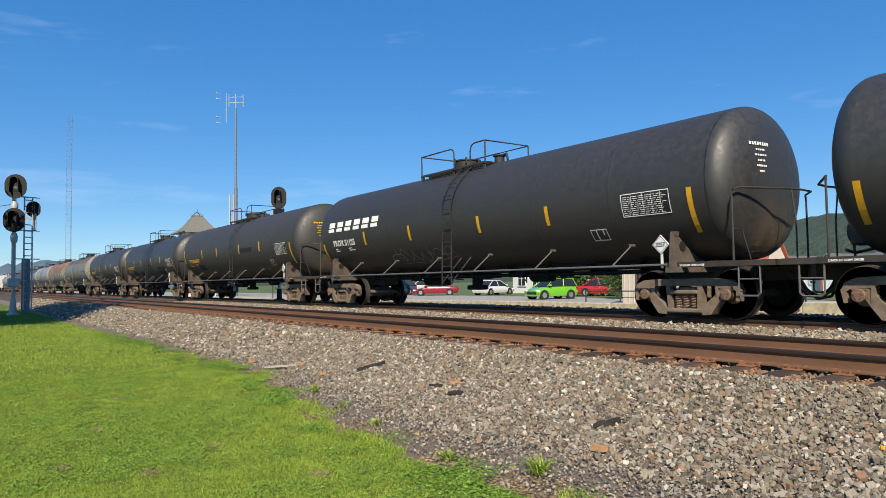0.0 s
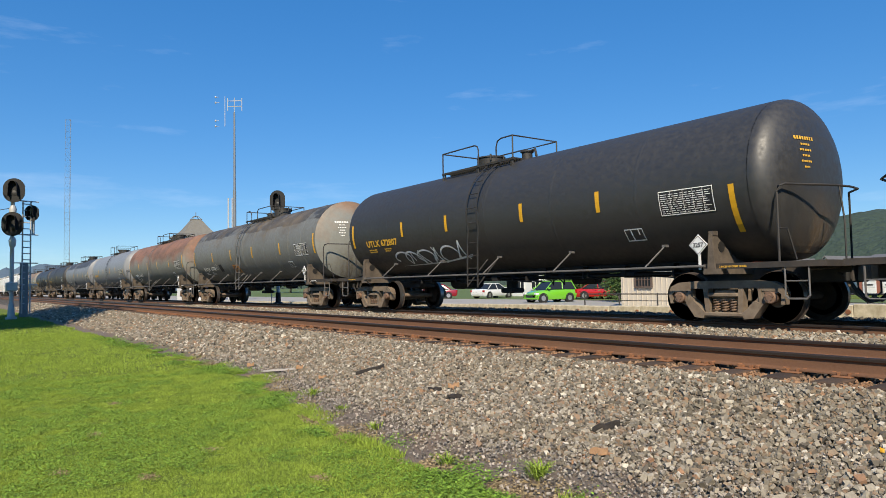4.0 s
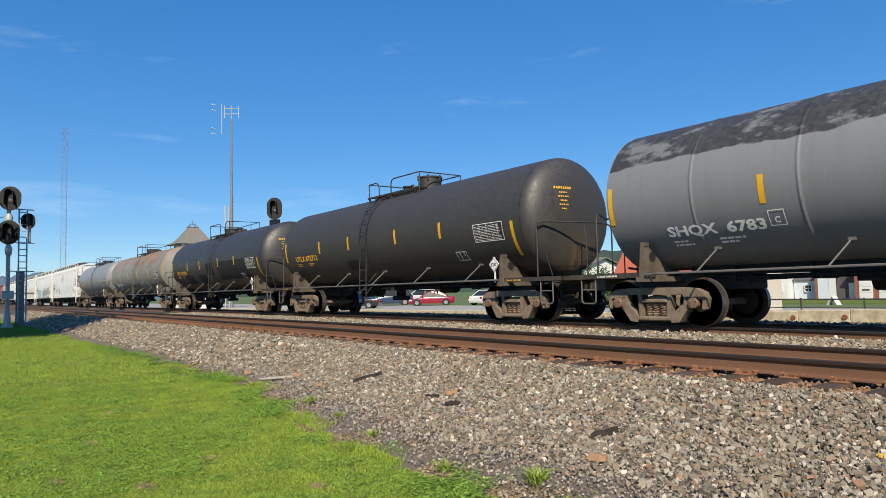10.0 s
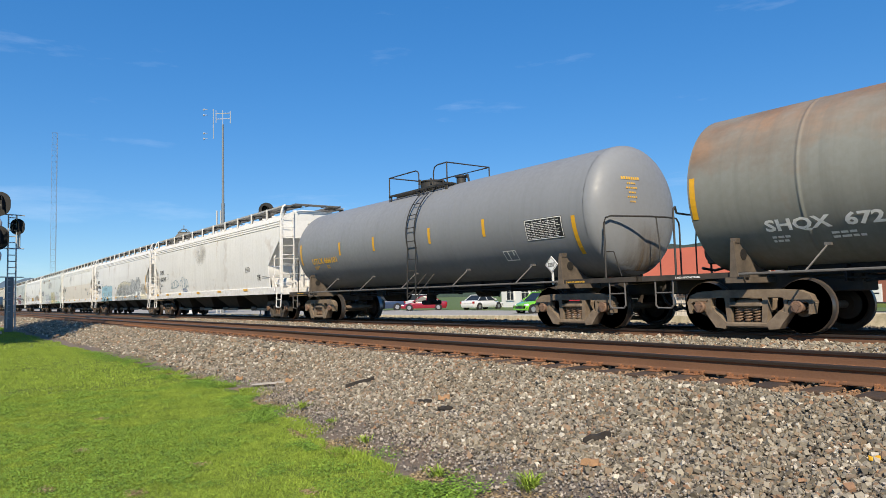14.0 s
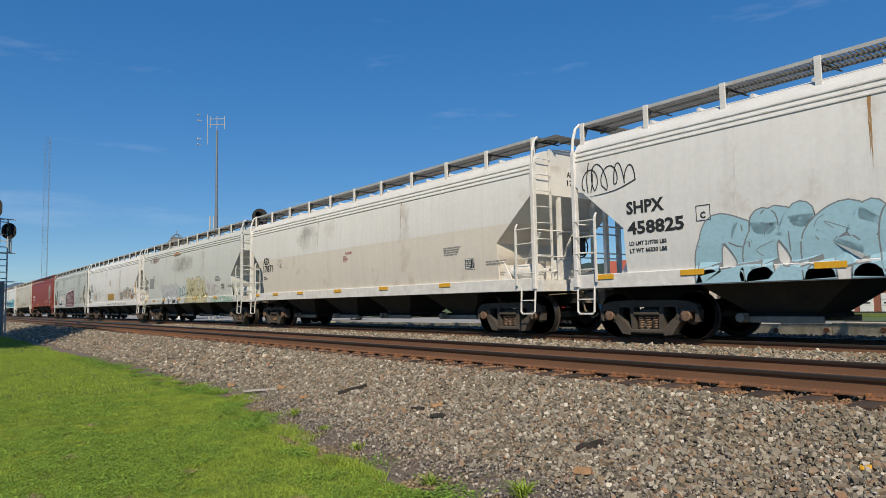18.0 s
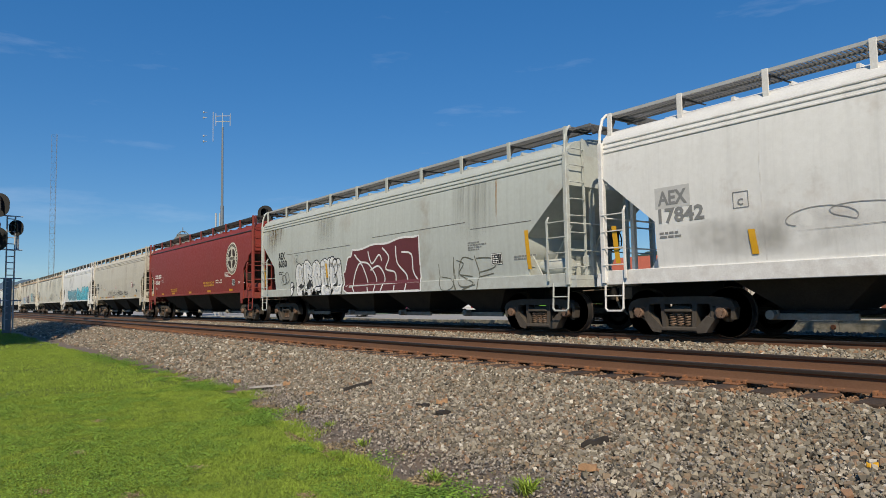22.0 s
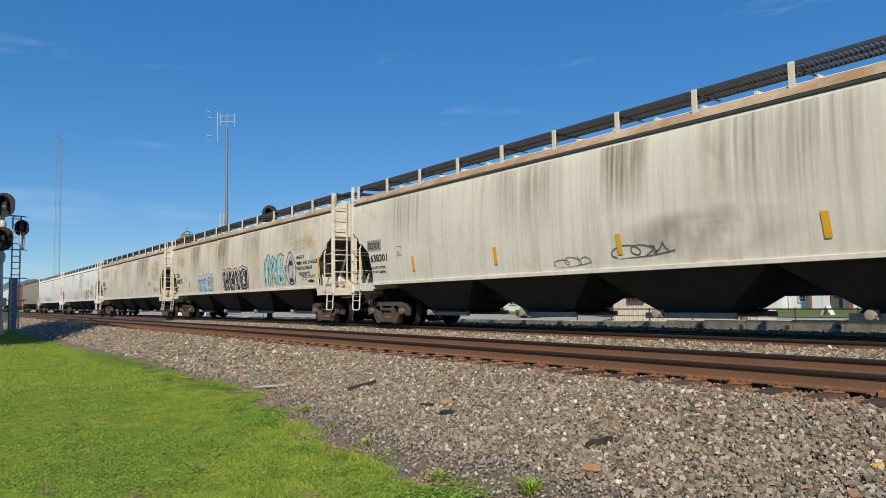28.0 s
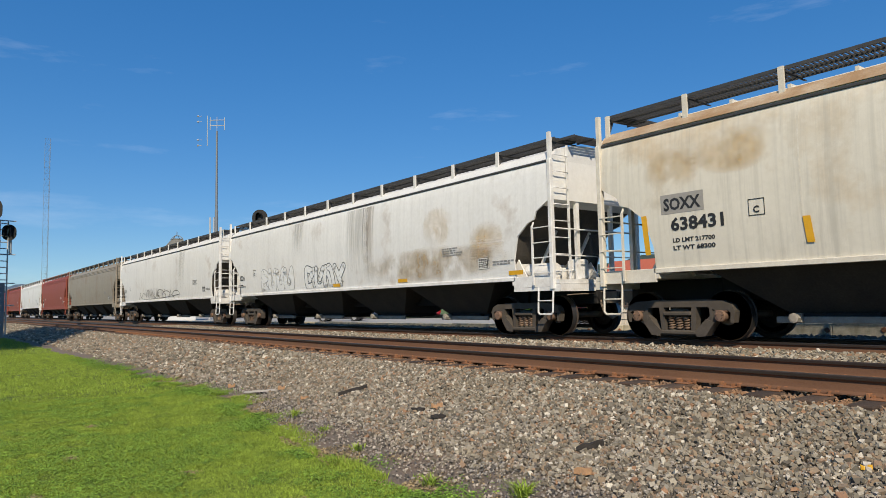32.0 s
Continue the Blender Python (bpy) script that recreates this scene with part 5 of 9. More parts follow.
    if extra.get("reservoir"):
        part("air_reservoir", Shape().lathe([(0.32, 0.05), (0.34, 0.14), (0.42, 0.17), (1.12, 0.17), (1.20, 0.14), (1.22, 0.05)], "x", (tr, -1.12, 1.27), 16), GREY_STEEL, car, "grey brake air reservoir", smooth=40)
        part("brake_valve", Shape().box(tr - 0.52, tr - 0.22, -1.45, -1.2, 1.28, 1.52, c=0.02), GREY_STEEL, car)
    placard(car, tr - 0.22, 1.42)
    return car


def head_dirt(name, rgb):
    """Dust on a tank head: thick low down in the middle, thinning out upwards and sideways."""
    m, n, l = nodes_of(name)
    b = n["Principled BSDF"]
    tc, sep = n.new("ShaderNodeTexCoord"), n.new("ShaderNodeSeparateXYZ")
    l.new(tc.outputs["Generated"], sep.inputs[0])
    side = n.new("ShaderNodeMath")
    side.operation = "PINGPONG"
    side.inputs[1].default_value = 0.5
    l.new(sep.outputs[1], side.inputs[0])
    a, c = n.new("ShaderNodeMath"), n.new("ShaderNodeMath")
    a.operation = c.operation = "MULTIPLY"
    l.new(ramp(n, l, side.outputs[0], 0.0, 0.38), a.inputs[0])
    l.new(ramp(n, l, sep.outputs[2], 0.25, 1.0, 0.9, 0.0), a.inputs[1])
    l.new(a.outputs[0], c.inputs[0])
    l.new(ramp(n, l, noise_of(n, l, 1.6, 5, stretch=(1, 2.5, 0.6)), 0.30, 0.66), c.inputs[1])
    l.new(c.outputs[0], b.inputs["Alpha"])
    l.new(mixed(n, l, noise_of(n, l, 5, 4), rgb, tuple(q * 0.5 for q in rgb)), b.inputs["Base Color"])
    b.inputs["Roughness"].default_value = 0.85
    return m


CARS = []
ROAD_DIRT = head_dirt("road_dirt", (0.20, 0.145, 0.095))
BLK = (0.027, 0.0265, 0.026)
P_BLACK = paint("tank_black", BLK, None, 0, (0.10, 0.085, 0.07), 0.22, 0.18, 0.46, spec=0.75)
P_BLACK2 = paint("tank_black_dusty", (0.034, 0.032, 0.030), None, 0, (0.12, 0.10, 0.08), 0.28, 0.25, 0.5, spec=0.65)
P_WEATHER = paint("tank_weathered_grey", (0.168, 0.174, 0.168), (0.19, 0.14, 0.08), 0.34, (0.11, 0.09, 0.06), 0.35, 0.40, 0.5, crown=(0.030, 0.029, 0.028), crown_z=0.76)
P_RUST = paint("tank_rusting_grey", (0.215, 0.222, 0.20), (0.29, 0.125, 0.07), 0.88, (0.13, 0.09, 0.05), 0.35, 0.35, 0.6, span=(-0.35, 0.85))
P_RUST2 = paint("tank_patchy_grey", (0.235, 0.24, 0.215), (0.31, 0.165, 0.085), 0.50, (0.13, 0.10, 0.07), 0.40, 0.50, 0.55, span=(-0.2, 1.3))
P_GREY = paint("tank_grey", (0.235, 0.245, 0.26), None, 0, (0.12, 0.105, 0.085), 0.18, 0.22, 0.42)
P_GREY_PLAIN = paint("tank_grey_head", (0.215, 0.223, 0.236), None, 0, (0.12, 0.10, 0.08), 0.18, 0.12, 0.45)
P_GREY_TOP = paint("tank_grey_dark_crown", (0.20, 0.208, 0.22), None, 0, (0.12, 0.10, 0.08), 0.22, 0.22, 0.45, crown=(0.030, 0.030, 0.031), crown_z=0.62)

TANKS = [
    (-4.66, 11.3, P_BLACK, 7, LETTER_W, "PROX 51126", 1, dict(label="black railway tank car with white stencils")),
    (-22.75, -6.9, P_BLACK, 7, LETTER_W, "PROX 51125", 2, dict(ladder=-0.55, platform=0.56, label="black tank car with white block lettering and scrawled graffiti", mark_x=0.85, mark_w=1.55, mark_z=2.08, mark_size=0.2)),
    (-41.0, -25.2, P_BLACK2, 7, LETTER_Y, "UTLX663471", 3, dict(ladder=-0.55, platform=1.18, label="dusty black tank car with yellow lettering")),
    (-57.5, -43.2, P_BLACK, 6, LETTER_Y, "UTLX 672130", 4, dict(ladder=-0.55, platform=0.95, label="black tank car with a blue-black band and yellow lettering")),
    (-74.3, -59.9, P_BLACK, 6, LETTER_Y, "UTLX 672807", 5, dict(ladder=-0.55, platform=0.17, label="black tank car with yellow lettering and white graffiti")),
    (-92.6, -76.9, P_WEATHER, 12, LETTER_W, "SHQX 6778", 6, dict(ladder=-0.55, platform=0.12, crisp=True, head=P_RUST2, label="weathered grey tank car with brown stains and dark crown", mark_w=1.95)),
    (-109.2, -94.7, P_RUST, 7, LETTER_W, "SHQX 6400", 7, dict(ladder=-0.55, platform=-0.11, crisp=True, label="grey tank car heavily rusted over its upper half")),
    (-125.5, -111.4, P_GREY, 6, LETTER_Y, "UTLX 669265", 8, dict(ladder=-0.55, platform=0.95, label="plain grey tank car with yellow lettering")),
    (-143.85, -128.0, P_GREY_TOP, 8, LETTER_W, "SHQX 6783", 9, dict(ladder=-0.55, platform=-0.04, crisp=True, head=P_GREY_PLAIN, label="grey tank car with a black coated crown")),
    (-160.4, -146.3, P_BLACK2, 6, LETTER_Y, "UTLX 672712", 10, dict(style=1, ladder=-0.55, platform=0.09, label="matt black tank car with yellow lettering")),
    (-177.2, -162.9, P_BLACK, 6, LETTER_Y, "UTLX 672970", 11, dict(ladder=-0.55, platform=0.98, label="black tank car with dark repainted patches")),
    (-195.6, -179.6, P_RUST2, 8, LETTER_W, "SHQX 6721", 12, dict(ladder=-0.55, platform=1.05, crisp=True, style=0, reservoir=True, label="grey tank car with orange rust and white graffiti tags")),
    (-212.1, -197.9, P_GREY, 6, LETTER_Y, "UTLX 666101", 13, dict(ladder=-0.55, platform=1.14, label="plain grey tank car with faded yellow lettering")),
]
for spec in TANKS:
    tank_car(spec)

# ---- covered hoppers ----
SIDE = ((1.02, 1.43), (1.33, 1.455), (1.7, 1.50), (2.2, 1.53), (2.8, 1.545), (3.3, 1.53), (3.7, 1.50), (3.95, 1.46))


def hopper_skin(z):
    for (a, p), (b, q) in zip(SIDE, SIDE[1:]):
        if z <= b:
            return p + (q - p) * max(0, z - a) / (b - a)
    return SIDE[-1][1]


# dark slope-sheet colour: the shade inside the end recess is painted in
SHADED_SLOPE = surface("shaded_slope_sheet", (0.055, 0.047, 0.038), (0.10, 0.082, 0.06), 0.85, 0.0, 1.5, 30, 0.7, 0.2)


def hopper_body_mesh(half, kind, mat, roof_mat):
    """kind A: straight raked end sheets; B: rounded end openings."""
    s = Shape()
    zs = [1.30, 1.5, 1.75, 2.02, 2.19, 2.3, 2.45, 2.58, 2.64, 2.82, 2.93, 2.97, 3.05, 3.24, 3.45, 3.7, 3.95]
    rows = []
    for z in zs:
        edge = ((3.24, 0.0), (2.19, 1.25), (1.3, 1.25)) if kind == "A" else ((3.05, 0.0), (2.82, 0.42), (2.64, 0.50), (2.58, 0.70), (2.3, 1.06), (1.75, 1.22), (1.3, 1.22))
        cut = 0.0
        for (za, ca), (zb, cb) in zip(edge, edge[1:]):
            if zb <= z <= za:
                cut = ca + (cb - ca) * (za - z) / (za - zb)
        rows.append((half - max(0.0, cut), hopper_skin(z), z, 0))
    for y, z in ((1.40, 4.06), (1.26, 4.18), (1.02, 4.27), (0.70, 4.34), (0.25, 4.38)):
        rows.append((half, y, z, 1))
    # the end sheet slopes inwards below the end wall, behind the cut edge of the side sheets
    ring = []
    for xe, y, z, mi in rows:
        xs, yi = min(xe, half - 0.25 - (2.95 - z) * 0.88) if z < 2.95 else xe, y - 0.04
        near = [(-xs, -yi), (-xe, -yi), (-xe, -y), (xe, -y), (xe, -yi), (xs, -yi)]
        ring.append([(p, q, z) for p, q in near] + [(-p, -q, z) for p, q in near])
    s.v = [p for r in ring for p in r]
    k = 12
    for i in range(len(ring) - 1):
        for c in range(k):
            j = (c + 1) % k
            s.f.append((i * k + c, i * k + j, i * k + k + j, i * k + k + c))
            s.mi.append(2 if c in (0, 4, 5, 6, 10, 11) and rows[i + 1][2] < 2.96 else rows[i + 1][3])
    s.f += [tuple(reversed(range(12))), tuple(range(len(s.v) - 12, len(s.v)))]
    s.mi += [0, 1]
    return s.mesh("hopper_body", [mat, roof_mat, mat if kind == "A" else SHADED_SLOPE], 35)


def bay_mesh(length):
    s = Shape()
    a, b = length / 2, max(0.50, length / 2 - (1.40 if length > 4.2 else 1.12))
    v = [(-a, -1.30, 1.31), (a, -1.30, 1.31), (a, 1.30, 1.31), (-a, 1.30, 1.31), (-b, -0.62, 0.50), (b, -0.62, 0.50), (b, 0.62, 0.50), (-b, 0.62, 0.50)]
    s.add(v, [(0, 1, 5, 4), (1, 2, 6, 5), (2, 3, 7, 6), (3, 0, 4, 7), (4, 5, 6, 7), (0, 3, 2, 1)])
    return s.mesh("hopper_bay", SHADED_BAY)


# bay colour kept near black so that it holds the shade beneath the body
SHADED_BAY = surface("hopper_bay", (0.026, 0.023, 0.019), (0.05, 0.04, 0.03), 0.8, 0.0, 2, 30, 0.6, 0.2)
GATE = surface("outlet_gate", (0.36, 0.325, 0.27), (0.16, 0.12, 0.09), 0.7, 0.0, 5, 40, 0.6, 0.2)


def gate_mesh(reach):
    """Sliding outlet gate: pale side rails, a toothed rack and the capstan shaft."""
    s = Shape()
    for y in (-0.72, 0.72):
        s.box(-reach, reach, y - 0.03, y + 0.03, 0.33, 0.44, c=0.008)
    s.box(-0.62, 0.62, -0.70, 0.70, 0.40, 0.50, c=0.015, mi=1)
    s.box(-reach, -reach + 0.08, -0.69, 0.69, 0.35, 0.43)
    for y in (-0.55, 0.55):
        s.box(-reach + 0.1, reach - 0.1, y - 0.03, y + 0.03, 0.44, 0.48, mi=1)
        for i in range(int(reach * 18)):
            x = -reach + 0.14 + i * (2 * reach - 0.28) / int(reach * 18)
            s.box(x, x + 0.04, y - 0.03, y + 0.03, 0.48, 0.505, mi=1)
    s.tube([(-0.62, -0.92, 0.42), (-0.62, 0.92, 0.42)], 0.03, 6)
    s.lathe([(-0.95, 0.05), (-0.94, 0.085), (-0.80, 0.085), (-0.79, 0.05)], "y", (-0.62, 0, 0.42), 8)
    s.box(-0.70, -0.54, -0.82, -0.74, 0.34, 0.50, c=0.01)
    return s.mesh("outlet_gate", [GATE, SHADED_UNDERCAR])


def roofwalk_mesh(half, edge, grating):
    """Open grating along both roof edges, with a cross platform at each end."""
    s = Shape()
    z = 4.57
    n = int(half * 2 / 0.075)
    for k in (-1, 1):
        for y in (0.60, 0.95, 1.30):
            s.box(-half, half, k * y - 0.016, k * y + 0.016, z - 0.055, z + 0.005, mi=1 if y > 1 else 0)
        for i in range(n):
            x = -half + (i + 0.5) * 2 * half / n
            s.box(x - 0.009, x + 0.009, min(k * 0.61, k * 1.29), max(k * 0.61, k * 1.29), z - 0.034, z)
        for i in range(9):
            s.box(k * half - 0.16 + 0.055 * i, k * half - 0.135 + 0.055 * i, -1.0, 1.0, z + 0.006, z + 0.03)
        for y in (-1.0, -0.35, 0.35, 1.0):
            s.box(k * half - 0.18, k * half + 0.33, y - 0.012, y + 0.012, z - 0.03, z + 0.03)
    return s.mesh("roof_walk", [grating, edge])


ROOFWALK = surface("roof_grating", (0.07, 0.069, 0.068), (0.12, 0.112, 0.104), 0.6, 0.4, 6, 50, 0.5, 0.1)
PALE_GRATING = surface("galvanised_grating", (0.20, 0.20, 0.197), (0.12, 0.118, 0.112), 0.6, 0.3, 6, 50, 0.5, 0.1)


def walk_post_mesh():
    s = Shape()
    s.prism([(-0.05, 4.04), (0.05, 4.04), (0.05, 4.575), (-0.05, 4.575)], "y", -1.355, -1.32)
    s.prism([(-1.32, 4.06), (-1.32, 4.51), (-0.45, 4.51), (-0.45, 4.49), (-1.15, 4.47), (-1.28, 4.20)], "x", -0.012, 0.012, 1)
    return s


def hatch_mesh(half):
    s = Shape().box(-half + 0.7, half - 0.7, -0.34, 0.34, 4.38, 4.50, c=0.03)
    n = int((2 * half - 1.4) / 1.1)
    for i in range(n):
        x = -half + 1.2 + i * 1.1
        s.box(x - 0.03, x + 0.03, -0.40, 0.40, 4.46, 4.54)
    return s


def ladder_pair(half, bent):
    """Corner ladder of the +x, near side: a short stile beside the corner post, rungs, and the bent head of the post."""
    s = Shape()
    x = half - 0.55
    s.box(x - 0.022, x + 0.022, -1.575, -1.54, 1.15, 2.50)
    s.tube([(x, -1.555, 2.48), (x, -1.50, 2.58)], 0.022, 5)
    z = 1.42
    while z < 2.5:
        s.tube([(x, -1.56, z), (half, -1.56, z)], 0.013, 5)
        z += 0.34
    if not bent:
        s.box(half - 0.04, half + 0.04, -1.53, -1.45, 3.94, 4.56)
        return s
    s.tube([(half + 0.01, -1.53, 3.90), (half + 0.01, -1.50, 4.20), (half, -1.42, 4.46), (half - 0.02, -1.30, 4.57)], 0.032, 6)
    return s


def corner_step(half):
    """Stirrup step that hangs below the corner ladder."""
    s = Shape()
    s.tube([(half - 0.45, -1.50, 1.10), (half - 0.45, -1.53, 0.55), (half - 0.40, -1.53, 0.50), (half - 0.06, -1.53, 0.50), (half - 0.01, -1.53, 0.55), (half, -1.50, 1.10)], 0.022, 5)
    s.tube([(half - 0.45, -1.53, 0.80), (half, -1.53, 0.80)], 0.014, 5)
    return s


def end_cage(half, plated):
    """End structure of the +x end: corner posts, cross braces, end ladder, platform."""
    s = Shape()
    e = half
    for y in (-1.50, 1.50):
        s.box(e - 0.05, e + 0.06, y - 0.055, y + 0.055, 1.05, 3.95, c=0.012)
    for y in (-0.60, 0.60):
        s.box(e - 0.10, e - 0.02, y - 0.05, y + 0.05, 1.1, 3.25)
        s.tube([(e - 1.5, y, 1.2), (e - 0.7, y, 2.45)], 0.045, 5)
    s.tube([(e + 0.03, -1.5, 2.40), (e + 0.03, 1.5, 2.40)], 0.02, 5)
    s.tube([(e + 0.03, -1.5, 1.80), (e + 0.03, 1.5, 1.80)], 0.016, 5)
    z = 1.45
    while z < 4.2:
        s.tube([(e + 0.06, -1.46, z), (e + 0.10, -1.44, z), (e + 0.10, -1.02, z), (e + 0.06, -1.0, z)], 0.013, 5)
        z += 0.37
    s.box(e + 0.045, e + 0.085, -1.02, -0.975, 1.1, 4.3)
    s.box(e - 1.3, e + 0.20, -1.50, 1.50, 1.17, 1.26)
    s.box(e - 0.02, e + 0.22, -1.50, 1.50, 1.00, 1.165)
    s.box(e - 1.25, e - 0.02, -1.50, -1.44, 1.02, 1.165)
    s.box(e - 1.42, e - 1.36, -1.30, 1.30, 1.26, 1.80)
    for y in (-1.28, -0.45, 0.45, 1.28):
        s.prism([(e - 1.36, 1.26), (e - 0.95, 1.26), (e - 1.30, 1.80), (e - 1.36, 1.80)], "y", y - 0.02, y + 0.02)
    s.box(e - 0.5, e - 0.15, -0.5, -0.1, 1.26, 1.75, c=0.04)
    s.tube([(e - 0.9, -0.9, 1.30), (e - 0.5, -0.8, 1.55), (e - 0.2, -0.4, 1.45)], 0.03, 5)
    if plated:
        for y in (-1.515, 1.515):
            s.prism([(e - 1.39, 0.98), (e - 1.06, 0.98), (e - 1.03, 2.00), (e - 1.10, 2.10), (e - 1.39, 2.10)], "y", y - 0.02, y + 0.02)
            s.prism([(e - 1.34, 0.80), (e - 1.20, 0.80), (e - 1.17, 0.98), (e - 1.37, 0.98)], "y", y - 0.02, y + 0.02)
            k = 0.94 if y > 0 else -0.94
            s.prism([(e - 0.05, 3.22), (e - 0.05, 3.38), (e - 1.25, 2.16), (e - 1.25, 2.00)], "y", k * 1.5 - 0.04, k * 1.5 + 0.04)
        for y in (-0.98, 0.98):
            s.box(e - 0.05, e + 0.03, y - 0.04, y + 0.04, 1.26, 4.05, c=0.01)
    return s


def brake_wheel_mesh(half):
    s = Shape()
    ring = [(half + 0.14, -0.1 + 0.26 * math.cos(a), 2.05 + 0.26 * math.sin(a)) for a in (2 * math.pi * i / 20 for i in range(21))]
    s.tube(ring, 0.016, 5)
    for i in range(5):
        a = 2 * math.pi * i / 5
        s.tube([(half + 0.12, -0.1, 2.05), (half + 0.14, -0.1 + 0.26 * math.cos(a), 2.05 + 0.26 * math.sin(a))], 0.010, 4)
    s.box(half + 0.02, half + 0.12, -0.28, 0.10, 1.85, 2.30)
    return s.mesh("brake_wheel", BLACK_STEEL, 40)


def brake_tank_mesh():
    s = Shape().lathe([(-0.48, 0.05), (-0.46, 0.16), (-0.40, 0.19), (0.40, 0.19), (0.46, 0.16), (0.48, 0.05)], "x", (0, 0, 0), 16)
    return s


def hopper_car(spec):
    left, right, kind, mats, marks, number, extra = spec
    half, centre = (right - left) / 2, (right + left) / 2
    body, roof, trim = mats
    rng = random.Random(number * 7)
    car = thing("covered_hopper", extra["label"], "hopper car", pose(centre, FAR_TRACK, 0), group="freight train")
    CARS.append((car, centre))
    key = (kind, round(half, 1))
    part("hopper_body", hopper_body_mesh(half, kind, body, roof), None, car)
    tr = half - 1.38
    for k, turn in ((1, 0), (-1, 180)):
        add_truck(car, k * tr, IRON_DARK)
        part("coupler", cached("coupler", coupler_mesh), None, car, m=pose(k * (half + 0.22), 0, 0, 0, 0, turn))
        part("end_frame", cached(("cage", key, trim.name), lambda: end_cage(half, kind == "B" and half < 9).mesh("end_frame", trim)), None, car, m=pose(0, 0, 0, 0, 0, turn))
        part("draft_sill", cached(("draft", key), lambda: Shape().box(half - 1.9, half + 0.25, -0.35, 0.35, 0.70, 1.165, c=0.02).mesh("draft_sill", SHADED_UNDERCAR)), None, car, m=pose(0, 0, 0, 0, 0, turn))
        lad = cached(("ladder", key, trim.name), lambda: ladder_pair(half, kind == "A").mesh("ladder", trim))
        part("ladder", lad, None, car, m=pose(0, 0, 0, 0, 0, turn))
        part("sill_step", cached(("step", key, trim.name), lambda: corner_step(half).mesh("sill_step", trim)), None, car, m=pose(0, 0, 0, 0, 0, turn))
    # the near side's left corner has its ladder too
    lad2 = Shape()
    src = ladder_pair(half, kind == "A")
    lad2.add([(-x, y, z) for x, y, z in src.v], src.f)
    part("ladder", cached(("ladder2", key, trim.name), lambda: lad2.mesh("ladder", trim)), None, car)
    step2 = Shape()
    src = corner_step(half)
    step2.add([(-x, y, z) for x, y, z in src.v], src.f)
    part("sill_step", cached(("step2", key, trim.name), lambda: step2.mesh("sill_step", trim)), None, car)
    part("brake_wheel", cached(("bw", key), lambda: brake_wheel_mesh(half)), None, car, m=pose(0, 0, 0, 0, 0, 180 if extra.get("brake_left") else 0))
    dz = extra.get("walk", 0.0)
    edge = GALV if kind == "A" else extra.get("walk_edge", ROOFWALK)
    part("roof_walk", cached(("rw", key, edge.name), lambda: roofwalk_mesh(half, edge, PALE_GRATING if kind == "A" else ROOFWALK)), None, car, m=pose(0, 0, dz))
    part("hatch_trough", cached(("hatch", key, roof.name), lambda: hatch_mesh(half).mesh("hatch_trough", roof)), None, car)
    n = extra.get("posts", 9)
    post = cached(("post", trim.name), lambda: walk_post_mesh().mesh("walk_post", [trim, ROOFWALK]))
    for i in range(n):
        x = -half + 0.12 + (2 * half - 0.24) * i / (n - 1)
        part("walk_post", post, None, car, m=pose(x, 0, dz))
        part("walk_post", post, None, car, m=pose(x, 0, dz, 0, 0, 180))
    bays = 3 if kind == "B" and half < 9 else 4
    span = (2 * tr - 1.5) / bays
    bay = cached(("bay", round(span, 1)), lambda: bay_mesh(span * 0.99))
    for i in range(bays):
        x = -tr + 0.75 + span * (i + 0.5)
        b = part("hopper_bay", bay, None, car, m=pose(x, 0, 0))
        part("outlet_gate", cached(("gate", kind), lambda: gate_mesh(1.0 if kind == "B" else 0.72)), None, b)
    if kind == "B":
        part("centre_sill", cached(("centre", key), lambda: Shape().box(-tr + 0.5, tr - 0.5, -0.42, 0.42, 0.73, 1.22, c=0.02).mesh("centre_sill", SHADED_UNDERCAR)), None, car)
    sill = Shape()
    if kind == "A":
        for y in (-1.47, 1.47):
            sill.box(-half + 0.02, half - 0.02, y - 0.035, y + 0.035, 1.02, 1.31, c=0.01)
    else:
        for y in (-1.475, 1.475):
            sill.box(-half + 1.2, half - 1.2, y - 0.03, y + 0.03, 1.27, 1.36, c=0.008)
            for e in (-1, 1):
                sill.box(e * (half - 0.62) - 0.62, e * (half - 0.62) + 0.62, y - 0.03, y + 0.03, 1.10, 1.36, c=0.008)
    part("side_sill", sill, trim, car)
    ribs = extra.get("ribs", 3)
    rib = Shape()
    for i in range(ribs):
        z = 3.93 - i * 0.10
        for y in (-1, 1):
            rib.tube([(-half + 0.05, y * (hopper_skin(z) + 0.004), z), (half - 0.05, y * (hopper_skin(z) + 0.004), z)], 0.022 if ribs > 1 else 0.03, 6)
    part("eave_rib", rib, trim if ribs > 1 else ROOFWALK, car, smooth=40)
    # joints of the side sheets
    for i in range(1, 5):
        x = -half + 2 * half * i / 5
        Decal(hopper_skin, 0.003).rect(x - 0.012, x + 0.012, 1.34, 3.72, 8).done("sheet_seam", trim, car)
    if kind == "A":
        end = Shape()
        for row, (body_text, _, _, _, _) in enumerate(marks):
            v, f = letters(body_text, 0.13, 0.16 * len(body_text) * 0.72)
            end.add([(half + 0.004, -0.35 + x, 3.72 - 0.2 * row + z) for x, z in v], f)
        part("end_lettering", end, extra.get("letter", LETTER_K), car)
    tk = cached(("btank", trim.name), lambda: brake_tank_mesh().mesh("air_reservoir", trim, 40))
    part("air_reservoir", tk, None, car, m=pose(half - 0.75, -1.05, 1.48))
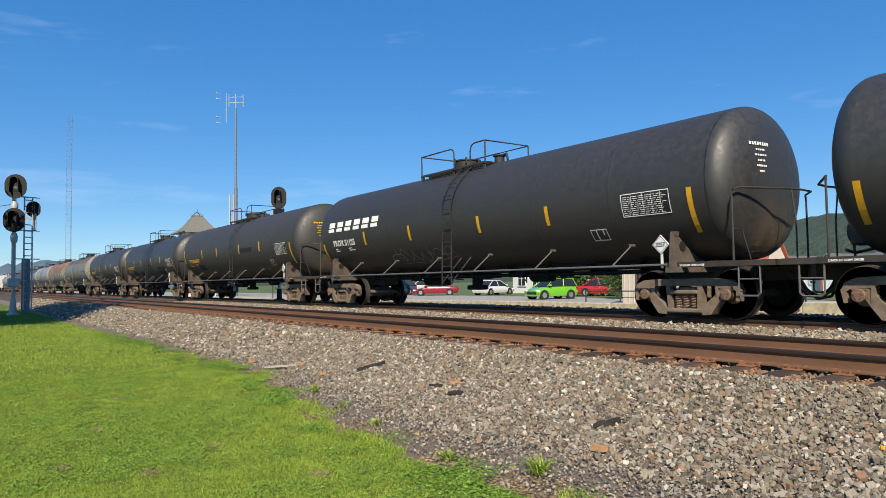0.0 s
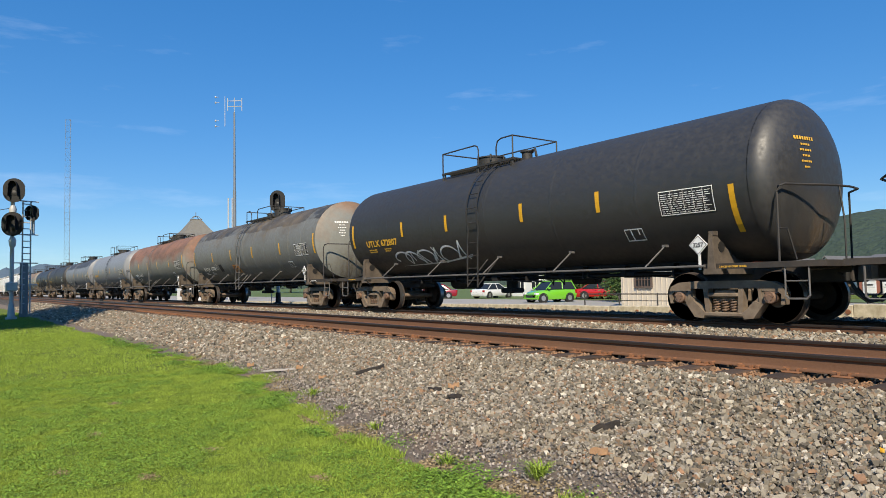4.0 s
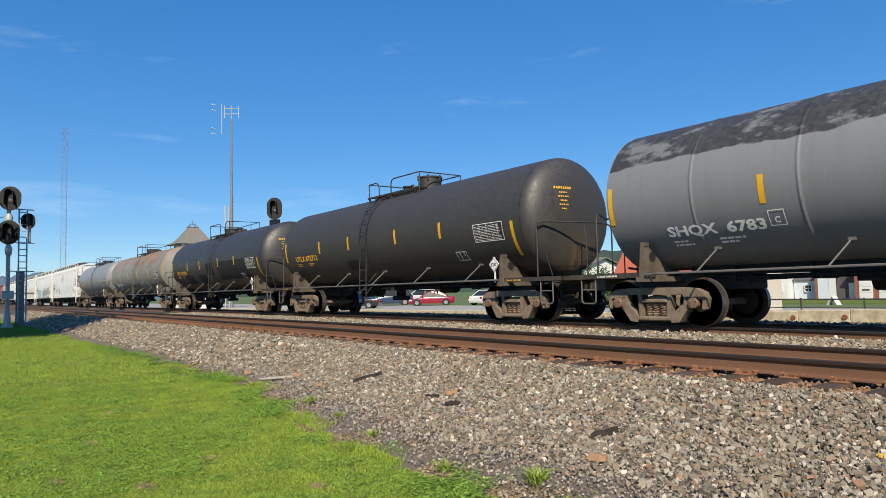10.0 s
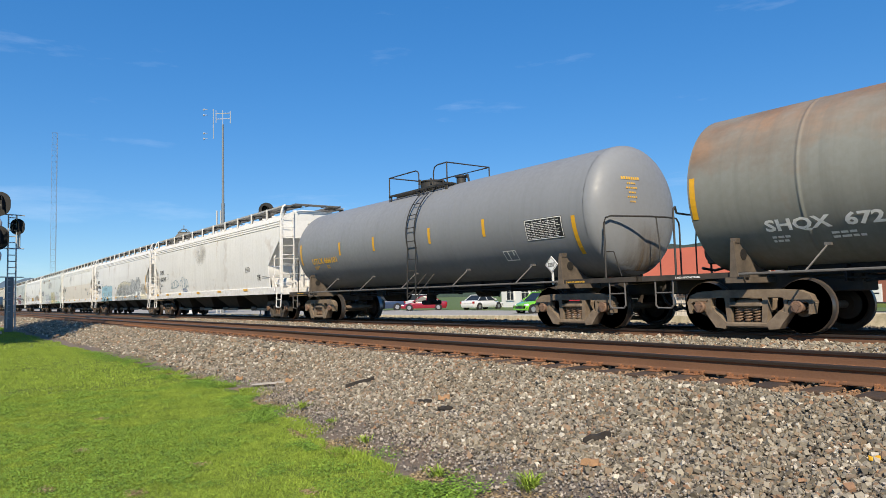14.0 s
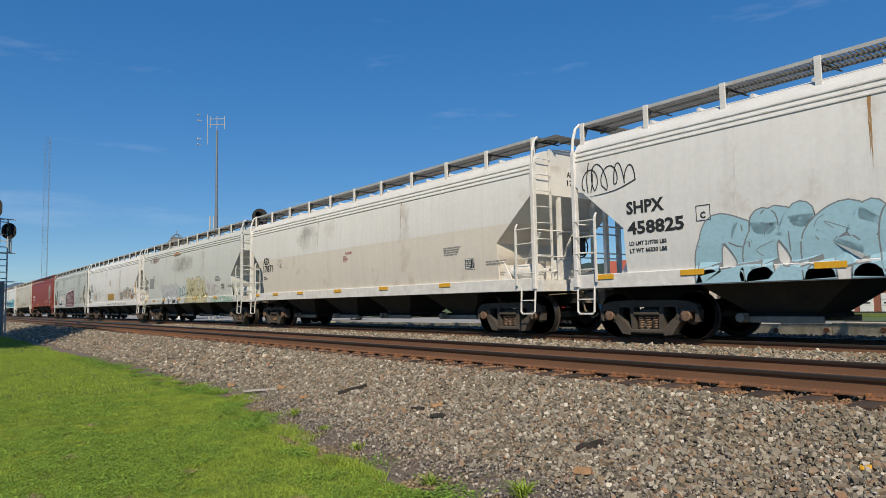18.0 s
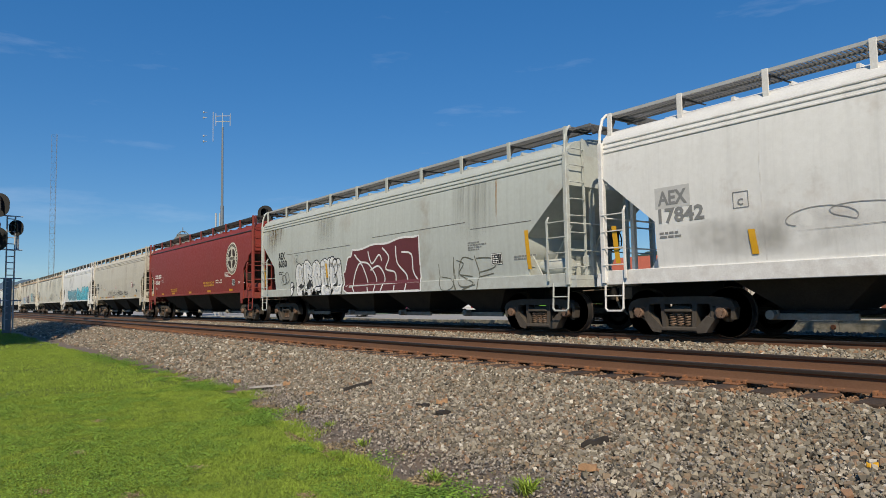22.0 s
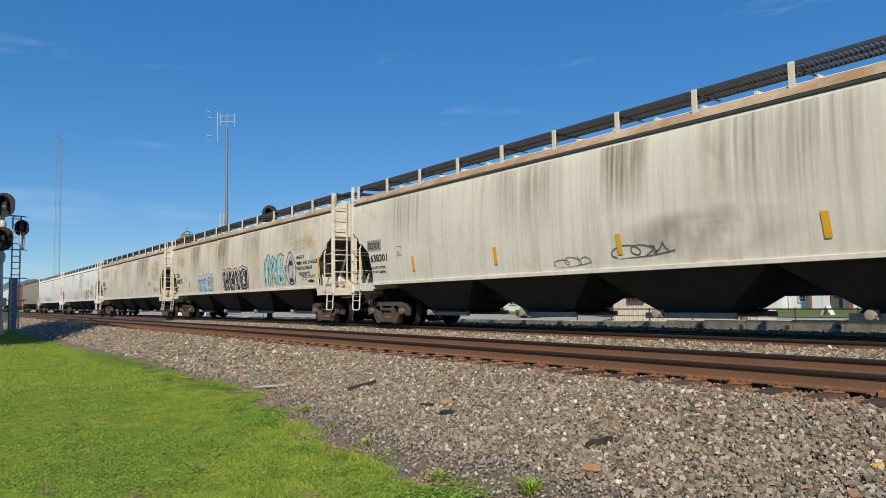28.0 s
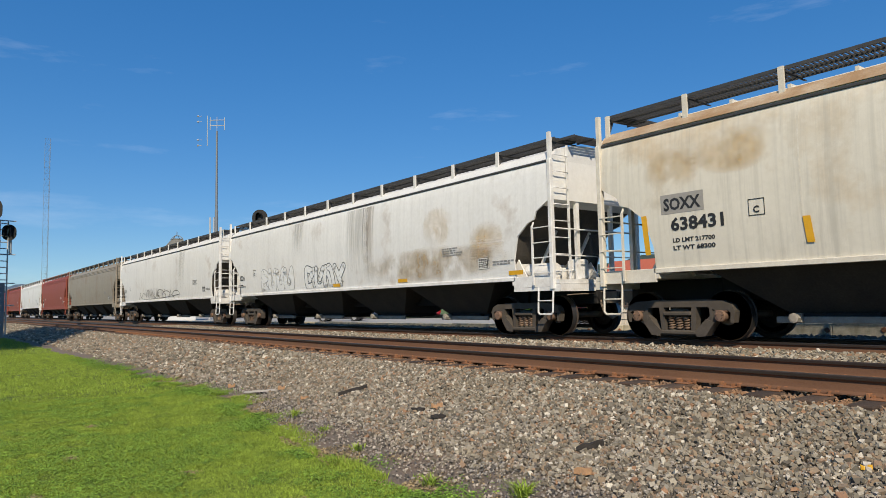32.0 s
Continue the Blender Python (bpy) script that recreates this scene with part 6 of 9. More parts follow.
    # marks
    d = Decal(hopper_skin, 0.008)
    for body_text, x, z, size, width in marks:
        d.text(body_text, -half + x, z, size, width)
    x0, z0 = -half + marks[-1][1], marks[-1][2]
    for row, words in enumerate(extra.get("weights", ())):
        d.text(words, x0 + 0.02, z0 - 0.22 - 0.14 * row, 0.075, 0.84)
    if "weights" not in extra:
        d.bars(x0, z0 - 0.22, 2, 0.04, rng)
    if extra.get("patch"):
        Decal(hopper_skin, 0.004).rect(-half + marks[0][1] - 0.06, -half + marks[0][1] + marks[0][4] + 0.06, marks[0][2] - 0.07, marks[0][2] + marks[0][3] + 0.07, 2).done("number_patch", extra["patch"], car, "grey patch under the reporting mark")
    d.done("lettering", extra.get("letter", LETTER_K), car, "stencilled car number and weights")
    Decal(hopper_skin, 0.008).border(x0 + 1.5, x0 + 1.78, z0 + 0.1, z0 + 0.38, 0.012).text("C", x0 + 1.58, z0 + 0.15, 0.11).done("plate_mark", extra.get("letter", LETTER_K), car)
    for k, z, tall in extra.get("stripes", ()):
        x = -half + 2 * half * k
        if tall:
            Decal(hopper_skin, 0.018).rect(x - 0.06, x + 0.06, z, z + tall, 5, lean=-0.04).done("reflective_stripe", YELLOW, car, "yellow reflective stripe")
        else:
            Decal(lambda q: 1.507 if q < 1.32 and kind == "A" else hopper_skin(q), 0.018).rect(x - 0.24, x + 0.24, z, z + 0.10, 1).done("reflective_stripe", YELLOW, car, "yellow reflective stripe")
    small = Decal(hopper_skin, 0.008)
    for k, z, rows in extra.get("print", ((0.80, 2.2, 4), (0.9, 1.75, 2))):
        small.bars(-half + 2 * half * k, z, rows, 0.034, rng, 0, (5, 7))
    small.done("small_print", LETTER_G if "letter" not in extra else extra["letter"], car)
    data_panel(car, hopper_skin, half - 2.5, 1.62, 0.38, 0.26, rng, LETTER_W, None, 4, 0.4)
    return car


def hopper_paints(name, base, streak, rust, rust_amount, grime, **kw):
    body = paint("hopper_" + name, base, rust, rust_amount, (0.20, 0.16, 0.11), grime, streak, 0.5, **kw)
    roof = surface("roof_" + name, tuple(c * 0.95 for c in base), tuple(c * 0.7 for c in base), 0.6, 0, 1.5, 30, 0.5, 0.2)
    trim = surface("trim_" + name, base, tuple(a * 0.5 + b * 0.35 for a, b in zip(base, (0.3, 0.18, 0.1))), 0.6, 0, 4, 40, 0.6, 0.2)
    return body, roof, trim


WHITE = hopper_paints("white", (0.80, 0.79, 0.765), 0.22, (0.34, 0.20, 0.10), 0.0, 0.22)
WHITE2 = hopper_paints("cream_patch", (0.81, 0.795, 0.75), 0.18, (0.34, 0.20, 0.10), 0.0, 0.20, lower=(0.73, 0.665, 0.57), lower_z=2.62)
PALE = hopper_paints("pale_grey", (0.67, 0.69, 0.655), 0.20, (0.34, 0.20, 0.10), 0.0, 0.22)
BRIGHT = hopper_paints("bright_white", (0.82, 0.81, 0.78), 0.25, (0.34, 0.20, 0.10), 0.0, 0.22)
SAGE = hopper_paints("sage_grey", (0.53, 0.56, 0.525), 0.30, (0.34, 0.20, 0.10), 0.0, 0.25)
MAROON = hopper_paints("maroon", (0.275, 0.041, 0.031), 0.12, None, 0.0, 0.12)
TAN = hopper_paints("tan", (0.635, 0.59, 0.495), 0.28, (0.34, 0.20, 0.10), 0.0, 0.25)
CREAM = hopper_paints("cream", (0.74, 0.705, 0.60), 0.55, (0.52, 0.36, 0.18), 0.0, 0.22, span=(1.2, 3.6))
CREAM2 = hopper_paints("cream_stained", (0.75, 0.70, 0.59), 0.62, (0.54, 0.36, 0.16), 0.16, 0.22, span=(1.2, 3.6))
STONE_TAN = hopper_paints("stone_tan", (0.33, 0.29, 0.23), 0.45, (0.3, 0.18, 0.1), 0.1, 0.3)
RED_OX = hopper_paints("oxide_red", (0.30, 0.062, 0.035), 0.25, None, 0.0, 0.25)

MARK_GREY, MARK_PALE = plain("mark_grey", (0.34, 0.32, 0.29), 0.7), plain("mark_pale_grey", (0.56, 0.55, 0.53), 0.7)
FLAT = tuple((k, 1.20, 0) for k in (0.04, 0.15, 0.28, 0.45, 0.62, 0.80))
TALL = ((0.03, 1.62, 0.75), (0.18, 1.62, 0.42), (0.36, 1.62, 0.42), (0.55, 1.62, 0.42), (0.75, 1.62, 0.42), (0.95, 1.62, 0.75))
HOPPERS = [
    (-232.7, -213.7, "A", WHITE, [("SHPX", 1.35, 2.45, 0.24, 0.85), ("458365", 1.35, 2.05, 0.24, 1.25)], 1, dict(label="white covered hopper with pale blue graffiti", stripes=FLAT, posts=12, brake_left=True)),
    (-251.95, -233.9, "A", WHITE, [("SHPX", 1.35, 2.45, 0.24, 0.85), ("458825", 1.35, 2.05, 0.24, 1.25)], 2, dict(label="white covered hopper with large blue and grey graffiti", weights=("LD LMT 219700 LBS", "LT WT 66330 LBS"), stripes=FLAT + ((0.945, 1.42, 1.15),), posts=12)),
    (-269.9, -253.2, "A", WHITE2, [("AEX", 1.38, 2.45, 0.26, 0.62), ("17871", 1.38, 2.15, 0.26, 0.95)], 3, dict(label="white covered hopper with a beige repainted lower band", stripes=FLAT, posts=11)),
    (-287.4, -271.0, "A", PALE, [("", 0, 0, 0, 0)][:0] + [("451", 0.9, 2.3, 0.2, 0.45)], 4, dict(label="pale grey covered hopper with yellow and white graffiti", stripes=FLAT, posts=11)),
    (-305.2, -288.45, "A", BRIGHT, [("AEX", 1.35, 2.48, 0.26, 0.62), ("17842", 1.35, 2.15, 0.26, 0.95)], 5, dict(label="bright white covered hopper with black scribbles and gold patch", letter=LETTER_G, patch=MARK_PALE, stripes=((0.02, 1.45, 0.75), (0.19, 1.45, 0.42), (0.69, 1.45, 0.55), (0.95, 1.42, 1.15)), posts=11)),
    (-323.1, -306.2, "A", SAGE, [("AEX", 1.68, 2.48, 0.26, 0.62), ("6030", 1.68, 2.17, 0.26, 0.78)], 6, dict(label="sage grey covered hopper with white and maroon graffiti", stripes=((0.02, 1.45, 0.75), (0.34, 1.62, 0.5), (0.93, 1.45, 0.9)), posts=10)),
    (-341.2, -324.2, "B", MAROON, [("450443", 1.4, 2.02, 0.22, 1.0)], 7, dict(label="glossy maroon covered hopper with a round cream emblem", stripes=tuple((k, 1.37, 0) for k in (0.05, 0.17, 0.3, 0.48, 0.66, 0.84)), letter=LETTER_W, ribs=1, posts=10)),
    (-359.3, -342.4, "B", TAN, [("CEFX", 1.45, 2.38, 0.22, 0.65), ("72998", 1.45, 2.08, 0.22, 0.8)], 8, dict(walk_edge=TAN[2], label="beige covered hopper with black graffiti tags", stripes=tuple((k, 1.40, 0) for k in (0.05, 0.15, 0.28, 0.44, 0.64, 0.84)), posts=11)),
    (-376.0, -360.75, "B", BRIGHT, [("510", 0.8, 2.3, 0.2, 0.45)], 9, dict(label="white covered hopper with turquoise graffiti", stripes=((0.03, 1.62, 0.6),), posts=10)),
    (-396.6, -376.7, "B", CREAM, [("SOXX", 1.05, 2.40, 0.21, 0.72), ("638301", 1.18, 2.0, 0.22, 0.98)], 10, dict(label="streaked cream covered hopper with yellow stripes", weights=("LD LMT 217300", "LT WT 68700"), patch=MARK_GREY, stripes=TALL, ribs=1, posts=12)),
    (-418.2, -398.0, "B", CREAM2, [("TILX", 1.2, 2.28, 0.24, 0.72), ("648275", 1.25, 1.95, 0.24, 1.05)], 11, dict(label="stained cream covered hopper with blue graffiti", stripes=TALL, ribs=1, posts=12)),
    (-439.7, -419.7, "B", CREAM2, [("SOXX", 1.5, 2.42, 0.22, 0.76), ("638431", 1.63, 2.04, 0.23, 1.05)], 12, dict(label="stained cream covered hopper with brown rust blooms", weights=("LD LMT 217700", "LT WT 68300"), patch=MARK_GREY, stripes=tuple((k + 0.025, z, h) for k, z, h in TALL), ribs=1, posts=12)),
    (-460.8, -441.1, "B", BRIGHT, [("1224", 1.25, 1.95, 0.2, 0.5)], 13, dict(walk=-0.10, label="white covered hopper with a dirty streak and white graffiti", stripes=tuple((k, 1.42, 0) for k in (0.5, 0.7, 0.94)), ribs=1, posts=12)),
    (-482.0, -462.15, "B", BRIGHT, [("1231", 1.25, 1.95, 0.2, 0.5)], 14, dict(walk=-0.10, label="white covered hopper with small black tags", stripes=(), ribs=1, posts=12)),
    (-503.2, -483.5, "B", STONE_TAN, [("73021", 1.25, 1.95, 0.2, 0.6)], 15, dict(label="tan weathered covered hopper", stripes=(), posts=12)),
    (-521.0, -504.6, "A", RED_OX, [("20", 1.25, 1.95, 0.2, 0.3)], 16, dict(label="dull red covered hopper", stripes=(), posts=9, letter=LETTER_W)),
    (-542.0, -522.4, "B", BRIGHT, [("1240", 1.25, 1.95, 0.2, 0.5)], 17, dict(label="white covered hopper with a yellow mark", stripes=((0.5, 2.0, 0.5),), posts=12)),
    (-560.0, -543.4, "A", RED_OX, [("21", 1.25, 1.95, 0.2, 0.3)], 18, dict(label="dull red covered hopper", stripes=(), posts=9, letter=LETTER_W)),
    (-578.0, -561.4, "A", RED_OX, [("22", 1.25, 1.95, 0.2, 0.3)], 19, dict(label="dull red covered hopper", stripes=(), posts=9, letter=LETTER_W)),
]
HOPPER = {spec[5]: (hopper_car(spec), (spec[1] - spec[0]) / 2) for spec in HOPPERS}

# ---- beyond the line: old platform, parking area, buildings ----
CONCRETE = surface("old_concrete", (0.58, 0.52, 0.39), (0.29, 0.25, 0.16), 0.9, 0, 4.5, 30, 0.9, 0.5)
SIDING = surface("cream_siding", (0.62, 0.56, 0.46), (0.54, 0.48, 0.39), 0.7, 0, 1.5, 30, 0.5, 0.1)
ROOF_RED = surface("orange_red_roof", (0.47, 0.125, 0.07), (0.38, 0.10, 0.06), 0.6, 0, 2, 30, 0.5, 0.2)
TRIM_W = plain("white_trim", (0.72, 0.72, 0.70), 0.5)
BRICK = surface("red_brick", (0.30, 0.11, 0.07), (0.22, 0.08, 0.055), 0.85, 0, 3, 30, 0.6, 0.3)
BLUE_SIDING = surface("pale_blue_siding", (0.66, 0.72, 0.76), (0.58, 0.64, 0.68), 0.7, 0, 2, 30, 0.4, 0.1)
GREY_SHINGLE = surface("grey_shingle", (0.12, 0.12, 0.125), (0.17, 0.165, 0.16), 0.85, 0, 3, 30, 0.6, 0.3)
TAN_SHINGLE = surface("tan_shingle", (0.20, 0.19, 0.165), (0.15, 0.14, 0.12), 0.85, 0, 3, 20, 0.6, 0.3)
GLASS = glass_dark("window_glass")
TYRE = plain("tyre_rubber", (0.02, 0.02, 0.021), 0.85)
ALLOY = plain("alloy_rim", (0.55, 0.55, 0.56), 0.3, 0.8)
LAMP_LENS = plain("headlight_lens", (0.7, 0.7, 0.72), 0.1)
TAIL_LENS = plain("tail_lens", (0.35, 0.01, 0.01), 0.2)


def make_platform():
    """A low concrete wall in lengths of 1.22 m, each with a rusty anchor plate."""
    t = thing("retaining_wall", "low weathered concrete wall with rusty anchor plates", "wall", pose(0, 17.2, 0), kind="structure")
    slab = Shape().box(-0.607, 0.607, 0.0, 0.5, -1.0, 0.0, c=0.015).mesh("wall_block", CONCRETE)
    plate = Shape().lathe([(-0.03, 0.02), (-0.03, 0.055), (0.0, 0.065)], "y", (0.5, 0, -0.16), 10).mesh("anchor_plate", RUSTY)
    rng = random.Random(3)
    for i in range(64):
        x = -0.6 - 1.22 * i
        top = (x + 14) * 0.02 if x > -14 else (x + 14) * 0.004
        b = part("wall_block", slab, None, t, m=pose(x, rng.uniform(-0.015, 0.015), top + rng.uniform(-0.01, 0.01)))
        part("anchor_plate", plate, None, b)
    part("wall_block", Shape().box(-240, -79, 0, 0.5, -1.0, -0.27), CONCRETE, t)
    bank = Shape()
    for k in range(40):
        x0, x1 = -79 + 2 * k, -77 + 2 * k
        z = lambda x: ((x + 14) * 0.02 if x > -14 else (x + 14) * 0.004) - 0.03
        bank.add([(x0, 17.7, z(x0)), (x1, 17.7, z(x1)), (x1, 19.5, z(x1) - 0.12), (x0, 19.5, z(x0) - 0.12), (x1, 24, LOT_Z - 0.02), (x0, 24, LOT_Z - 0.02)], [(0, 1, 2, 3), (3, 2, 4, 5)])
    solid("dry_bank", bank, surface("dry_grass", (0.27, 0.235, 0.13), (0.17, 0.19, 0.07), 0.95, 0, 1.2, 25, 0.7, 0.6, 0.03), "dry grassy bank behind the wall", "bank", kind="structure")


make_platform()


def leaf_cloud(n, centre, radii, size, seed, flat=0.0):
    """Triangles of small leaves in uneven clumps inside an ellipsoid."""
    rng = np.random.default_rng(seed)
    k = max(6, n // 160)
    c = rng.normal(size=(k, 3))
    c /= np.linalg.norm(c, axis=1, keepdims=True)
    c *= rng.uniform(0.35, 0.95, (k, 1))
    own = rng.integers(0, k, n)
    p = (c[own] + rng.normal(0, 0.20, (n, 3))) * np.array(radii) + np.array(centre)
    a = rng.normal(size=(n, 3))
    a /= np.linalg.norm(a, axis=1, keepdims=True)
    b = np.cross(a, rng.normal(size=(n, 3)))
    b /= np.linalg.norm(b, axis=1, keepdims=True) + 1e-9
    s = size * rng.uniform(0.6, 1.4, (n, 1))
    v = np.stack([p - a * s, p + b * s * 0.55, p + a * s, p - b * s * 0.55], 1).reshape(-1, 3)
    f = (np.array([(0, 1, 2), (0, 2, 3)])[None] + (np.arange(n) * 4)[:, None, None]).reshape(-1, 3)
    return v, f


LEAF = surface("leaf", (0.070, 0.125, 0.026), (0.04, 0.08, 0.016), 0.6, 0, 1.2, 8, 0.6, 0, island=0.5)
BARK = surface("bark", (0.11, 0.085, 0.065), (0.07, 0.055, 0.045), 0.9, 0, 5, 30, 0.6, 0.6)


def tree(name, x, y, z, tall, radii, n, leaf, seed, label, category="tree", trunk=True):
    t = thing(name, label, category, pose(x, y, z), group="")
    v, f = leaf_cloud(n, (0, 0, tall - radii[2] * 0.9), radii, leaf, seed)
    part("crown", big_mesh("crown", v, f, LEAF), None, t)
    s = Shape()
    rng = random.Random(seed)
    s.tube([(0, 0, -0.1), (0.05, 0.02, tall * 0.25), (0.0, 0.05, tall * 0.55), (0.05, 0.0, tall * 0.8)], 0.02 * tall + 0.03, 8)
    for i in range(6):
        a = i * 1.05 + rng.uniform(0, 0.5)
        r = radii[0] * 0.7
        s.tube([(0.02, 0.02, tall * (0.3 + 0.05 * i)), (r * 0.5 * math.cos(a), r * 0.5 * math.sin(a), tall * (0.45 + 0.05 * i)), (r * math.cos(a), r * math.sin(a), tall * (0.55 + 0.05 * i))], 0.008 * tall + 0.01, 6)
    part("trunk", s, BARK, t)
    return t


def window(parent, m, w, hgt, mullions=1, frame_mat=None):
    s = Shape()
    for a, b, c, d in ((-w / 2 - 0.08, -w / 2, -0.08, hgt + 0.08), (w / 2, w / 2 + 0.08, -0.08, hgt + 0.08)):
        s.box(a, b, -0.06, 0.04, c, d)
    s.box(-w / 2, w / 2, -0.06, 0.04, -0.08, 0.0)
    s.box(-w / 2, w / 2, -0.06, 0.04, hgt, hgt + 0.08)
    for i in range(mullions):
        x = -w / 2 + w * (i + 1) / (mullions + 1)
        s.box(x - 0.02, x + 0.02, -0.04, 0.03, 0, hgt)
    s.box(-w / 2, w / 2, -0.03, 0.03, hgt / 2 - 0.02, hgt / 2 + 0.02)
    win = part("window", s, frame_mat or TRIM_W, parent, m=m)
    part("pane", Shape().box(-w / 2, w / 2, 0.0, 0.02, 0, hgt), GLASS, win)
    return win


def gable_house(name, label, x0, x1, y0, y1, wall_h, ridge_h, wall, roof, ridge_axis="x", over=0.35, category="house"):
    """Walls with a gabled roof; wall boards run vertically."""
    t = thing(name, label, category, pose((x0 + x1) / 2, (y0 + y1) / 2, LOT_Z))
    a, b = (x1 - x0) / 2, (y1 - y0) / 2
    s = Shape().box(-a, a, -b, b, -0.1, wall_h)
    if ridge_axis == "x":
        for x in (-a, a - 0.12):
            s.prism([(-b, wall_h), (b, wall_h), (0, ridge_h - 0.1)], "x", x, x + 0.12)
    else:
        for y in (-b, b - 0.12):
            s.prism([(-a, wall_h), (a, wall_h), (0, ridge_h - 0.1)], "y", y, y + 0.12)
    w = part("wall", s, wall, t)
    r = Shape()
    for k in (-1, 1):
        if ridge_axis == "x":
            sl = (ridge_h - wall_h) / b
            r.prism([(k * (b + over), wall_h - sl * over), (0, ridge_h), (0, ridge_h + 0.12), (k * (b + over), wall_h - sl * over + 0.12)], "x", -a - over, a + over)
        else:
            sl = (ridge_h - wall_h) / a
            r.prism([(k * (a + over), wall_h - sl * over), (0, ridge_h), (0, ridge_h + 0.12), (k * (a + over), wall_h - sl * over + 0.12)], "y", -b - over, b + over)
    part("roof", r, roof, t)
    return t, w, a, b


SASH = surface("brown_sash", (0.10, 0.07, 0.055), (0.15, 0.12, 0.10), 0.7, 0, 6, 40, 0.5, 0.1)

# cream building with an orange-red roof
bld, wall_ob, ba, bb = gable_house("cream_building", "single-storey cream boarded building with an orange-red metal roof", -24.6, -16.4, 30.0, 31.7, 2.25, 3.45, SIDING, ROOF_RED, "x", 0.15, "building")
batten = Shape().box(-0.02, 0.02, -0.035, 0.0, 0.0, 2.2).mesh("batten", SIDING)
for i in range(27):
    part("batten", batten, None, bld, m=pose(-ba + 0.16 + i * 0.31, -bb - 0.001, 0))
for x in (-23.1, -19.8, -17.15):
    window(bld, pose(x + 20.55, -bb - 0.06, 1.12), 0.95, 0.70, 4, SASH)

# houses across the street
DARK_SIDING = surface("dark_brown_siding", (0.09, 0.075, 0.075), (0.06, 0.05, 0.05), 0.8, 0, 2, 30, 0.5, 0.1)
PALE_SIDING = surface("white_siding", (0.74, 0.76, 0.77), (0.66, 0.68, 0.70), 0.7, 0, 2, 30, 0.4, 0.1)
h1, _, a1, b1 = gable_house("white_house", "small white clapboard house with a grey shingle gable", -32.0, -30.5, 60, 66, 2.2, 3.1, PALE_SIDING, GREY_SHINGLE, "y", 0.12)
window(h1, pose(0.1, -b1 - 0.06, 0.75), 0.34, 0.62)
for i in range(12):
    part("clapboard", Shape().box(-a1, a1, -b1 - 0.012, -b1, 0.02 + 0.18 * i, 0.035 + 0.18 * i), PALE_SIDING, h1)
h2, _, a2, b2 = gable_house("blue_shed", "low pale blue shed with a grey shingle roof", -30.4, -28.3, 61, 66, 1.65, 2.5, BLUE_SIDING, GREY_SHINGLE, "x", 0.12)
window(h2, pose(0.2, -b2 - 0.06, 0.7), 0.5, 0.5)
h6, _, a6, b6 = gable_house("blue_house", "pale blue house with white trim and a red corner panel", -28.1, -26.9, 60, 66, 2.4, 3.15, BLUE_SIDING, GREY_SHINGLE, "y", 0.15)
part("corner_panel", Shape().box(-a6 - 0.02, -a6 + 0.2, -b6 - 0.03, -b6 - 0.002, 0, 2.3), BRICK, h6, "narrow red panel")
part("corner_board", Shape().box(a6 - 0.1, a6 + 0.02, -b6 - 0.03, -b6 - 0.002, 0, 2.35), TRIM_W, h6)
h7, _, a7, b7 = gable_house("dark_house", "dark brown boarded house with a white side door", -26.8, -25.1, 61, 67, 2.3, 3.1, DARK_SIDING, GREY_SHINGLE, "x", 0.15)
part("door", Shape().box(0.1, 0.7, -b7 - 0.05, -b7, 0.02, 1.35, c=0.01), TRIM_W, h7, "white door")
h3, _, a3, b3 = gable_house("brick_garage", "red brick garage building with white overhead doors", -25.0, -15.5, 60, 68, 2.5, 3.2, BRICK, GREY_SHINGLE, "x", 0.2, category="garage")
for x in (-3.9, -2.45, -0.9, 0.7, 2.3):
    dr = part("garage_door", Shape().box(x - 0.5, x + 0.5, -b3 - 0.05, -b3, 0.02, 1.5), TRIM_W, h3, "white panelled overhead door")
    for k in range(3):
        part("door_panel", Shape().box(x - 0.45, x + 0.45, -b3 - 0.07, -b3 - 0.05, 0.06 + 0.48 * k, 0.48 + 0.48 * k, c=0.008), TRIM_W, dr)
    part("door_light", Shape().box(x - 0.28, x + 0.28, -b3 - 0.075, -b3 - 0.07, 0.70, 0.82), GLASS, dr)
solid("lawn_strip", Shape().box(-30, -14, 48, 57, LOT_Z - 0.1, LOT_Z + 0.03), GRASS, "green grass strip before the houses", "lawn", kind="structure")
sign = thing("a_frame_sign", "small white folding board sign on the grass", "sign", pose(-20.0, 45, LOT_Z))
for k in (-1, 1):
    part("board", Shape().prism([(k * 0.32, 0), (k * 0.28, 0), (0.0, 0.55), (k * 0.04, 0.58)], "y", -0.3, 0.3), TRIM_W, sign)
# plain post on a flared foot, no lamp on it; its height is assumed
post_ob = thing("flared_post", "brown post with a flared cast foot", "post", pose(-16.7, 29.4, LOT_Z))
part("foot", Shape().lathe([(0, 0.34), (0.06, 0.32), (0.2, 0.18), (0.5, 0.09)], "z", seg=14), SASH, post_ob, smooth=40)
part("pole", Shape().tube([(0, 0, 0.45), (0, 0, 2.9)], 0.06, 8), SASH, post_ob, smooth=40)
h4, _, a4, b4 = gable_house("white_shop", "whitewashed low building behind parked cars", -56, -46, 50, 58, 3.2, 4.4, TRIM_W, TAN_SHINGLE, "x", category="building")
for x in (-3.5, -1.2, 1.2, 3.5):
    window(h4, pose(x, -b4 - 0.06, 0.8), 1.1, 1.5)
h5, _, a5, b5 = gable_house("red_roofed_house", "cream house with a dull red roof", -42, -33, 56, 64, 2.4, 4.2, SIDING, ROOF_RED, "x")
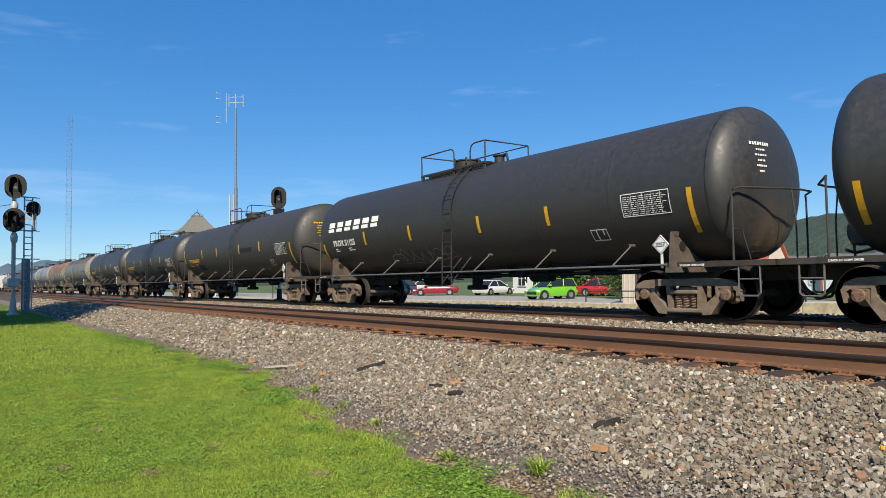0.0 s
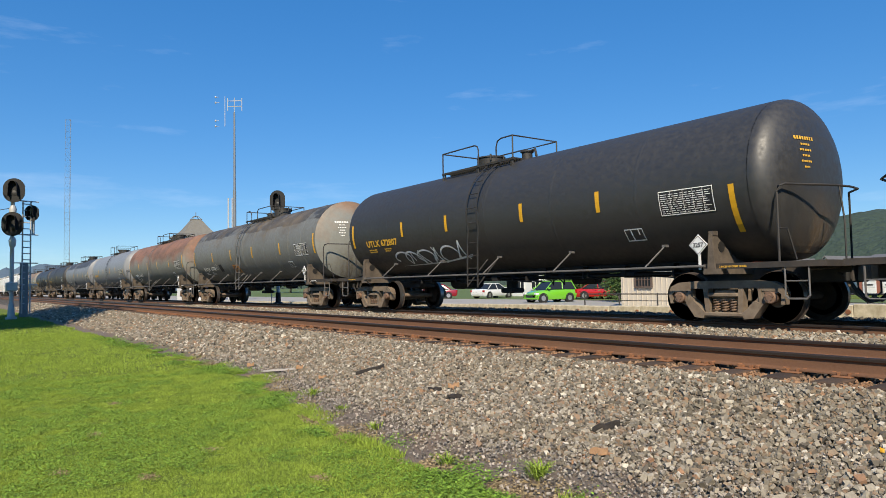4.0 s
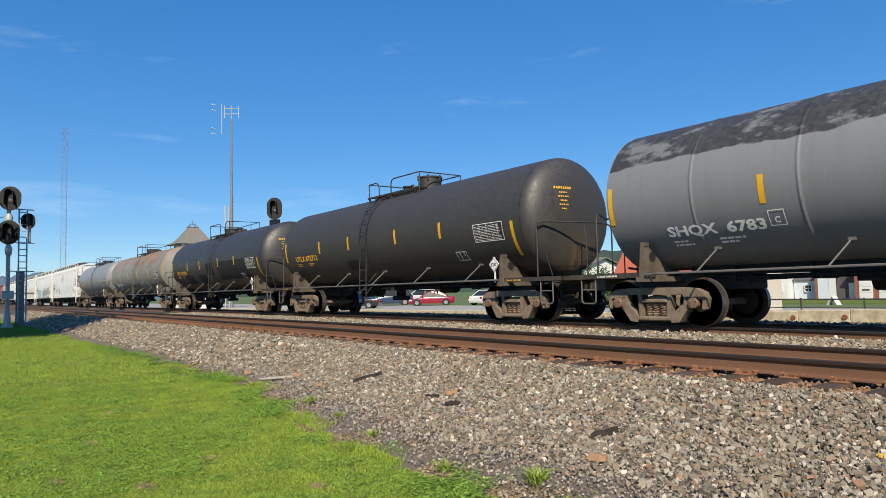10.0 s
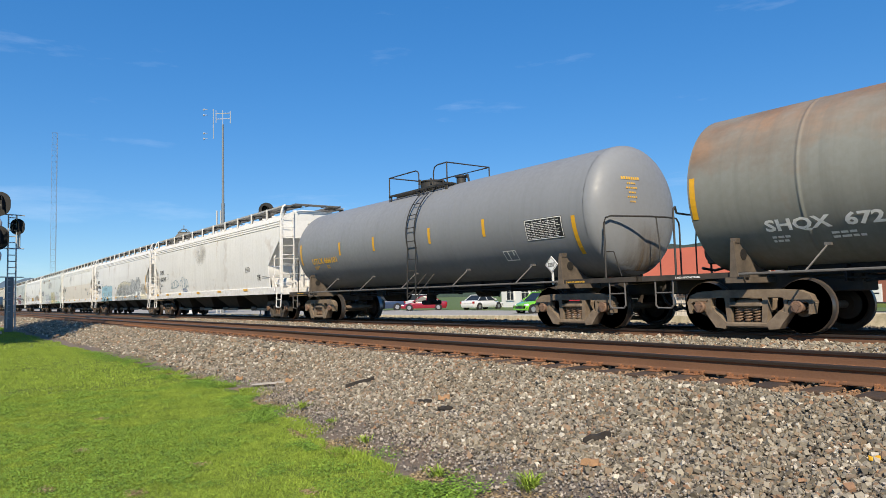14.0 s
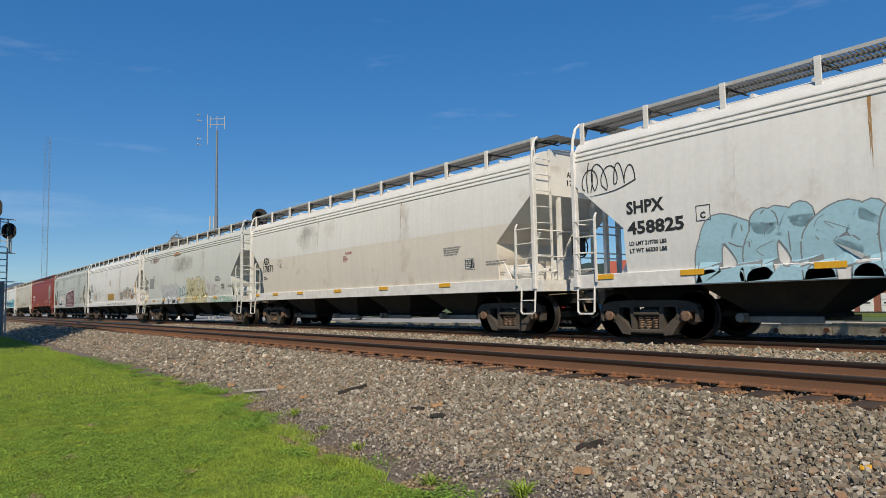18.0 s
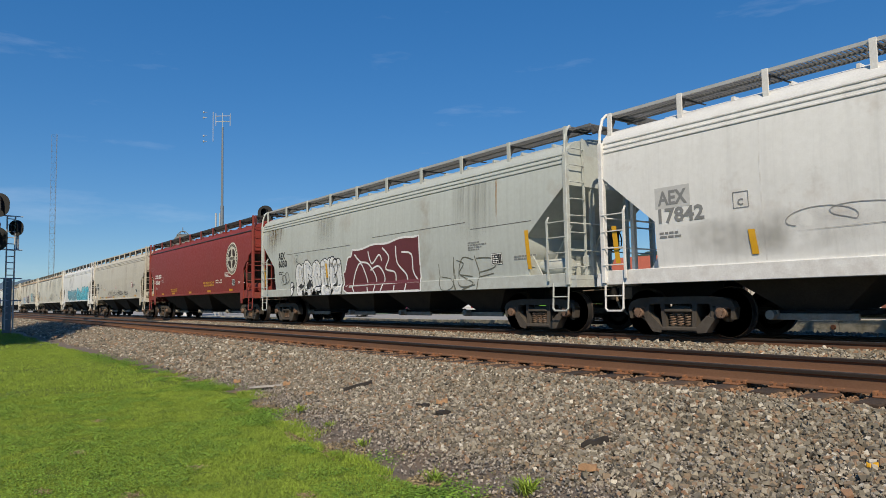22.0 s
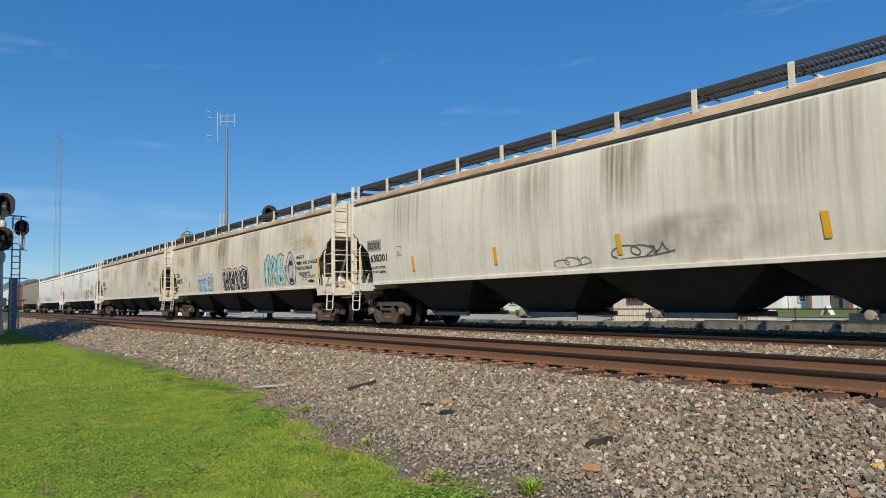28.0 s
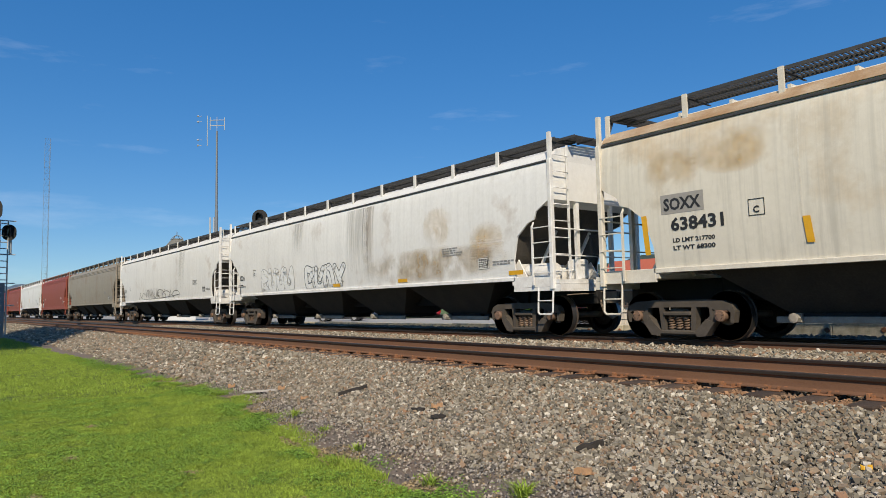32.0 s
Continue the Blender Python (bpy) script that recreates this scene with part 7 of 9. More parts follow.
window(h5, pose(-2, -b5 - 0.06, 0.9), 1.1, 1.2)
window(h5, pose(2, -b5 - 0.06, 0.9), 1.1, 1.2)

# pipe fence before the cream building
fence = thing("pipe_fence", "dark pipe fence with thin posts along the parking area", "fence", pose(0, 28.6, LOT_Z))
post = Shape().tube([(0, 0, -0.1), (0, 0, 0.80)], 0.035, 6).mesh("post", BLACK_STEEL, 40)
for i in range(15):
    part("post", post, None, fence, m=pose(-26 + 2.4 * i, 0, 0))
for z in (0.74, 0.40):
    part("pipe", Shape().tube([(-26, 0, z), (8, 0, z)], 0.03 if z > 0.5 else 0.018, 6), BLACK_STEEL, fence, smooth=40)


# ---- parked cars ----
def car_body(outline, width, glass):
    """A body lofted from a side outline of (x, z) with rounded shoulders, and a cabin."""
    s = Shape()
    cols = []
    for x, z0, z1 in outline:
        h = width / 2 * (1 - 0.10 * max(0, abs(x) / (outline[-1][0]) - 0.55) / 0.45)
        cols.append([(x, -h * 0.92, z0), (x, -h, z0 + 0.18), (x, -h, z1 - 0.22), (x, -h * 0.93, z1 - 0.06), (x, -h * 0.78, z1), (x, h * 0.78, z1), (x, h * 0.93, z1 - 0.06), (x, h, z1 - 0.22), (x, h, z0 + 0.18), (x, h * 0.92, z0)])
    k = 10
    s.v = [p for c in cols for p in c]
    for i in range(len(cols) - 1):
        for j in range(k):
            q = (j + 1) % k
            s.f.append((i * k + j, (i + 1) * k + j, (i + 1) * k + q, i * k + q))
            s.mi.append(0)
    s.f += [tuple(range(k)), tuple(reversed(range(len(s.v) - k, len(s.v))))]
    s.mi += [0, 0]
    return s


def parked_car(name, label, x, y, turn, paint_mat, length, tall, hatch=False, suv=False):
    """Nose towards local +x."""
    t = thing(name, label, "car", pose(x, y, LOT_Z, 0, 0, turn), group="parked cars")
    L, w = length / 2, 1.72 if length < 4 else 1.82
    belt = tall * 0.62
    low = 0.22
    nose = belt * (0.80 if not hatch else 0.86)
    o = [(-L, low + 0.22, belt * 0.92), (-L + 0.12, low, belt), (-L * 0.5, low, belt), (0.1, low, belt), (L * 0.35, low, belt * 0.98), (L * 0.72, low, nose), (L - 0.18, low, nose * 0.86), (L, low + 0.18, nose * 0.66)]
    body = part("body", car_body(o, w, GLASS), paint_mat, t, smooth=40)
    rear = -L + 0.10 if (hatch or suv) else -L * 0.72
    top0, top1 = (-L * 0.80, L * 0.12) if (hatch or suv) else (-L * 0.38, L * 0.10)
    g = Shape()
    cab = [(rear, belt - 0.02, w * 0.46), (top0, tall - 0.05, w * 0.36), (top1, tall - 0.02, w * 0.37), (L * 0.50, belt - 0.03, w * 0.46)]
    v = []
    for x_, z_, hw in cab:
        v += [(x_, -hw, z_), (x_, hw, z_)]
    g.add(v, [(0, 1, 3, 2), (2, 3, 5, 4), (4, 5, 7, 6), (0, 2, 4, 6), (1, 7, 5, 3), (0, 6, 7, 1)])
    part("glasshouse", g, GLASS, t, "dark tinted car windows")
    r = Shape()
    (x1_, z1_, h1_), (x2_, z2_, h2_) = cab[1], cab[2]
    r.box(x1_ - 0.03, x2_ + 0.03, -h2_ - 0.02, h2_ + 0.02, z1_ - 0.015, z2_ + 0.025, c=0.015)
    for k in (-1, 1):
        for (xa, za, ha), (xb, zb, hb) in zip(cab, cab[1:]):
            r.tube([(xa, k * ha, za), (xb, k * hb, zb)], 0.035, 5)
        xm = (x1_ + x2_) / 2
        r.tube([(xm + 0.1, k * w * 0.465, belt), (xm, k * h2_ * 1.0, tall - 0.04)], 0.04, 5)
    part("roof", r, paint_mat, t)
    wr = 0.31 if not suv else 0.36
    for k in (-1, 1):
        for wx in (-L * 0.62, L * 0.64):
            wheel = part("wheel", Shape().lathe([(-0.10, wr * 0.62), (-0.11, wr * 0.95), (-0.07, wr), (0.07, wr), (0.11, wr * 0.95), (0.10, wr * 0.62)], "y", seg=20, closed=True), TYRE, t, smooth=40, m=pose(wx, k * (w / 2 - 0.10), wr))
            part("rim", Shape().lathe([(-0.095, 0.04), (-0.09, wr * 0.62), (0.09, wr * 0.62), (0.095, 0.04)], "y", seg=16), ALLOY, wheel, smooth=40)
            part("wheel_arch", Shape().lathe([(k * (w / 2 - 0.20), wr + 0.06), (k * (w / 2 + 0.006), wr + 0.06), (k * (w / 2 + 0.006), wr + 0.01)], "y", (wx, 0, wr), 20, closed=True), TYRE, t)
        part("headlight", Shape().box(L - 0.34, L - 0.05, k * w * 0.40 - 0.16, k * w * 0.40 + 0.10, nose * 0.66, nose * 0.86, c=0.03), LAMP_LENS, t)
        part("tail_light", Shape().box(-L - 0.01, -L + 0.16, k * w * 0.42 - 0.10, k * w * 0.42 + 0.08, belt * 0.66, belt * 0.90, c=0.02), TAIL_LENS, t)
        part("mirror", Shape().box(L * 0.36, L * 0.36 + 0.16, k * (w / 2 + 0.08) - 0.08, k * (w / 2 + 0.08) + 0.08, belt, belt + 0.13, c=0.02), paint_mat, t)
    part("grille", Shape().box(L - 0.08, L + 0.012, -w * 0.26, w * 0.26, 0.34, 0.52, c=0.02), PANEL_K, t)
    part("bumper", Shape().box(L - 0.14, L + 0.03, -w * 0.44, w * 0.44, 0.24, 0.36, c=0.03), paint_mat, t)
    return t


def gloss(name, rgb):
    m = plain("car_" + name, rgb, 0.22)
    m.node_tree.nodes["Principled BSDF"].inputs["Coat Weight"].default_value = 0.6
    return m


parked_car("hatchback", "bright lime green small hatchback car", -35.4, 35.3, -100, gloss("lime", (0.17, 0.50, 0.03)), 3.6, 1.52, hatch=True)
parked_car("sedan", "dark red sedan on the gravel lot", -56.0, 39.6, -128, gloss("red", (0.26, 0.012, 0.028)), 4.6, 1.45)
parked_car("sedan", "white sedan beside a thin tree", -51.5, 43.4, 100, gloss("white", (0.75, 0.75, 0.75)), 4.6, 1.44)
parked_car("suv", "silver sport utility car", -68.5, 46.5, -120, gloss("silver", (0.45, 0.46, 0.48)), 4.5, 1.68, suv=True)
parked_car("sedan", "black sedan near the depot", -55.2, 30.5, -135, gloss("black", (0.02, 0.022, 0.028)), 4.6, 1.44)
parked_car("suv", "dark blue utility car behind the others", -62.0, 38.5, -120, gloss("navy", (0.03, 0.05, 0.10)), 4.6, 1.7, suv=True)
parked_car("sedan", "red car parked beside a shrub", -37.4, 43.3, 30, gloss("cherry", (0.45, 0.02, 0.02)), 4.3, 1.42)
parked_car("pickup", "dark grey car behind the red one", -36.5, 45.0, 20, gloss("slate", (0.10, 0.11, 0.14)), 4.6, 1.75, suv=True)

# shrubs and trees behind the lot
for i, (x, y, tall, r, n) in enumerate(((-40.5, 42.5, 3.2, (2.3, 1.8, 1.7), 5200), (-37.5, 43.5, 2.8, (1.8, 1.5, 1.5), 4200), (-30.6, 37.6, 2.4, (1.6, 1.3, 1.3), 4200), (-28.6, 38.6, 2.9, (1.5, 1.5, 1.6), 4200), (-44.5, 47.0, 4.6, (2.6, 2.2, 2.2), 5200))):
    tree("shrub", x, y, LOT_Z, tall, r, n, 0.085, 40 + i, "leafy green shrub at the edge of the lot", "shrub")
for i, (x, y, tall, r) in enumerate(((-250, 45, 9.5, (6, 6, 4)), (-262, 41, 8.5, (5, 5, 4)), (-150, 75, 13, (6, 6, 5)), (-162, 70, 11, (5, 5, 4.5)), (-175, 72, 12, (6, 6, 5)), (-135, 95, 12, (5, 5, 5)), (-205, 62, 12, (6, 5, 5)), (-228, 60, 13, (6, 6, 5)))):
    tree("tree", x, y, LOT_Z, tall, r, 3500, 0.35, 60 + i, "broadleaf green tree beyond the railway yard")
tree("tree", -36.0, -5.2, -0.8, 14.0, (4.6, 3.8, 3.6), 26000, 0.16, 82, "broadleaf tree that shades the lawn's far end")
tree("tree", -30.6, -4.6, -0.8, 13.2, (4.0, 3.6, 3.4), 20000, 0.16, 80, "broadleaf tree that shades the lawn's far end")
tree("tree", -42.0, -6.0, -0.8, 13.6, (5.0, 4.2, 3.8), 24000, 0.16, 81, "broadleaf tree that shades the lawn's far end")

# bracketed drum sign post and flag seen between the cars
flag = thing("flagpole", "slim white flagpole with a small striped flag", "flagpole", pose(-29.5, 52, LOT_Z))
part("pole", Shape().tube([(0, 0, 0), (0, 0, 8.2)], 0.05, 8), TRIM_W, flag, smooth=40)
cloth = Shape()
for i in range(6):
    cloth.box(0.05, 1.25, -0.02 + 0.03 * (i % 2), 0.0 + 0.03 * (i % 2), 7.2 + i * 0.13, 7.32 + i * 0.13, mi=i % 2)
part("flag", cloth, [LETTER_R, TRIM_W], flag, "red and white striped cloth")
part("canton", Shape().box(0.05, 0.6, -0.03, 0.04, 7.6, 7.98), gloss("navy", (0.03, 0.05, 0.10)), flag)

# ---- depot tower ----
depot = thing("depot_tower", "white-walled railway depot tower with flared tan roof", "tower", pose(-86.7, 24.9, LOT_Z))
part("wall", Shape().box(-1.8, 1.8, -1.8, 1.8, 0, 8.1), TRIM_W, depot)
roof = Shape()
prof = ((2.62, 7.85), (2.55, 7.97), (1.95, 8.25), (1.45, 8.75), (1.02, 9.35), (0.58, 9.98), (0.52, 10.04))
roof.v = [(sx * r, sy * r, z) for r, z in prof for sx, sy in ((-1, -1), (1, -1), (1, 1), (-1, 1))]
for i in range(len(prof) - 1):
    for k in range(4):
        j = (k + 1) % 4
        roof.f.append((i * 4 + k, i * 4 + j, i * 4 + 4 + j, i * 4 + 4 + k))
roof.f += [(3, 2, 1, 0), tuple(range(len(roof.v) - 4, len(roof.v)))]
roof.mi = [0] * len(roof.f)
part("roof", roof, TAN_SHINGLE, depot)
part("cresting", Shape().box(-0.6, 0.6, -0.6, 0.6, 10.02, 10.10).tube([(-0.55, -0.55, 10.1), (-0.2, -0.2, 10.5), (0.2, 0.2, 10.5), (0.55, 0.55, 10.1)], 0.045, 5).tube([(-0.55, 0.55, 10.1), (-0.2, 0.2, 10.5), (0.2, -0.2, 10.5), (0.55, -0.55, 10.1)], 0.045, 5).tube([(0, 0, 10.4), (0, 0, 11.0)], 0.045, 5), TAN_SHINGLE, depot)
for y in (-1.0, 0, 1.0):
    window(depot, pose(1.8 + 0.06, y, 6.7, 0, 0, 90), 0.6, 0.9)
    window(depot, pose(y, -1.8 - 0.06, 6.7), 0.6, 0.9)

# ---- radio mast ----
mast = thing("radio_mast", "tall galvanised steel pole with antenna frame on top", "mast", pose(-82.9, 28.5, LOT_Z))
part("pole", Shape().lathe([(0, 0.22), (13.5, 0.20), (13.5, 0.15), (23.4, 0.11)], "z", seg=12), FAINT_STEEL, mast, smooth=40)
part("whip", Shape().tube([(0, 0, 23.3), (0, 0, 25.2)], 0.04, 6), GALV, mast)
fr = Shape()
for z in (24.1, 24.8):
    fr.tube([(-0.9 * 0.62, -0.9 * 0.78, z), (0.9 * 0.62, 0.9 * 0.78, z)], 0.05, 5)
part("antenna_frame", fr, GALV, mast)
for k, z0, z1 in ((-1.2, 21.6, 25.4), (-0.85, 23.6, 25.2), (0.95, 23.5, 25.1)):
    part("antenna", Shape().tube([(k * 0.62, k * 0.78, z0), (k * 0.62, k * 0.78, z1)], 0.045, 6), GALV, mast)
for z in (22.0, 25.0):
    lp = Shape()
    for q in (-0.35, 0.35):
        lp.tube([(-1.35 - 0.1, -1.75 - 0.1, z + q), (-1.2, -1.5, z + q)], 0.03, 5)
        lp.lathe([(-0.14, 0.03), (0, 0.14), (0.14, 0.03)], "z", (-1.5, -1.85, z + q), 8)
    part("dipole", lp, GALV, mast)
part("side_pole", Shape().tube([(-0.5, -0.6, 0), (-0.5, -0.6, 12.6)], 0.10, 8), GALV, mast)
part("side_pole", Shape().tube([(-0.15, -0.25, 0), (-0.15, -0.25, 12.6)], 0.07, 8), GALV, mast)

# ---- lattice tower far off ----
tower = thing("lattice_tower", "tall slim steel lattice radio tower in the distance", "tower", pose(-314, 39, LOT_Z))
legs = [Vector((1.25 * math.cos(a), 1.25 * math.sin(a), 0)) for a in (0.3, 2.39, 4.49)]
for g in legs:
    part("leg", Shape().tube([g, g + Vector((0, 0, 72))], 0.055, 5), FAINT_STEEL, tower)
lat = Shape()
for i in range(30):
    z = 2.4 * i
    for k in range(3):
        a, b = legs[k], legs[(k + 1) % 3]
        lat.tube([a + Vector((0, 0, z)), b + Vector((0, 0, z + 2.4))], 0.02, 4)
        lat.tube([a + Vector((0, 0, z + 2.4)), b + Vector((0, 0, z + 2.4))], 0.02, 4)
part("bracing", lat, FAINT_STEEL, tower)["kind"] = "stuff"


# ---- signals ----
SIG_BLACK = surface("signal_black", (0.006, 0.006, 0.007), (0.012, 0.012, 0.012), 0.6, 0.1, 4, 40, 0.5, 0.1)


def signal_head(parent, m, w, hgt):
    """An oval backplate with three hooded lenses; faces local -y."""
    o = [(w / 2 * math.cos(a) if abs(math.cos(a)) < 0.999 else w / 2 * math.cos(a), (hgt / 2 - w / 2) * (1 if math.sin(a) > 0 else -1) + w / 2 * math.sin(a)) for a in (2 * math.pi * (i + 0.5) / 24 for i in range(24))]
    head = part("signal_head", Shape().prism(o, "y", -0.02, 0.02), SIG_BLACK, parent, "black oval signal backplate", m=m)
    part("housing", Shape().box(-w * 0.22, w * 0.22, 0.02, 0.30, -hgt * 0.36, hgt * 0.36, c=0.04), SIG_BLACK, head)
    # one long hooded slot with the lens set deep in it
    hood = Shape()
    r, lo, hi = w * 0.19, -hgt * 0.26, hgt * 0.22
    arc = [math.pi * k / 10 for k in range(11)]
    path = [(r * 1.15, lo)] + [(r * math.cos(a), hi + r * math.sin(a)) for a in arc] + [(-r * 1.15, lo)]
    q = len(path)
    v = [(x, y, z) for y in (-0.02, -0.34) for x, z in path] + [(x * 0.93, y, z - (0.02 if z > 0 else 0)) for y in (-0.02, -0.34) for x, z in path]
    f = []
    for k in range(q - 1):
        f += [(k, k + 1, q + k + 1, q + k), (2 * q + k, 3 * q + k, 3 * q + k + 1, 2 * q + k + 1), (q + k, q + k + 1, 3 * q + k + 1, 3 * q + k)]
    hood.add(v, f)
    part("hood", hood, SIG_BLACK, head)
    part("lens", Shape().lathe([(-0.05, r * 0.2), (-0.03, r * 0.75)], "y", (0, 0, -hgt * 0.12), 16), PANEL_K, head)
    return head


def signal_left():
    t = thing("railway_signal", "trackside signal mast with three black heads and ladder", "railway signal", pose(-47.06, 2.97, -0.78))
    face = 68
    part("foundation", Shape().lathe([(0, 0.30), (0.12, 0.30), (0.16, 0.20), (0.9, 0.15)], "z", seg=14), GALV, t, smooth=30)
    part("mast_pole", Shape().tube([(0, 0, 0.4), (0, 0, 7.6)], 0.11, 10), GALV, t, smooth=40)
    part("case", Shape().box(-0.25, 0.25, -0.3, 0.3, 1.65, 2.15, c=0.04), GALV, t)
    signal_head(t, pose(0.40, 0.03, 7.53, 0, 0, face), 1.16, 1.42)
    signal_head(t, pose(0.37, -0.02, 5.55, 0, 0, face), 1.16, 1.42)
    for z in (6.05, 4.2):
        part("neck", Shape().lathe([(z, 0.12), (z + 0.1, 0.17), (z + 0.4, 0.20), (z + 0.6, 0.12)], "z", (0.2, 0.0, 0), seg=12), GALV, t, smooth=40)
    lad = Shape()
    ux, uy = 0.30, 0.85
    for k in (0.62, 1.12):
        lad.tube([(-ux * k, uy * k, 0.3), (-ux * k, uy * k, 7.0)], 0.045, 5)
    for i in range(17):
        z = 0.9 + i * 0.37
        lad.tube([(-ux * 0.62, uy * 0.62, z), (-ux * 1.12, uy * 1.12, z)], 0.03, 4)
    part("ladder", lad, GALV, t)
    for z in (7.0, 5.0, 3.3, 2.0):
        br = Shape().tube([(0, 0, z), (-ux * 1.6, uy * 1.6, z)], 0.035, 5).tube([(0, 0, z), (-ux * 0.2 - 0.5, uy * 0.9, z)], 0.025, 5)
        part("bracket", br, GALV, t)
    part("cage", Shape().box(-0.30, -0.22, 0.42, 0.86, 0.1, 3.3, c=0.02), FAINT_STEEL, t)
    signal_head(t, pose(-0.32, 1.00, 6.30, 0, 0, face), 0.78, 0.96)
    part("arm_post", Shape().tube([(-0.52, 1.10, 5.0), (-0.52, 1.10, 6.6)], 0.08, 8), GALV, t)
    part("cable", Shape().tube([(0.1, -0.1, 6.5), (-0.4, -0.9, 6.35), (-1.5, -2.6, 6.4)], 0.02, 5), SIG_BLACK, t)


signal_left()


def signal_far():
    t = thing("railway_signal", "signal mast behind the train with a black oval head", "railway signal", pose(-37.9, 15.6, -0.40))
    part("mast_pole", Shape().tube([(0, 0, 0), (0, 0, 6.2)], 0.10, 10), GALV, t, smooth=40)
    part("foundation", Shape().lathe([(0, 0.32), (0.3, 0.30), (0.35, 0.16), (0.9, 0.14)], "z", seg=12), SIG_BLACK, t)
    signal_head(t, pose(0.08, -0.05, 6.25, 0, 0, 52), 0.90, 1.30)
    signal_head(t, pose(0.35, 0.45, 5.15, 0, 0, 60), 0.55, 0.60)
    part("junction_box", Shape().box(-0.35, 0.35, -0.2, 0.2, 5.25, 5.6, c=0.03), SIG_BLACK, t)
    lad = Shape()
    for k in (-0.18, 0.18):
        lad.tube([(-0.55, k, 0.3), (-0.55, k, 6.6)], 0.025, 5)
    for i in range(17):
        lad.tube([(-0.55, -0.18, 0.6 + 0.36 * i), (-0.55, 0.18, 0.6 + 0.36 * i)], 0.014, 4)
    part("ladder", lad, GALV, t)


signal_far()

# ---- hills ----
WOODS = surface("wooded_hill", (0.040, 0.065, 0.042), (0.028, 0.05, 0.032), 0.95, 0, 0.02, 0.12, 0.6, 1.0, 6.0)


# woods again, paler and bluer: the haze of distance is painted into the colour
HAZED_WOODS = surface("hazed_woods", (0.095, 0.14, 0.19), (0.08, 0.125, 0.16), 0.95, 0, 0.02, 0.12, 0.6, 0.6, 6.0)


def ridge(label, points, depth, seed, base=-5, step=14, rough=0.0035, mat=None):
    """A wooded ridge: its crest passes over the given (x, y, height) points."""
    s = Shape()
    rng = random.Random(seed)
    crest = []
    for (xa, ya, za), (xb, yb, zb) in zip(points, points[1:]):
        n = max(2, int(math.hypot(xb - xa, yb - ya) / step))
        for i in range(n):
            k = i / n
            crest.append((xa + (xb - xa) * k, ya + (yb - ya) * k, za + (zb - za) * k))
    rows = []
    for x, y, z in crest:
        d = math.hypot(x, y)
        ux, uy = x / d, y / d
        col = []
        for j in range(9):
            k = j / 8
            hgt = z * math.sin(k * math.pi / 2) ** 0.8
            hgt += (0 if j == 0 else 0.035 * d / 6 * noise.noise((x * 0.03, y * 0.03, k * 4)) + rng.uniform(-1, 1) * rough * d)
            col.append((x + ux * depth * (k - 1), y + uy * depth * (k - 1), base + max(0, hgt)))
        rows.append(col)
    s.v = [p for c in rows for p in c]
    for i in range(len(rows) - 1):
        for j in range(8):
            s.f.append((i * 9 + j, (i + 1) * 9 + j, (i + 1) * 9 + j + 1, i * 9 + j + 1))
    s.mi = [0] * len(s.f)
    return solid("hill", s, mat or WOODS, label, "hill", kind="structure", smooth=25)


ridge("long wooded green ridge beyond the town", ((-900, 300, 36), (-760, 520, 40), (-560, 640, 46), (-300, 660, 60), (-120, 640, 62), (60, 600, 66), (320, 560, 60)), 260, 3)
ridge("distant wooded hills with blue haze painted into their colour", ((-1500, 40, 40), (-1300, 120, 50), (-1150, 150, 44), (-1000, 260, 40), (-900, 330, 30)), 300, 4, step=24, rough=0.0011, mat=HAZED_WOODS)

# ---- odds and ends on the bank ----
WOOD_CHIP = surface("split_wood", (0.022, 0.018, 0.015), (0.045, 0.035, 0.028), 0.9, 0, 20, 80, 0.6, 0.5, stretch=(0.2, 1, 1))
ORANGE_STONE = surface("orange_stone", (0.40, 0.225, 0.11), (0.30, 0.19, 0.11), 0.85, 0, 8, 60, 0.6, 0.5)
PALE_WOOD = surface("bleached_wood", (0.42, 0.38, 0.33), (0.30, 0.26, 0.22), 0.85, 0, 12, 60, 0.6, 0.4)


def chunk(name, label, category, a, b, w, hgt, mat, seed):
    """A split piece lying from a to b on the stones."""
    rng = random.Random(seed)
    (ax, ay), (bx, by) = a, b
    za, zb = bed_height(ax, ay) + 0.035, bed_height(bx, by) + 0.035
    d = Vector((bx - ax, by - ay, zb - za))
    n = Vector((-d.y, d.x, 0)).normalized() * w / 2
    s = Shape()
    rows = []
    for i in range(5):
        k = i / 4
        p = Vector((ax, ay, za)) + d * k
        q = (0.4 if i in (0, 4) else 1) * rng.uniform(0.6, 1.25)
        rows.append([p - n * q, p + n * q * rng.uniform(0.8, 1.1), p + n * q * 0.6 + Vector((0, 0, hgt * rng.uniform(0.4, 1.2))), p - n * q * 0.7 + Vector((0, 0, hgt * rng.uniform(0.5, 1.3)))])
    s.v = [tuple(p) for r in rows for p in r]
    for i in range(4):
        for j in range(4):
            s.f.append((i * 4 + j, i * 4 + (j + 1) % 4, i * 4 + 4 + (j + 1) % 4, i * 4 + 4 + j))
    s.f += [(3, 2, 1, 0), (16, 17, 18, 19)]
    s.mi = [0] * len(s.f)
    return solid(name, s, mat, label, category)


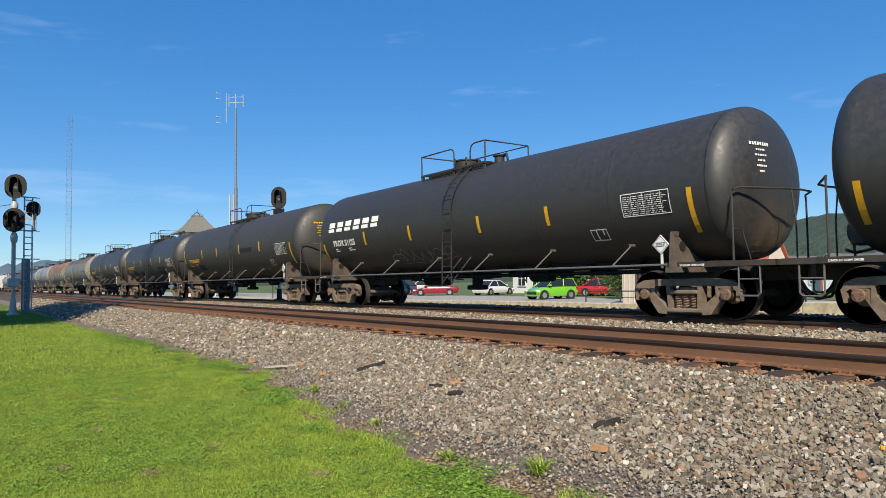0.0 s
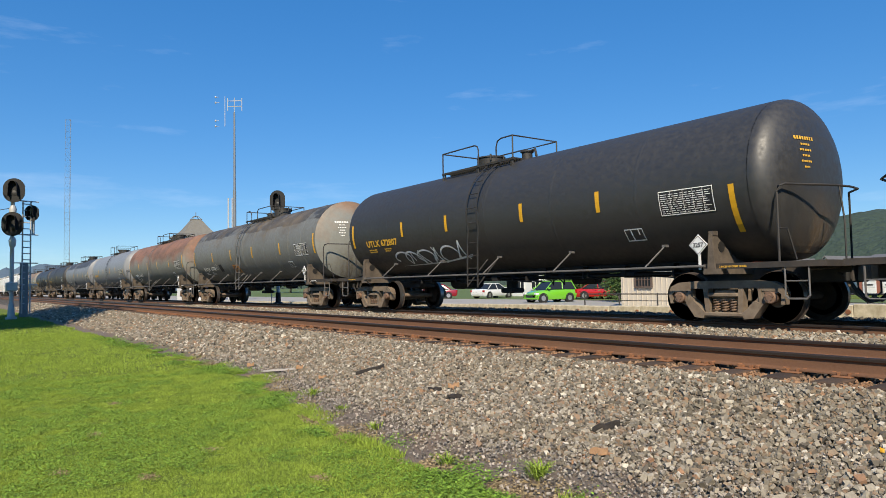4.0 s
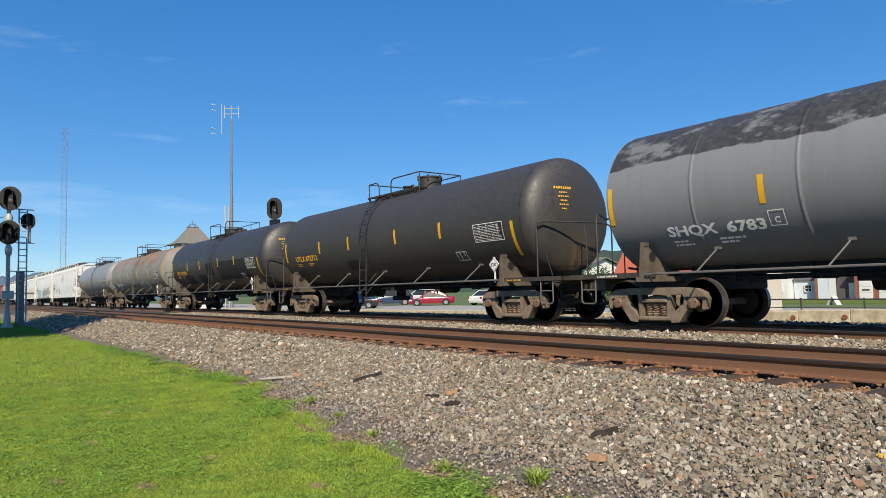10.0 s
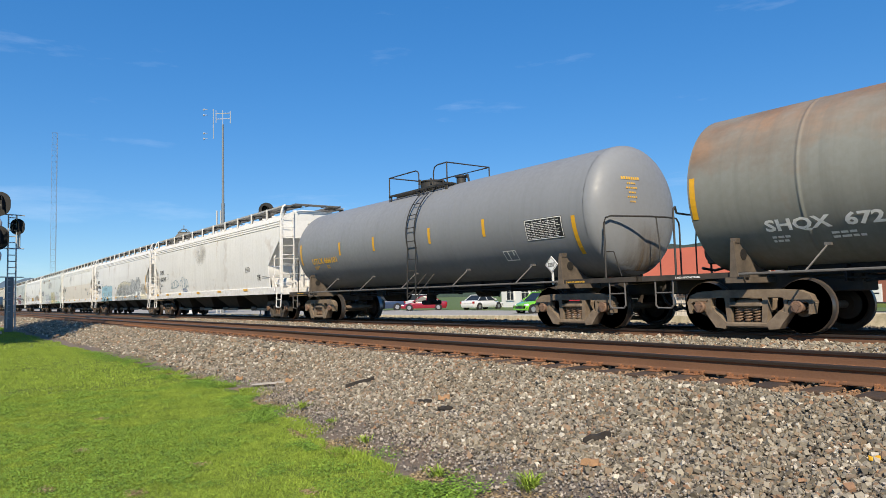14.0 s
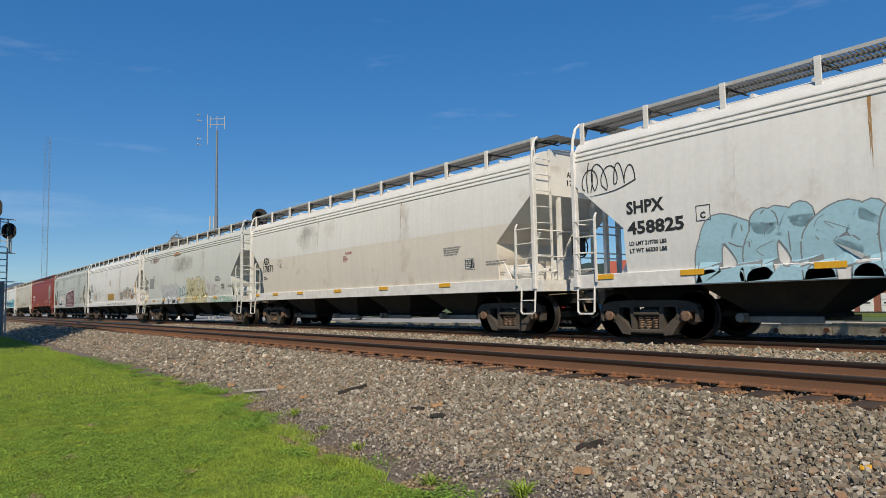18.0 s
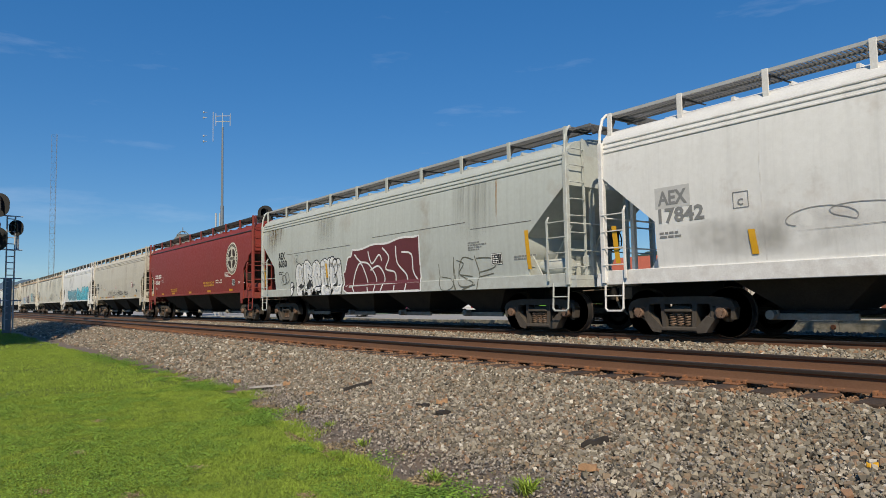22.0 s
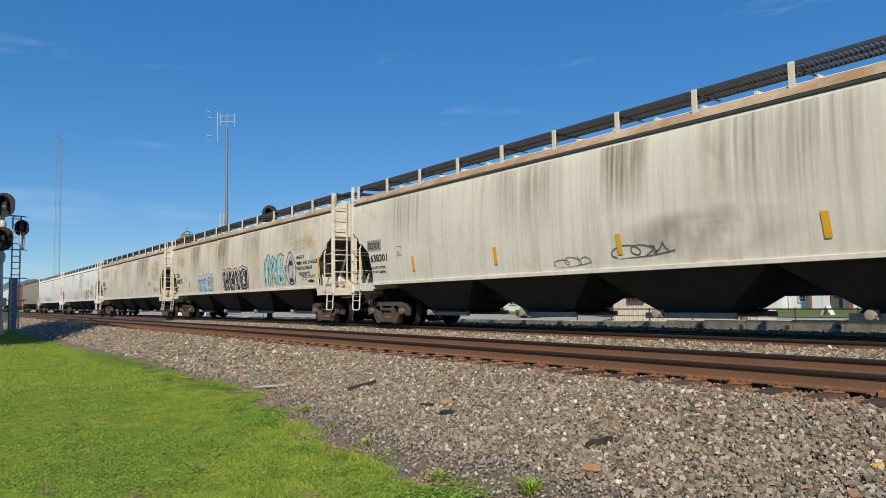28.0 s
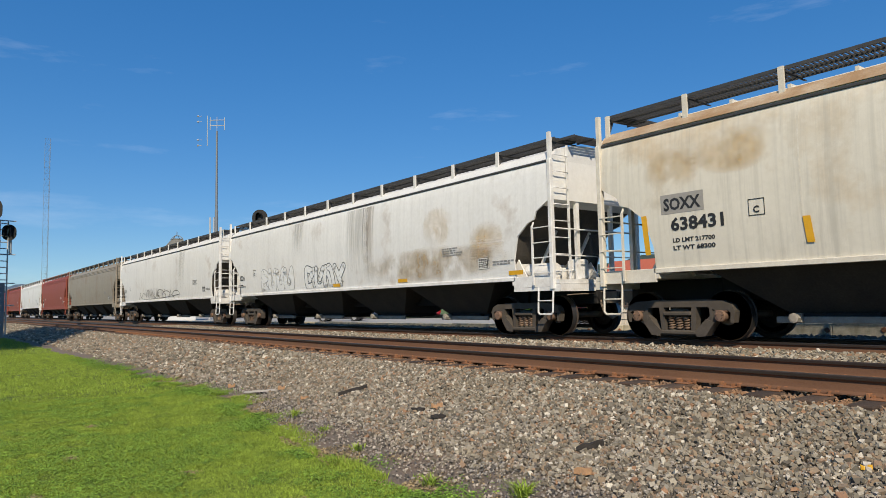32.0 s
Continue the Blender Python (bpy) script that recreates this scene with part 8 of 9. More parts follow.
chunk("wood_splinter", "dark split piece of tie wood on the ballast", "wood", (-8.95, 4.88), (-8.80, 5.28), 0.10, 0.05, WOOD_CHIP, 1)
chunk("wood_splinter", "small dark wood chip on the ballast", "wood", (-6.36, 4.66), (-6.15, 4.70), 0.07, 0.04, WOOD_CHIP, 2)
chunk("wood_splinter", "small dark wood chip on the ballast", "wood", (-6.93, 4.78), (-6.74, 4.84), 0.07, 0.03, WOOD_CHIP, 3)
chunk("wood_splinter", "dark split piece of tie wood on the ballast", "wood", (-4.10, 4.56), (-3.98, 4.78), 0.07, 0.05, WOOD_CHIP, 4)
chunk("orange_stone", "rust-orange stone among grey ballast", "stone", (-6.72, 4.93), (-6.60, 5.01), 0.07, 0.05, ORANGE_STONE, 5)
chunk("orange_stone", "rust-orange stone among grey ballast", "stone", (-3.78, 4.17), (-3.65, 4.23), 0.10, 0.05, ORANGE_STONE, 6)
chunk("orange_stone", "rust-orange stone among grey ballast", "stone", (-9.57, 4.58), (-9.46, 4.64), 0.09, 0.06, ORANGE_STONE, 7)
chunk("orange_stone", "rust-orange stone among grey ballast", "stone", (-10.95, 4.83), (-10.84, 4.90), 0.08, 0.06, ORANGE_STONE, 8)
chunk("orange_stone", "rust-orange stone among grey ballast", "stone", (-12.62, 4.58), (-12.5, 4.66), 0.08, 0.06, ORANGE_STONE, 9)
chunk("bleached_board", "pale bleached board scrap on the ballast", "wood", (-11.75, 4.55), (-10.95, 4.80), 0.10, 0.03, PALE_WOOD, 10)
chunk("yellow_chip", "small bright yellow plastic scrap", "litter", (-2.09, 5.22), (-2.03, 5.26), 0.05, 0.03, YELLOW, 11)


def weed(x, y, r, n, seed):
    rng = np.random.default_rng(seed)
    a, l = rng.uniform(0, 6.283, n), r * rng.uniform(0.5, 1.1, n)
    up = rng.uniform(0.3, 1.0, n)
    base = np.tile(np.array([(x, y, bed_height(x, y))]), (n, 1)) + rng.normal(0, 0.03, (n, 3)) * (1, 1, 0)
    tip = base + np.stack([np.cos(a) * l, np.sin(a) * l, up * r], 1)
    side = np.stack([-np.sin(a), np.cos(a), 0 * a], 1) * 0.006
    mid = (base + tip) / 2 + np.array((0, 0, r * 0.25))
    v = np.stack([base, mid - side, mid + side, tip], 1).reshape(-1, 3)
    f = (np.array([(0, 1, 2), (1, 3, 2)])[None] + (np.arange(n) * 4)[:, None, None]).reshape(-1, 3)
    ob = new("weed", big_mesh("weed", v, f, BLADE))
    tagged(ob, "tuft of green weed growing through the stones", "weed")


for i, (x, y, r, n) in enumerate(((-3.85, 3.66, 0.15, 110), (-4.75, 3.46, 0.10, 60), (-6.25, 3.62, 0.09, 50), (-8.6, 4.02, 0.13, 80), (-7.4, 3.84, 0.08, 40), (-11.3, 4.22, 0.10, 50))):
    weed(x, y, r, n, 200 + i)

# ---- marks of single cars ----
TANK_OBS = {spec[6]: car for spec, (car, _) in zip(TANKS, CARS)}
W_SPRAY, K_SPRAY = spray("white", (0.80, 0.80, 0.78)), spray("black", (0.03, 0.03, 0.032))
SKY_SPRAY, GREY_SPRAY = spray("sky", (0.36, 0.57, 0.66)), spray("grey", (0.22, 0.24, 0.25))
MAROON_SPRAY = spray("maroon", (0.14, 0.035, 0.04))
TEAL_SPRAY, YELLOW_SPRAY = spray("turquoise", (0.06, 0.42, 0.55)), spray("yellow", (0.56, 0.50, 0.27))
GREEN_SPRAY, PINK_SPRAY = spray("green", (0.25, 0.50, 0.36)), spray("pink", (0.55, 0.36, 0.40))
PURPLE_SPRAY = spray("purple", (0.45, 0.25, 0.42))
GOLD = plain("gold_patch", (0.46, 0.27, 0.05), 0.6)
DULL_BLACK = plain("dull_black_patch", (0.012, 0.012, 0.013), 0.75)
ORANGE = plain("orange_label", (0.55, 0.22, 0.03), 0.5)
STENCIL_GREY = plain("grey_patch", (0.30, 0.31, 0.31), 0.7)
RUST_STREAK = surface("rust_streak", (0.36, 0.20, 0.08), (0.45, 0.30, 0.14), 0.8, 0, 4, 30, 0.6, 0.2)
RUST_EDGE = surface("rust_edge", (0.34, 0.21, 0.11), (0.55, 0.46, 0.34), 0.8, 0, 1.2, 30, 0.9, 0.2)

# white block-letter shapes on the leading black tank car
t1 = TANK_OBS[2]
block = Decal(tank_skin, 0.012)
for i in range(6):
    x = -7.25 + i * 0.60
    block.rect(x, x + 0.42, 2.58, 2.70, 1).rect(x + 0.05, x + 0.47, 2.74, 2.92, 2)
block.done("emblem_blocks", LETTER_W, t1, "large white block shapes")
scrawl(t1, tank_skin, -3.4, -0.2, 1.38, 1.80, spray("faint_white", (0.30, 0.30, 0.31)), 3, 7, 0.022)
scrawl(TANK_OBS[5], tank_skin, -4.6, -1.0, 1.42, 2.0, W_SPRAY, 8, 6, 0.05)
for car_no, patches in ((4, ((-4.9, -3.7, 1.62, 1.95), (-2.6, -1.5, 1.5, 1.85), (2.6, 4.4, 1.55, 2.05))), (11, ((-4.6, -3.2, 1.5, 2.0), (-2.2, -0.9, 1.45, 1.95), (1.2, 5.4, 1.6, 2.5), (-0.6, 0.5, 1.9, 2.5))), (10, ((-2.0, -1.2, 1.6, 1.9),)), (3, ((1.6, 3.2, 2.28, 2.48), (-5.4, -4.4, 1.6, 1.9)))):
    for p in patches:
        faded_patch(TANK_OBS[car_no], tank_skin, *p, DULL_BLACK, "darker repainted rectangle")
ring = Shape().lathe([(-1.15, TANK_R + 0.006), (1.25, TANK_R + 0.006)], "x", (0, 0, TANK_Z), 64)
part("repaint_band", ring, paint("tank_blue_black", (0.020, 0.022, 0.030), None, 0, (0.08, 0.07, 0.06), 0.2, 0.2, 0.4), TANK_OBS[4], "blue-black repainted band", smooth=40)
t5 = TANK_OBS[6]
faded_patch(t5, tank_skin, -1.85, -1.0, 1.54, 1.92, ORANGE, "orange notice label", "notice_label")
Decal(tank_skin, 0.010).bars(-1.75, 1.80, 3, 0.06, random.Random(4)).done("label_print", LETTER_K, t5)
faded_patch(t5, tank_skin, -3.9, -3.4, 1.65, 2.0, DULL_BLACK, "dark repainted rectangle")
t9 = TANK_OBS[9]
faded_patch(t9, tank_skin, -2.7, -1.75, 1.55, 1.95, DULL_BLACK, "dark notice label", "notice_label")
t11 = TANK_OBS[12]
scrawl(t11, tank_skin, 1.4, 2.5, 1.42, 1.95, W_SPRAY, 21, 4, 0.035)
scrawl(t11, tank_skin, 2.95, 4.05, 1.40, 1.88, W_SPRAY, 22, 4, 0.035)
faded_patch(t11, tank_skin, -1.35, -0.45, 1.56, 1.88, ORANGE, "orange notice label", "notice_label")
Decal(tank_skin, 0.010).bars(-1.25, 1.78, 3, 0.05, random.Random(5)).done("label_print", LETTER_K, t11)


def on(n):
    return HOPPER[n][0]


SK = hopper_skin
SILL = lambda z: 1.507 if z < 1.31 else hopper_skin(z)
BLUE_HAZE = spray("dusty_blue", (0.30, 0.40, 0.47))
scrawl(on(1), SK, -6.0, -4.4, 1.62, 2.15, BLUE_HAZE, 31, 4, 0.05)
scrawl(on(1), SK, -4.1, -2.7, 1.55, 2.2, BLUE_HAZE, 36, 4, 0.05)
scrawl(on(1), SK, -3.7, -2.9, 1.36, 1.52, spray("royal_blue", (0.10, 0.20, 0.42)), 37, 4, 0.03)
graffiti(on(2), SILL, -6.1, -2.3, 1.06, 2.05, SKY_SPRAY, GREY_SPRAY, 32, 4, 0.025, 0.0, None, 0.52, ARCHES, 2)
wave_top = lambda x: 2.02 + 0.10 * math.sin(x * 1.3) + 0.06 * math.sin(x * 9) + 0.22 * min(1, max(0, (x - 0.2) / 2)) - 0.5 * max(0, -x - 0.2)
PALE_CREAM, STEEL, ASH, CHARCOAL = spray("pale_cream", (0.66, 0.61, 0.46)), spray("steel", (0.40, 0.43, 0.45)), spray("ash", (0.58, 0.60, 0.60)), spray("charcoal", (0.09, 0.10, 0.11))
colour_field(on(2), SILL, -1.3, 8.2, lambda x: 1.06, lambda x: min(wave_top(x) + 0.10, 2.4) if x < 6.4 else 1.42 + 0.12 * math.sin(x * 3), PALE_CREAM, "pale cream sprayed ground", CHARCOAL, 0.018)
colour_field(on(2), SILL, -0.9, 4.4, lambda x: 1.08 + 0.03 * math.sin(x * 5), lambda x: wave_top(x) - 0.06 + 0.05 * math.sin(x * 23), STEEL, "grey sprayed ground")
shards(on(2), SILL, -0.9, 4.5, 1.08, wave_top, [W_SPRAY, STEEL, GREY_SPRAY, ASH, CHARCOAL, ASH, W_SPRAY], 33, 640, 0.5, 0.08, 0.05)
graffiti(on(2), SILL, 4.0, 6.6, 1.08, 2.30, spray("dim_grey", (0.15, 0.16, 0.17)), W_SPRAY, 34, 3, 0.05, 0.5, ASH, 0.40)
shards(on(2), SILL, 4.1, 6.5, 1.08, lambda x: 2.25, [CHARCOAL, STEEL, ASH, W_SPRAY], 38, 90, 0.5, 0.1, 0.05)
for x, z, r in ((-1.0, 1.95, 0.10), (4.0, 2.35, 0.14), (6.5, 2.2, 0.12), (6.9, 1.2, 0.13)):
    bloom(on(2), SILL, x, z, r * 1.3, r, spray("umber", (0.16, 0.09, 0.07)), int(x * 10) + 50, "brown sprayed dab")
scrawl(on(2), SK, -8.70, -7.45, 2.95, 3.62, K_SPRAY, 35, 5, 0.026)
faded_patch(on(2), SK, 6.85, 7.6, 1.4, 2.05, surface("mottled_grey", (0.44, 0.43, 0.40), (0.60, 0.58, 0.52), 0.7, 0, 6, 40, 0.8, 0.1), "mottled grey overpainted patch")
Decal(SK, 0.008).text("DANGER", -0.25, 2.42, 0.075, 0.42).bars(-0.42, 2.34, 4, 0.026, random.Random(9)).done("warning_print", plain("letter_faded_red", (0.45, 0.14, 0.12), 0.6), on(3), "red danger warning")
graffiti(on(4), SILL, -4.2, -0.9, 1.04, 1.95, spray("silver", (0.58, 0.60, 0.62)), spray("mid_grey", (0.28, 0.28, 0.28)), 41, 4, 0.022, 0.0, None, 0.42, ARCHES, 2)
scrawl(on(4), SK, -1.1, 0.6, 1.45, 2.0, spray("dull_teal", (0.2, 0.36, 0.38)), 42, 4, 0.05)
OLIVE = spray("olive", (0.16, 0.15, 0.06))
flame = lambda x: 1.30 + 0.92 * math.exp(-((x - 1.5) / 0.8) ** 2) + 0.45 * math.exp(-((x - 3.1) / 0.4) ** 2) + 0.14 * math.sin(x * 14)
colour_field(on(4), SILL, 0.35, 3.7, lambda x: 1.06, flame, spray("straw", (0.60, 0.55, 0.36)), "straw-coloured sprayed ground", OLIVE, 0.02)
graffiti(on(4), SILL, 0.6, 3.4, 1.08, 2.2, spray("straw", (0.60, 0.55, 0.36)), OLIVE, 43, 4, 0.016, 0.9, None, 0.30)
shards(on(4), SILL, 0.4, 3.6, 1.06, flame, [OLIVE, spray("straw", (0.60, 0.55, 0.36)), YELLOW_SPRAY, spray("moss", (0.36, 0.36, 0.20))], 46, 150, 0.7, 0.3, 0.05)
colour_field(on(4), SILL, -4.3, -0.6, lambda x: 1.05, lambda x: 1.3 + 0.08 * math.sin(x * 4), spray("silver", (0.58, 0.60, 0.62)), "silver sprayed ground")
scrawl(on(4), SK, 3.7, 5.2, 1.4, 2.1, PINK_SPRAY, 44, 4, 0.025)
scrawl(on(4), SILL, 4.2, 7.2, 1.05, 1.28, GREEN_SPRAY, 45, 8, 0.04)
faded_patch(on(4), SK, -6.6, -5.7, 1.95, 2.55, STENCIL_GREY, "grey blanked-out number")
bloom(on(4), lambda z: SK(z) + 0.02, -1.2, 3.72, 0.75, 0.10, RUST_STREAK, 4, "orange rust bloom under the eave")
Decal(SK, 0.007).rect(-0.95, 1.15, 1.44, 1.90, 4, lean=0.08).done("paint_patch", GOLD, on(5), "gold overpainted patch")
faded_patch(on(5), SK, 3.25, 3.9, 1.45, 1.95, STENCIL_GREY, "grey stencil patch")
for i, q in enumerate(((-4.5, -1.4, 1.8, 2.3), (1.6, 3.2, 1.4, 2.2), (4.0, 4.7, 1.5, 2.25))):
    scrawl(on(5), SK, *q, spray("thin_grey", (0.32, 0.31, 0.30)), 51 + i, 4, 0.014)
wave = Decal(SILL, 0.008)
wave.ribbon([(-1.0 + 0.1 * i, 1.15 + 0.06 * math.sin(i * 0.75) * min(1, i / 20)) for i in range(60)], 0.025)
wave.done("graffiti_tag", K_SPRAY, on(5), "wavy black line along the sill")
runs(on(5), SK, 3.06, 0.05, 2.0, 3.3, RUST_STREAK, 17, 5)
bloom(on(5), SK, 6.4, 1.6, 0.5, 0.2, RUST_STREAK, 6, "brown rust bloom")
graffiti(on(6), SILL, -5.15, -1.75, 1.06, 2.12, W_SPRAY, K_SPRAY, 61, 5, 0.042, 0.0, spray("silver", (0.58, 0.60, 0.62)), 0.50, ARCHES, 2)
for dab, drip in ((-5.62, 1.22), (-2.1, 1.9)):
    halo_dab = Decal(SILL, 0.013)
    tapered(halo_dab, curve_through([(dab, drip + 0.18), (dab + 0.06, drip), (dab - 0.05, drip - 0.22)], False, 5), 0.36, 0.12, True, 0)
    round_dab(halo_dab, dab, drip + 0.18, 0.18, 0)
    halo_dab.off = 0.0145
    tapered(halo_dab, curve_through([(dab, drip + 0.18), (dab + 0.06, drip), (dab - 0.05, drip - 0.18)], False, 5), 0.27, 0.06, True, 1)
    round_dab(halo_dab, dab, drip + 0.18, 0.135, 1)
    halo_dab.done("graffiti_drop", [K_SPRAY, W_SPRAY], on(6), "white sprayed drop with a black outline")
block_top = lambda x: (1.75 + 0.45 * min(1, max(0, (x + 1.45) / 0.25))) + (0.22 if x > -0.9 else 0) + 0.05 * (x + 1.4) + 0.03 * math.sin(x * 4)
colour_field(on(6), SILL, -1.55, 2.9, lambda x: 1.06 + 0.10 * max(0, 1 - (x + 1.55) / 0.25), block_top, MAROON_SPRAY, "large maroon sprayed block with a white edge", W_SPRAY, 0.06)
veins = Decal(SILL, 0.0075)
for k, path in enumerate((((-0.85, 1.08), (-0.95, 1.4), (-0.45, 2.0), (-0.1, 1.6), (0.0, 1.08)), ((-0.75, 2.3), (-0.4, 2.05), (0.1, 1.95), (0.5, 1.5), (0.35, 1.08)), ((0.1, 2.35), (0.3, 1.95), (0.75, 2.2), (0.9, 2.0)), ((0.75, 1.08), (1.0, 1.5), (0.7, 1.85), (0.2, 1.75)), ((0.95, 2.4), (1.3, 2.1), (1.1, 1.75), (1.6, 1.6), (1.5, 1.08)), ((1.7, 2.4), (1.75, 1.9), (2.2, 1.5), (2.1, 1.08)), ((2.0, 2.2), (2.5, 2.1), (2.55, 1.6), (2.8, 1.3)))):
    veins.off = 0.0075 + 0.0003 * k
    veins.ribbon(curve_through(path, False, 6), 0.055)
veins.done("graffiti_line", W_SPRAY, on(6), "white sprayed lines over the maroon block")
graffiti(on(6), SILL, 3.7, 6.1, 1.05, 1.85, None, spray("drab", (0.14, 0.14, 0.11)), 63, 3, 0.04)
scrawl(on(6), SK, -6.6, -5.9, 1.5, 1.95, K_SPRAY, 64, 3, 0.025)
belt = Decal(SK, 0.004)
for x0, x1, z in ((-6.0, -1.0, 2.62), (0.4, 5.0, 2.75), (5.2, 7.4, 2.55)):
    belt.rect(x0, x1, z, z + 0.015, 1)
belt.done("sheet_seam", GREY_STEEL, on(6))

# round emblem and print on the maroon car
m7 = on(7)
disc = Decal(SK, 0.008)
cx, cz, R7 = 6.07, 2.84, 0.74
for i in range(12):
    a0, a1 = 2 * math.pi * i / 12, 2 * math.pi * (i + 1) / 12
    disc.fan([(cx, cz)] + [(cx + R7 * math.cos(a0 + (a1 - a0) * k / 4), cz + R7 * math.sin(a0 + (a1 - a0) * k / 4)) for k in range(5)])
disc.done("emblem_disc", plain("emblem_cream", (0.70, 0.66, 0.55), 0.5), m7, "cream round emblem")
mark = Decal(SK, 0.016)
for i in range(30):
    a = 2 * math.pi * i / 30
    u, w = (math.cos(a), math.sin(a)), (-math.sin(a), math.cos(a))
    mark.fan([(cx + u[0] * r + w[0] * q, cz + u[1] * r + w[1] * q) for r, q in ((0.56, -0.038), (0.56, 0.030), (0.68, 0.042), (0.68, -0.040))])
for i in range(4):
    a = math.pi / 4 + i * math.pi / 2
    pts = [(cx + math.cos(a + q) * r, cz + math.sin(a + q) * r) for q, r in ((0, 0.17), (-0.56, 0.30), (-0.58, 0.45), (-0.3, 0.47), (0, 0.48), (0.3, 0.47), (0.58, 0.45), (0.56, 0.30))]
    mark.fan(pts)
for i in range(7):
    mark.rect(cx - 0.36 + 0.105 * i, cx - 0.285 + 0.105 * i, cz - 0.06, cz + 0.06, 1)
mark.done("emblem_cross", plain("emblem_brown", (0.05, 0.028, 0.018), 0.6), m7, "dark brown marks round a cream cross")
blk = Decal(SK, 0.008)
for i in range(4):
    x = -7.1 + i * 0.35
    blk.rect(x, x + 0.26, 2.36, 2.45, 1).rect(x + 0.04, x + 0.28, 2.49, 2.58, 1)
blk.done("emblem_blocks", LETTER_W, m7, "four white block shapes")
Decal(SK, 0.008).text("MUST OPEN HATCH COVERS", 1.95, 1.80, 0.09, 1.62).text("BEFORE UNLOADING CAR", 2.02, 1.67, 0.09, 1.5).text("MUST OPEN HATCH COVERS", -3.9, 1.62, 0.07, 1.25).text("BEFORE UNLOADING CAR", -3.85, 1.52, 0.07, 1.15).done("notice_print", LETTER_Y, m7, "yellow hatch-cover notice")
Decal(SK, 0.008).text("CARBOLINE 992 INTERIOR", 3.75, 1.88, 0.06, 0.98).text("APPLIED 11-2010 JMWR", 3.8, 1.78, 0.06, 0.9).done("notice_print", LETTER_W, m7)
scrawl(m7, SK, -8.2, -7.4, 2.85, 3.2, spray("dusty_rose", (0.30, 0.16, 0.14)), 71, 3, 0.02)
Decal(SK, 0.008).text("DO NOT HAMMER ON CAR", -3.35, 1.42, 0.085, 1.7).done("warning_print", plain("letter_faded_red", (0.45, 0.14, 0.12), 0.6), on(8), "red warning line")
Decal(SK, 0.008).text("THROUGH SILL", -5.55, 1.42, 0.08, 0.85).done("sill_print", LETTER_K, on(8))
scrawl(on(8), SK, -3.1, 0.0, 1.55, 1.98, spray("pale_black", (0.24, 0.22, 0.19)), 81, 6, 0.03)
scrawl(on(8), SK, 0.45, 2.0, 1.58, 1.92, K_SPRAY, 82, 5, 0.035)
scrawl(on(8), SK, 2.5, 3.65, 1.58, 1.86, K_SPRAY, 83, 4, 0.03)
for x, z, r in ((4.94, 2.2, 0.17), (-0.02, 2.16, 0.11), (-4.13, 2.12, 0.10)):
    pts = [(x + r * math.cos(2 * math.pi * i / 20), z + r * math.sin(2 * math.pi * i / 20)) for i in range(20)]
    Decal(SK, 0.006).fan(pts).done("round_label", LETTER_W, on(8))
    Decal(SK, 0.010).ribbon(pts, r * 0.25, True).rect(x - r * 0.5, x + r * 0.5, z - r * 0.1, z + r * 0.1, 1).done("label_ring", LETTER_R, on(8), "red ring on a white round label")
graffiti(on(9), SK, -4.6, 0.6, 1.4, 2.2, spray("dull_cyan", (0.20, 0.42, 0.50)), spray("charcoal", (0.09, 0.10, 0.11)), 91, 6, 0.03, 0.6, None, 0.44)
colour_field(on(9), SK, 0.9, 6.7, lambda x: 1.38, lambda x: 2.05 + 0.12 * math.sin(x * 2.1) + 0.07 * math.sin(x * 13), spray("cyan", (0.25, 0.62, 0.72)), "cyan sprayed ground")
shards(on(9), SK, 1.0, 6.6, 1.4, lambda x: 2.15 + 0.15 * math.sin(x * 2.1), [TEAL_SPRAY, K_SPRAY, spray("cyan", (0.25, 0.62, 0.72))], 93, 120, 0.5, 0.15, 0.05)
graffiti(on(9), SK, 0.8, 6.6, 1.4, 2.32, spray("bright_teal", (0.08, 0.50, 0.64)), K_SPRAY, 92, 7, 0.04, 0.4, spray("cyan", (0.25, 0.62, 0.72)), 0.46)
scrawl(on(10), SK, 0.9, 2.2, 1.55, 1.85, spray("washed_black", (0.14, 0.13, 0.12)), 101, 3, 0.03)
scrawl(on(10), SK, -0.8, 0.2, 1.45, 1.7, spray("pale_black", (0.24, 0.22, 0.19)), 102, 3, 0.02)
graffiti(on(11), SK, -5.0, -2.7, 1.42, 2.05, spray("light_cyan", (0.30, 0.60, 0.68)), W_SPRAY, 111, 3, 0.05, 0.0, spray("plum", (0.42, 0.12, 0.32)), 0.58, ARCHES, 2, PURPLE_SPRAY)
graffiti(on(11), SK, -1.0, 2.0, 1.42, 2.2, K_SPRAY, W_SPRAY, 112, 4, 0.055, 0.0, GREY_SPRAY, 0.5, ARCHES, 2, spray("brick_red", (0.30, 0.08, 0.06)))
graffiti(on(11), SK, 4.15, 6.0, 1.5, 2.55, spray("ice", (0.28, 0.50, 0.53)), K_SPRAY, 113, 3, 0.04, 0.4, spray("pale_ice", (0.55, 0.70, 0.70)), 0.5, STROKES, 3, None)
dia = [(6.62, 2.75), (7.1, 2.15), (6.95, 1.55), (6.4, 1.55), (6.15, 2.1)]
Decal(SK, 0.007).fan(curve_through(dia, True, 4)).done("graffiti_fill", MARK_PALE, on(11))
drop = Decal(SK, 0.013)
drop.ribbon(curve_through(dia, True, 4), 0.04, True)
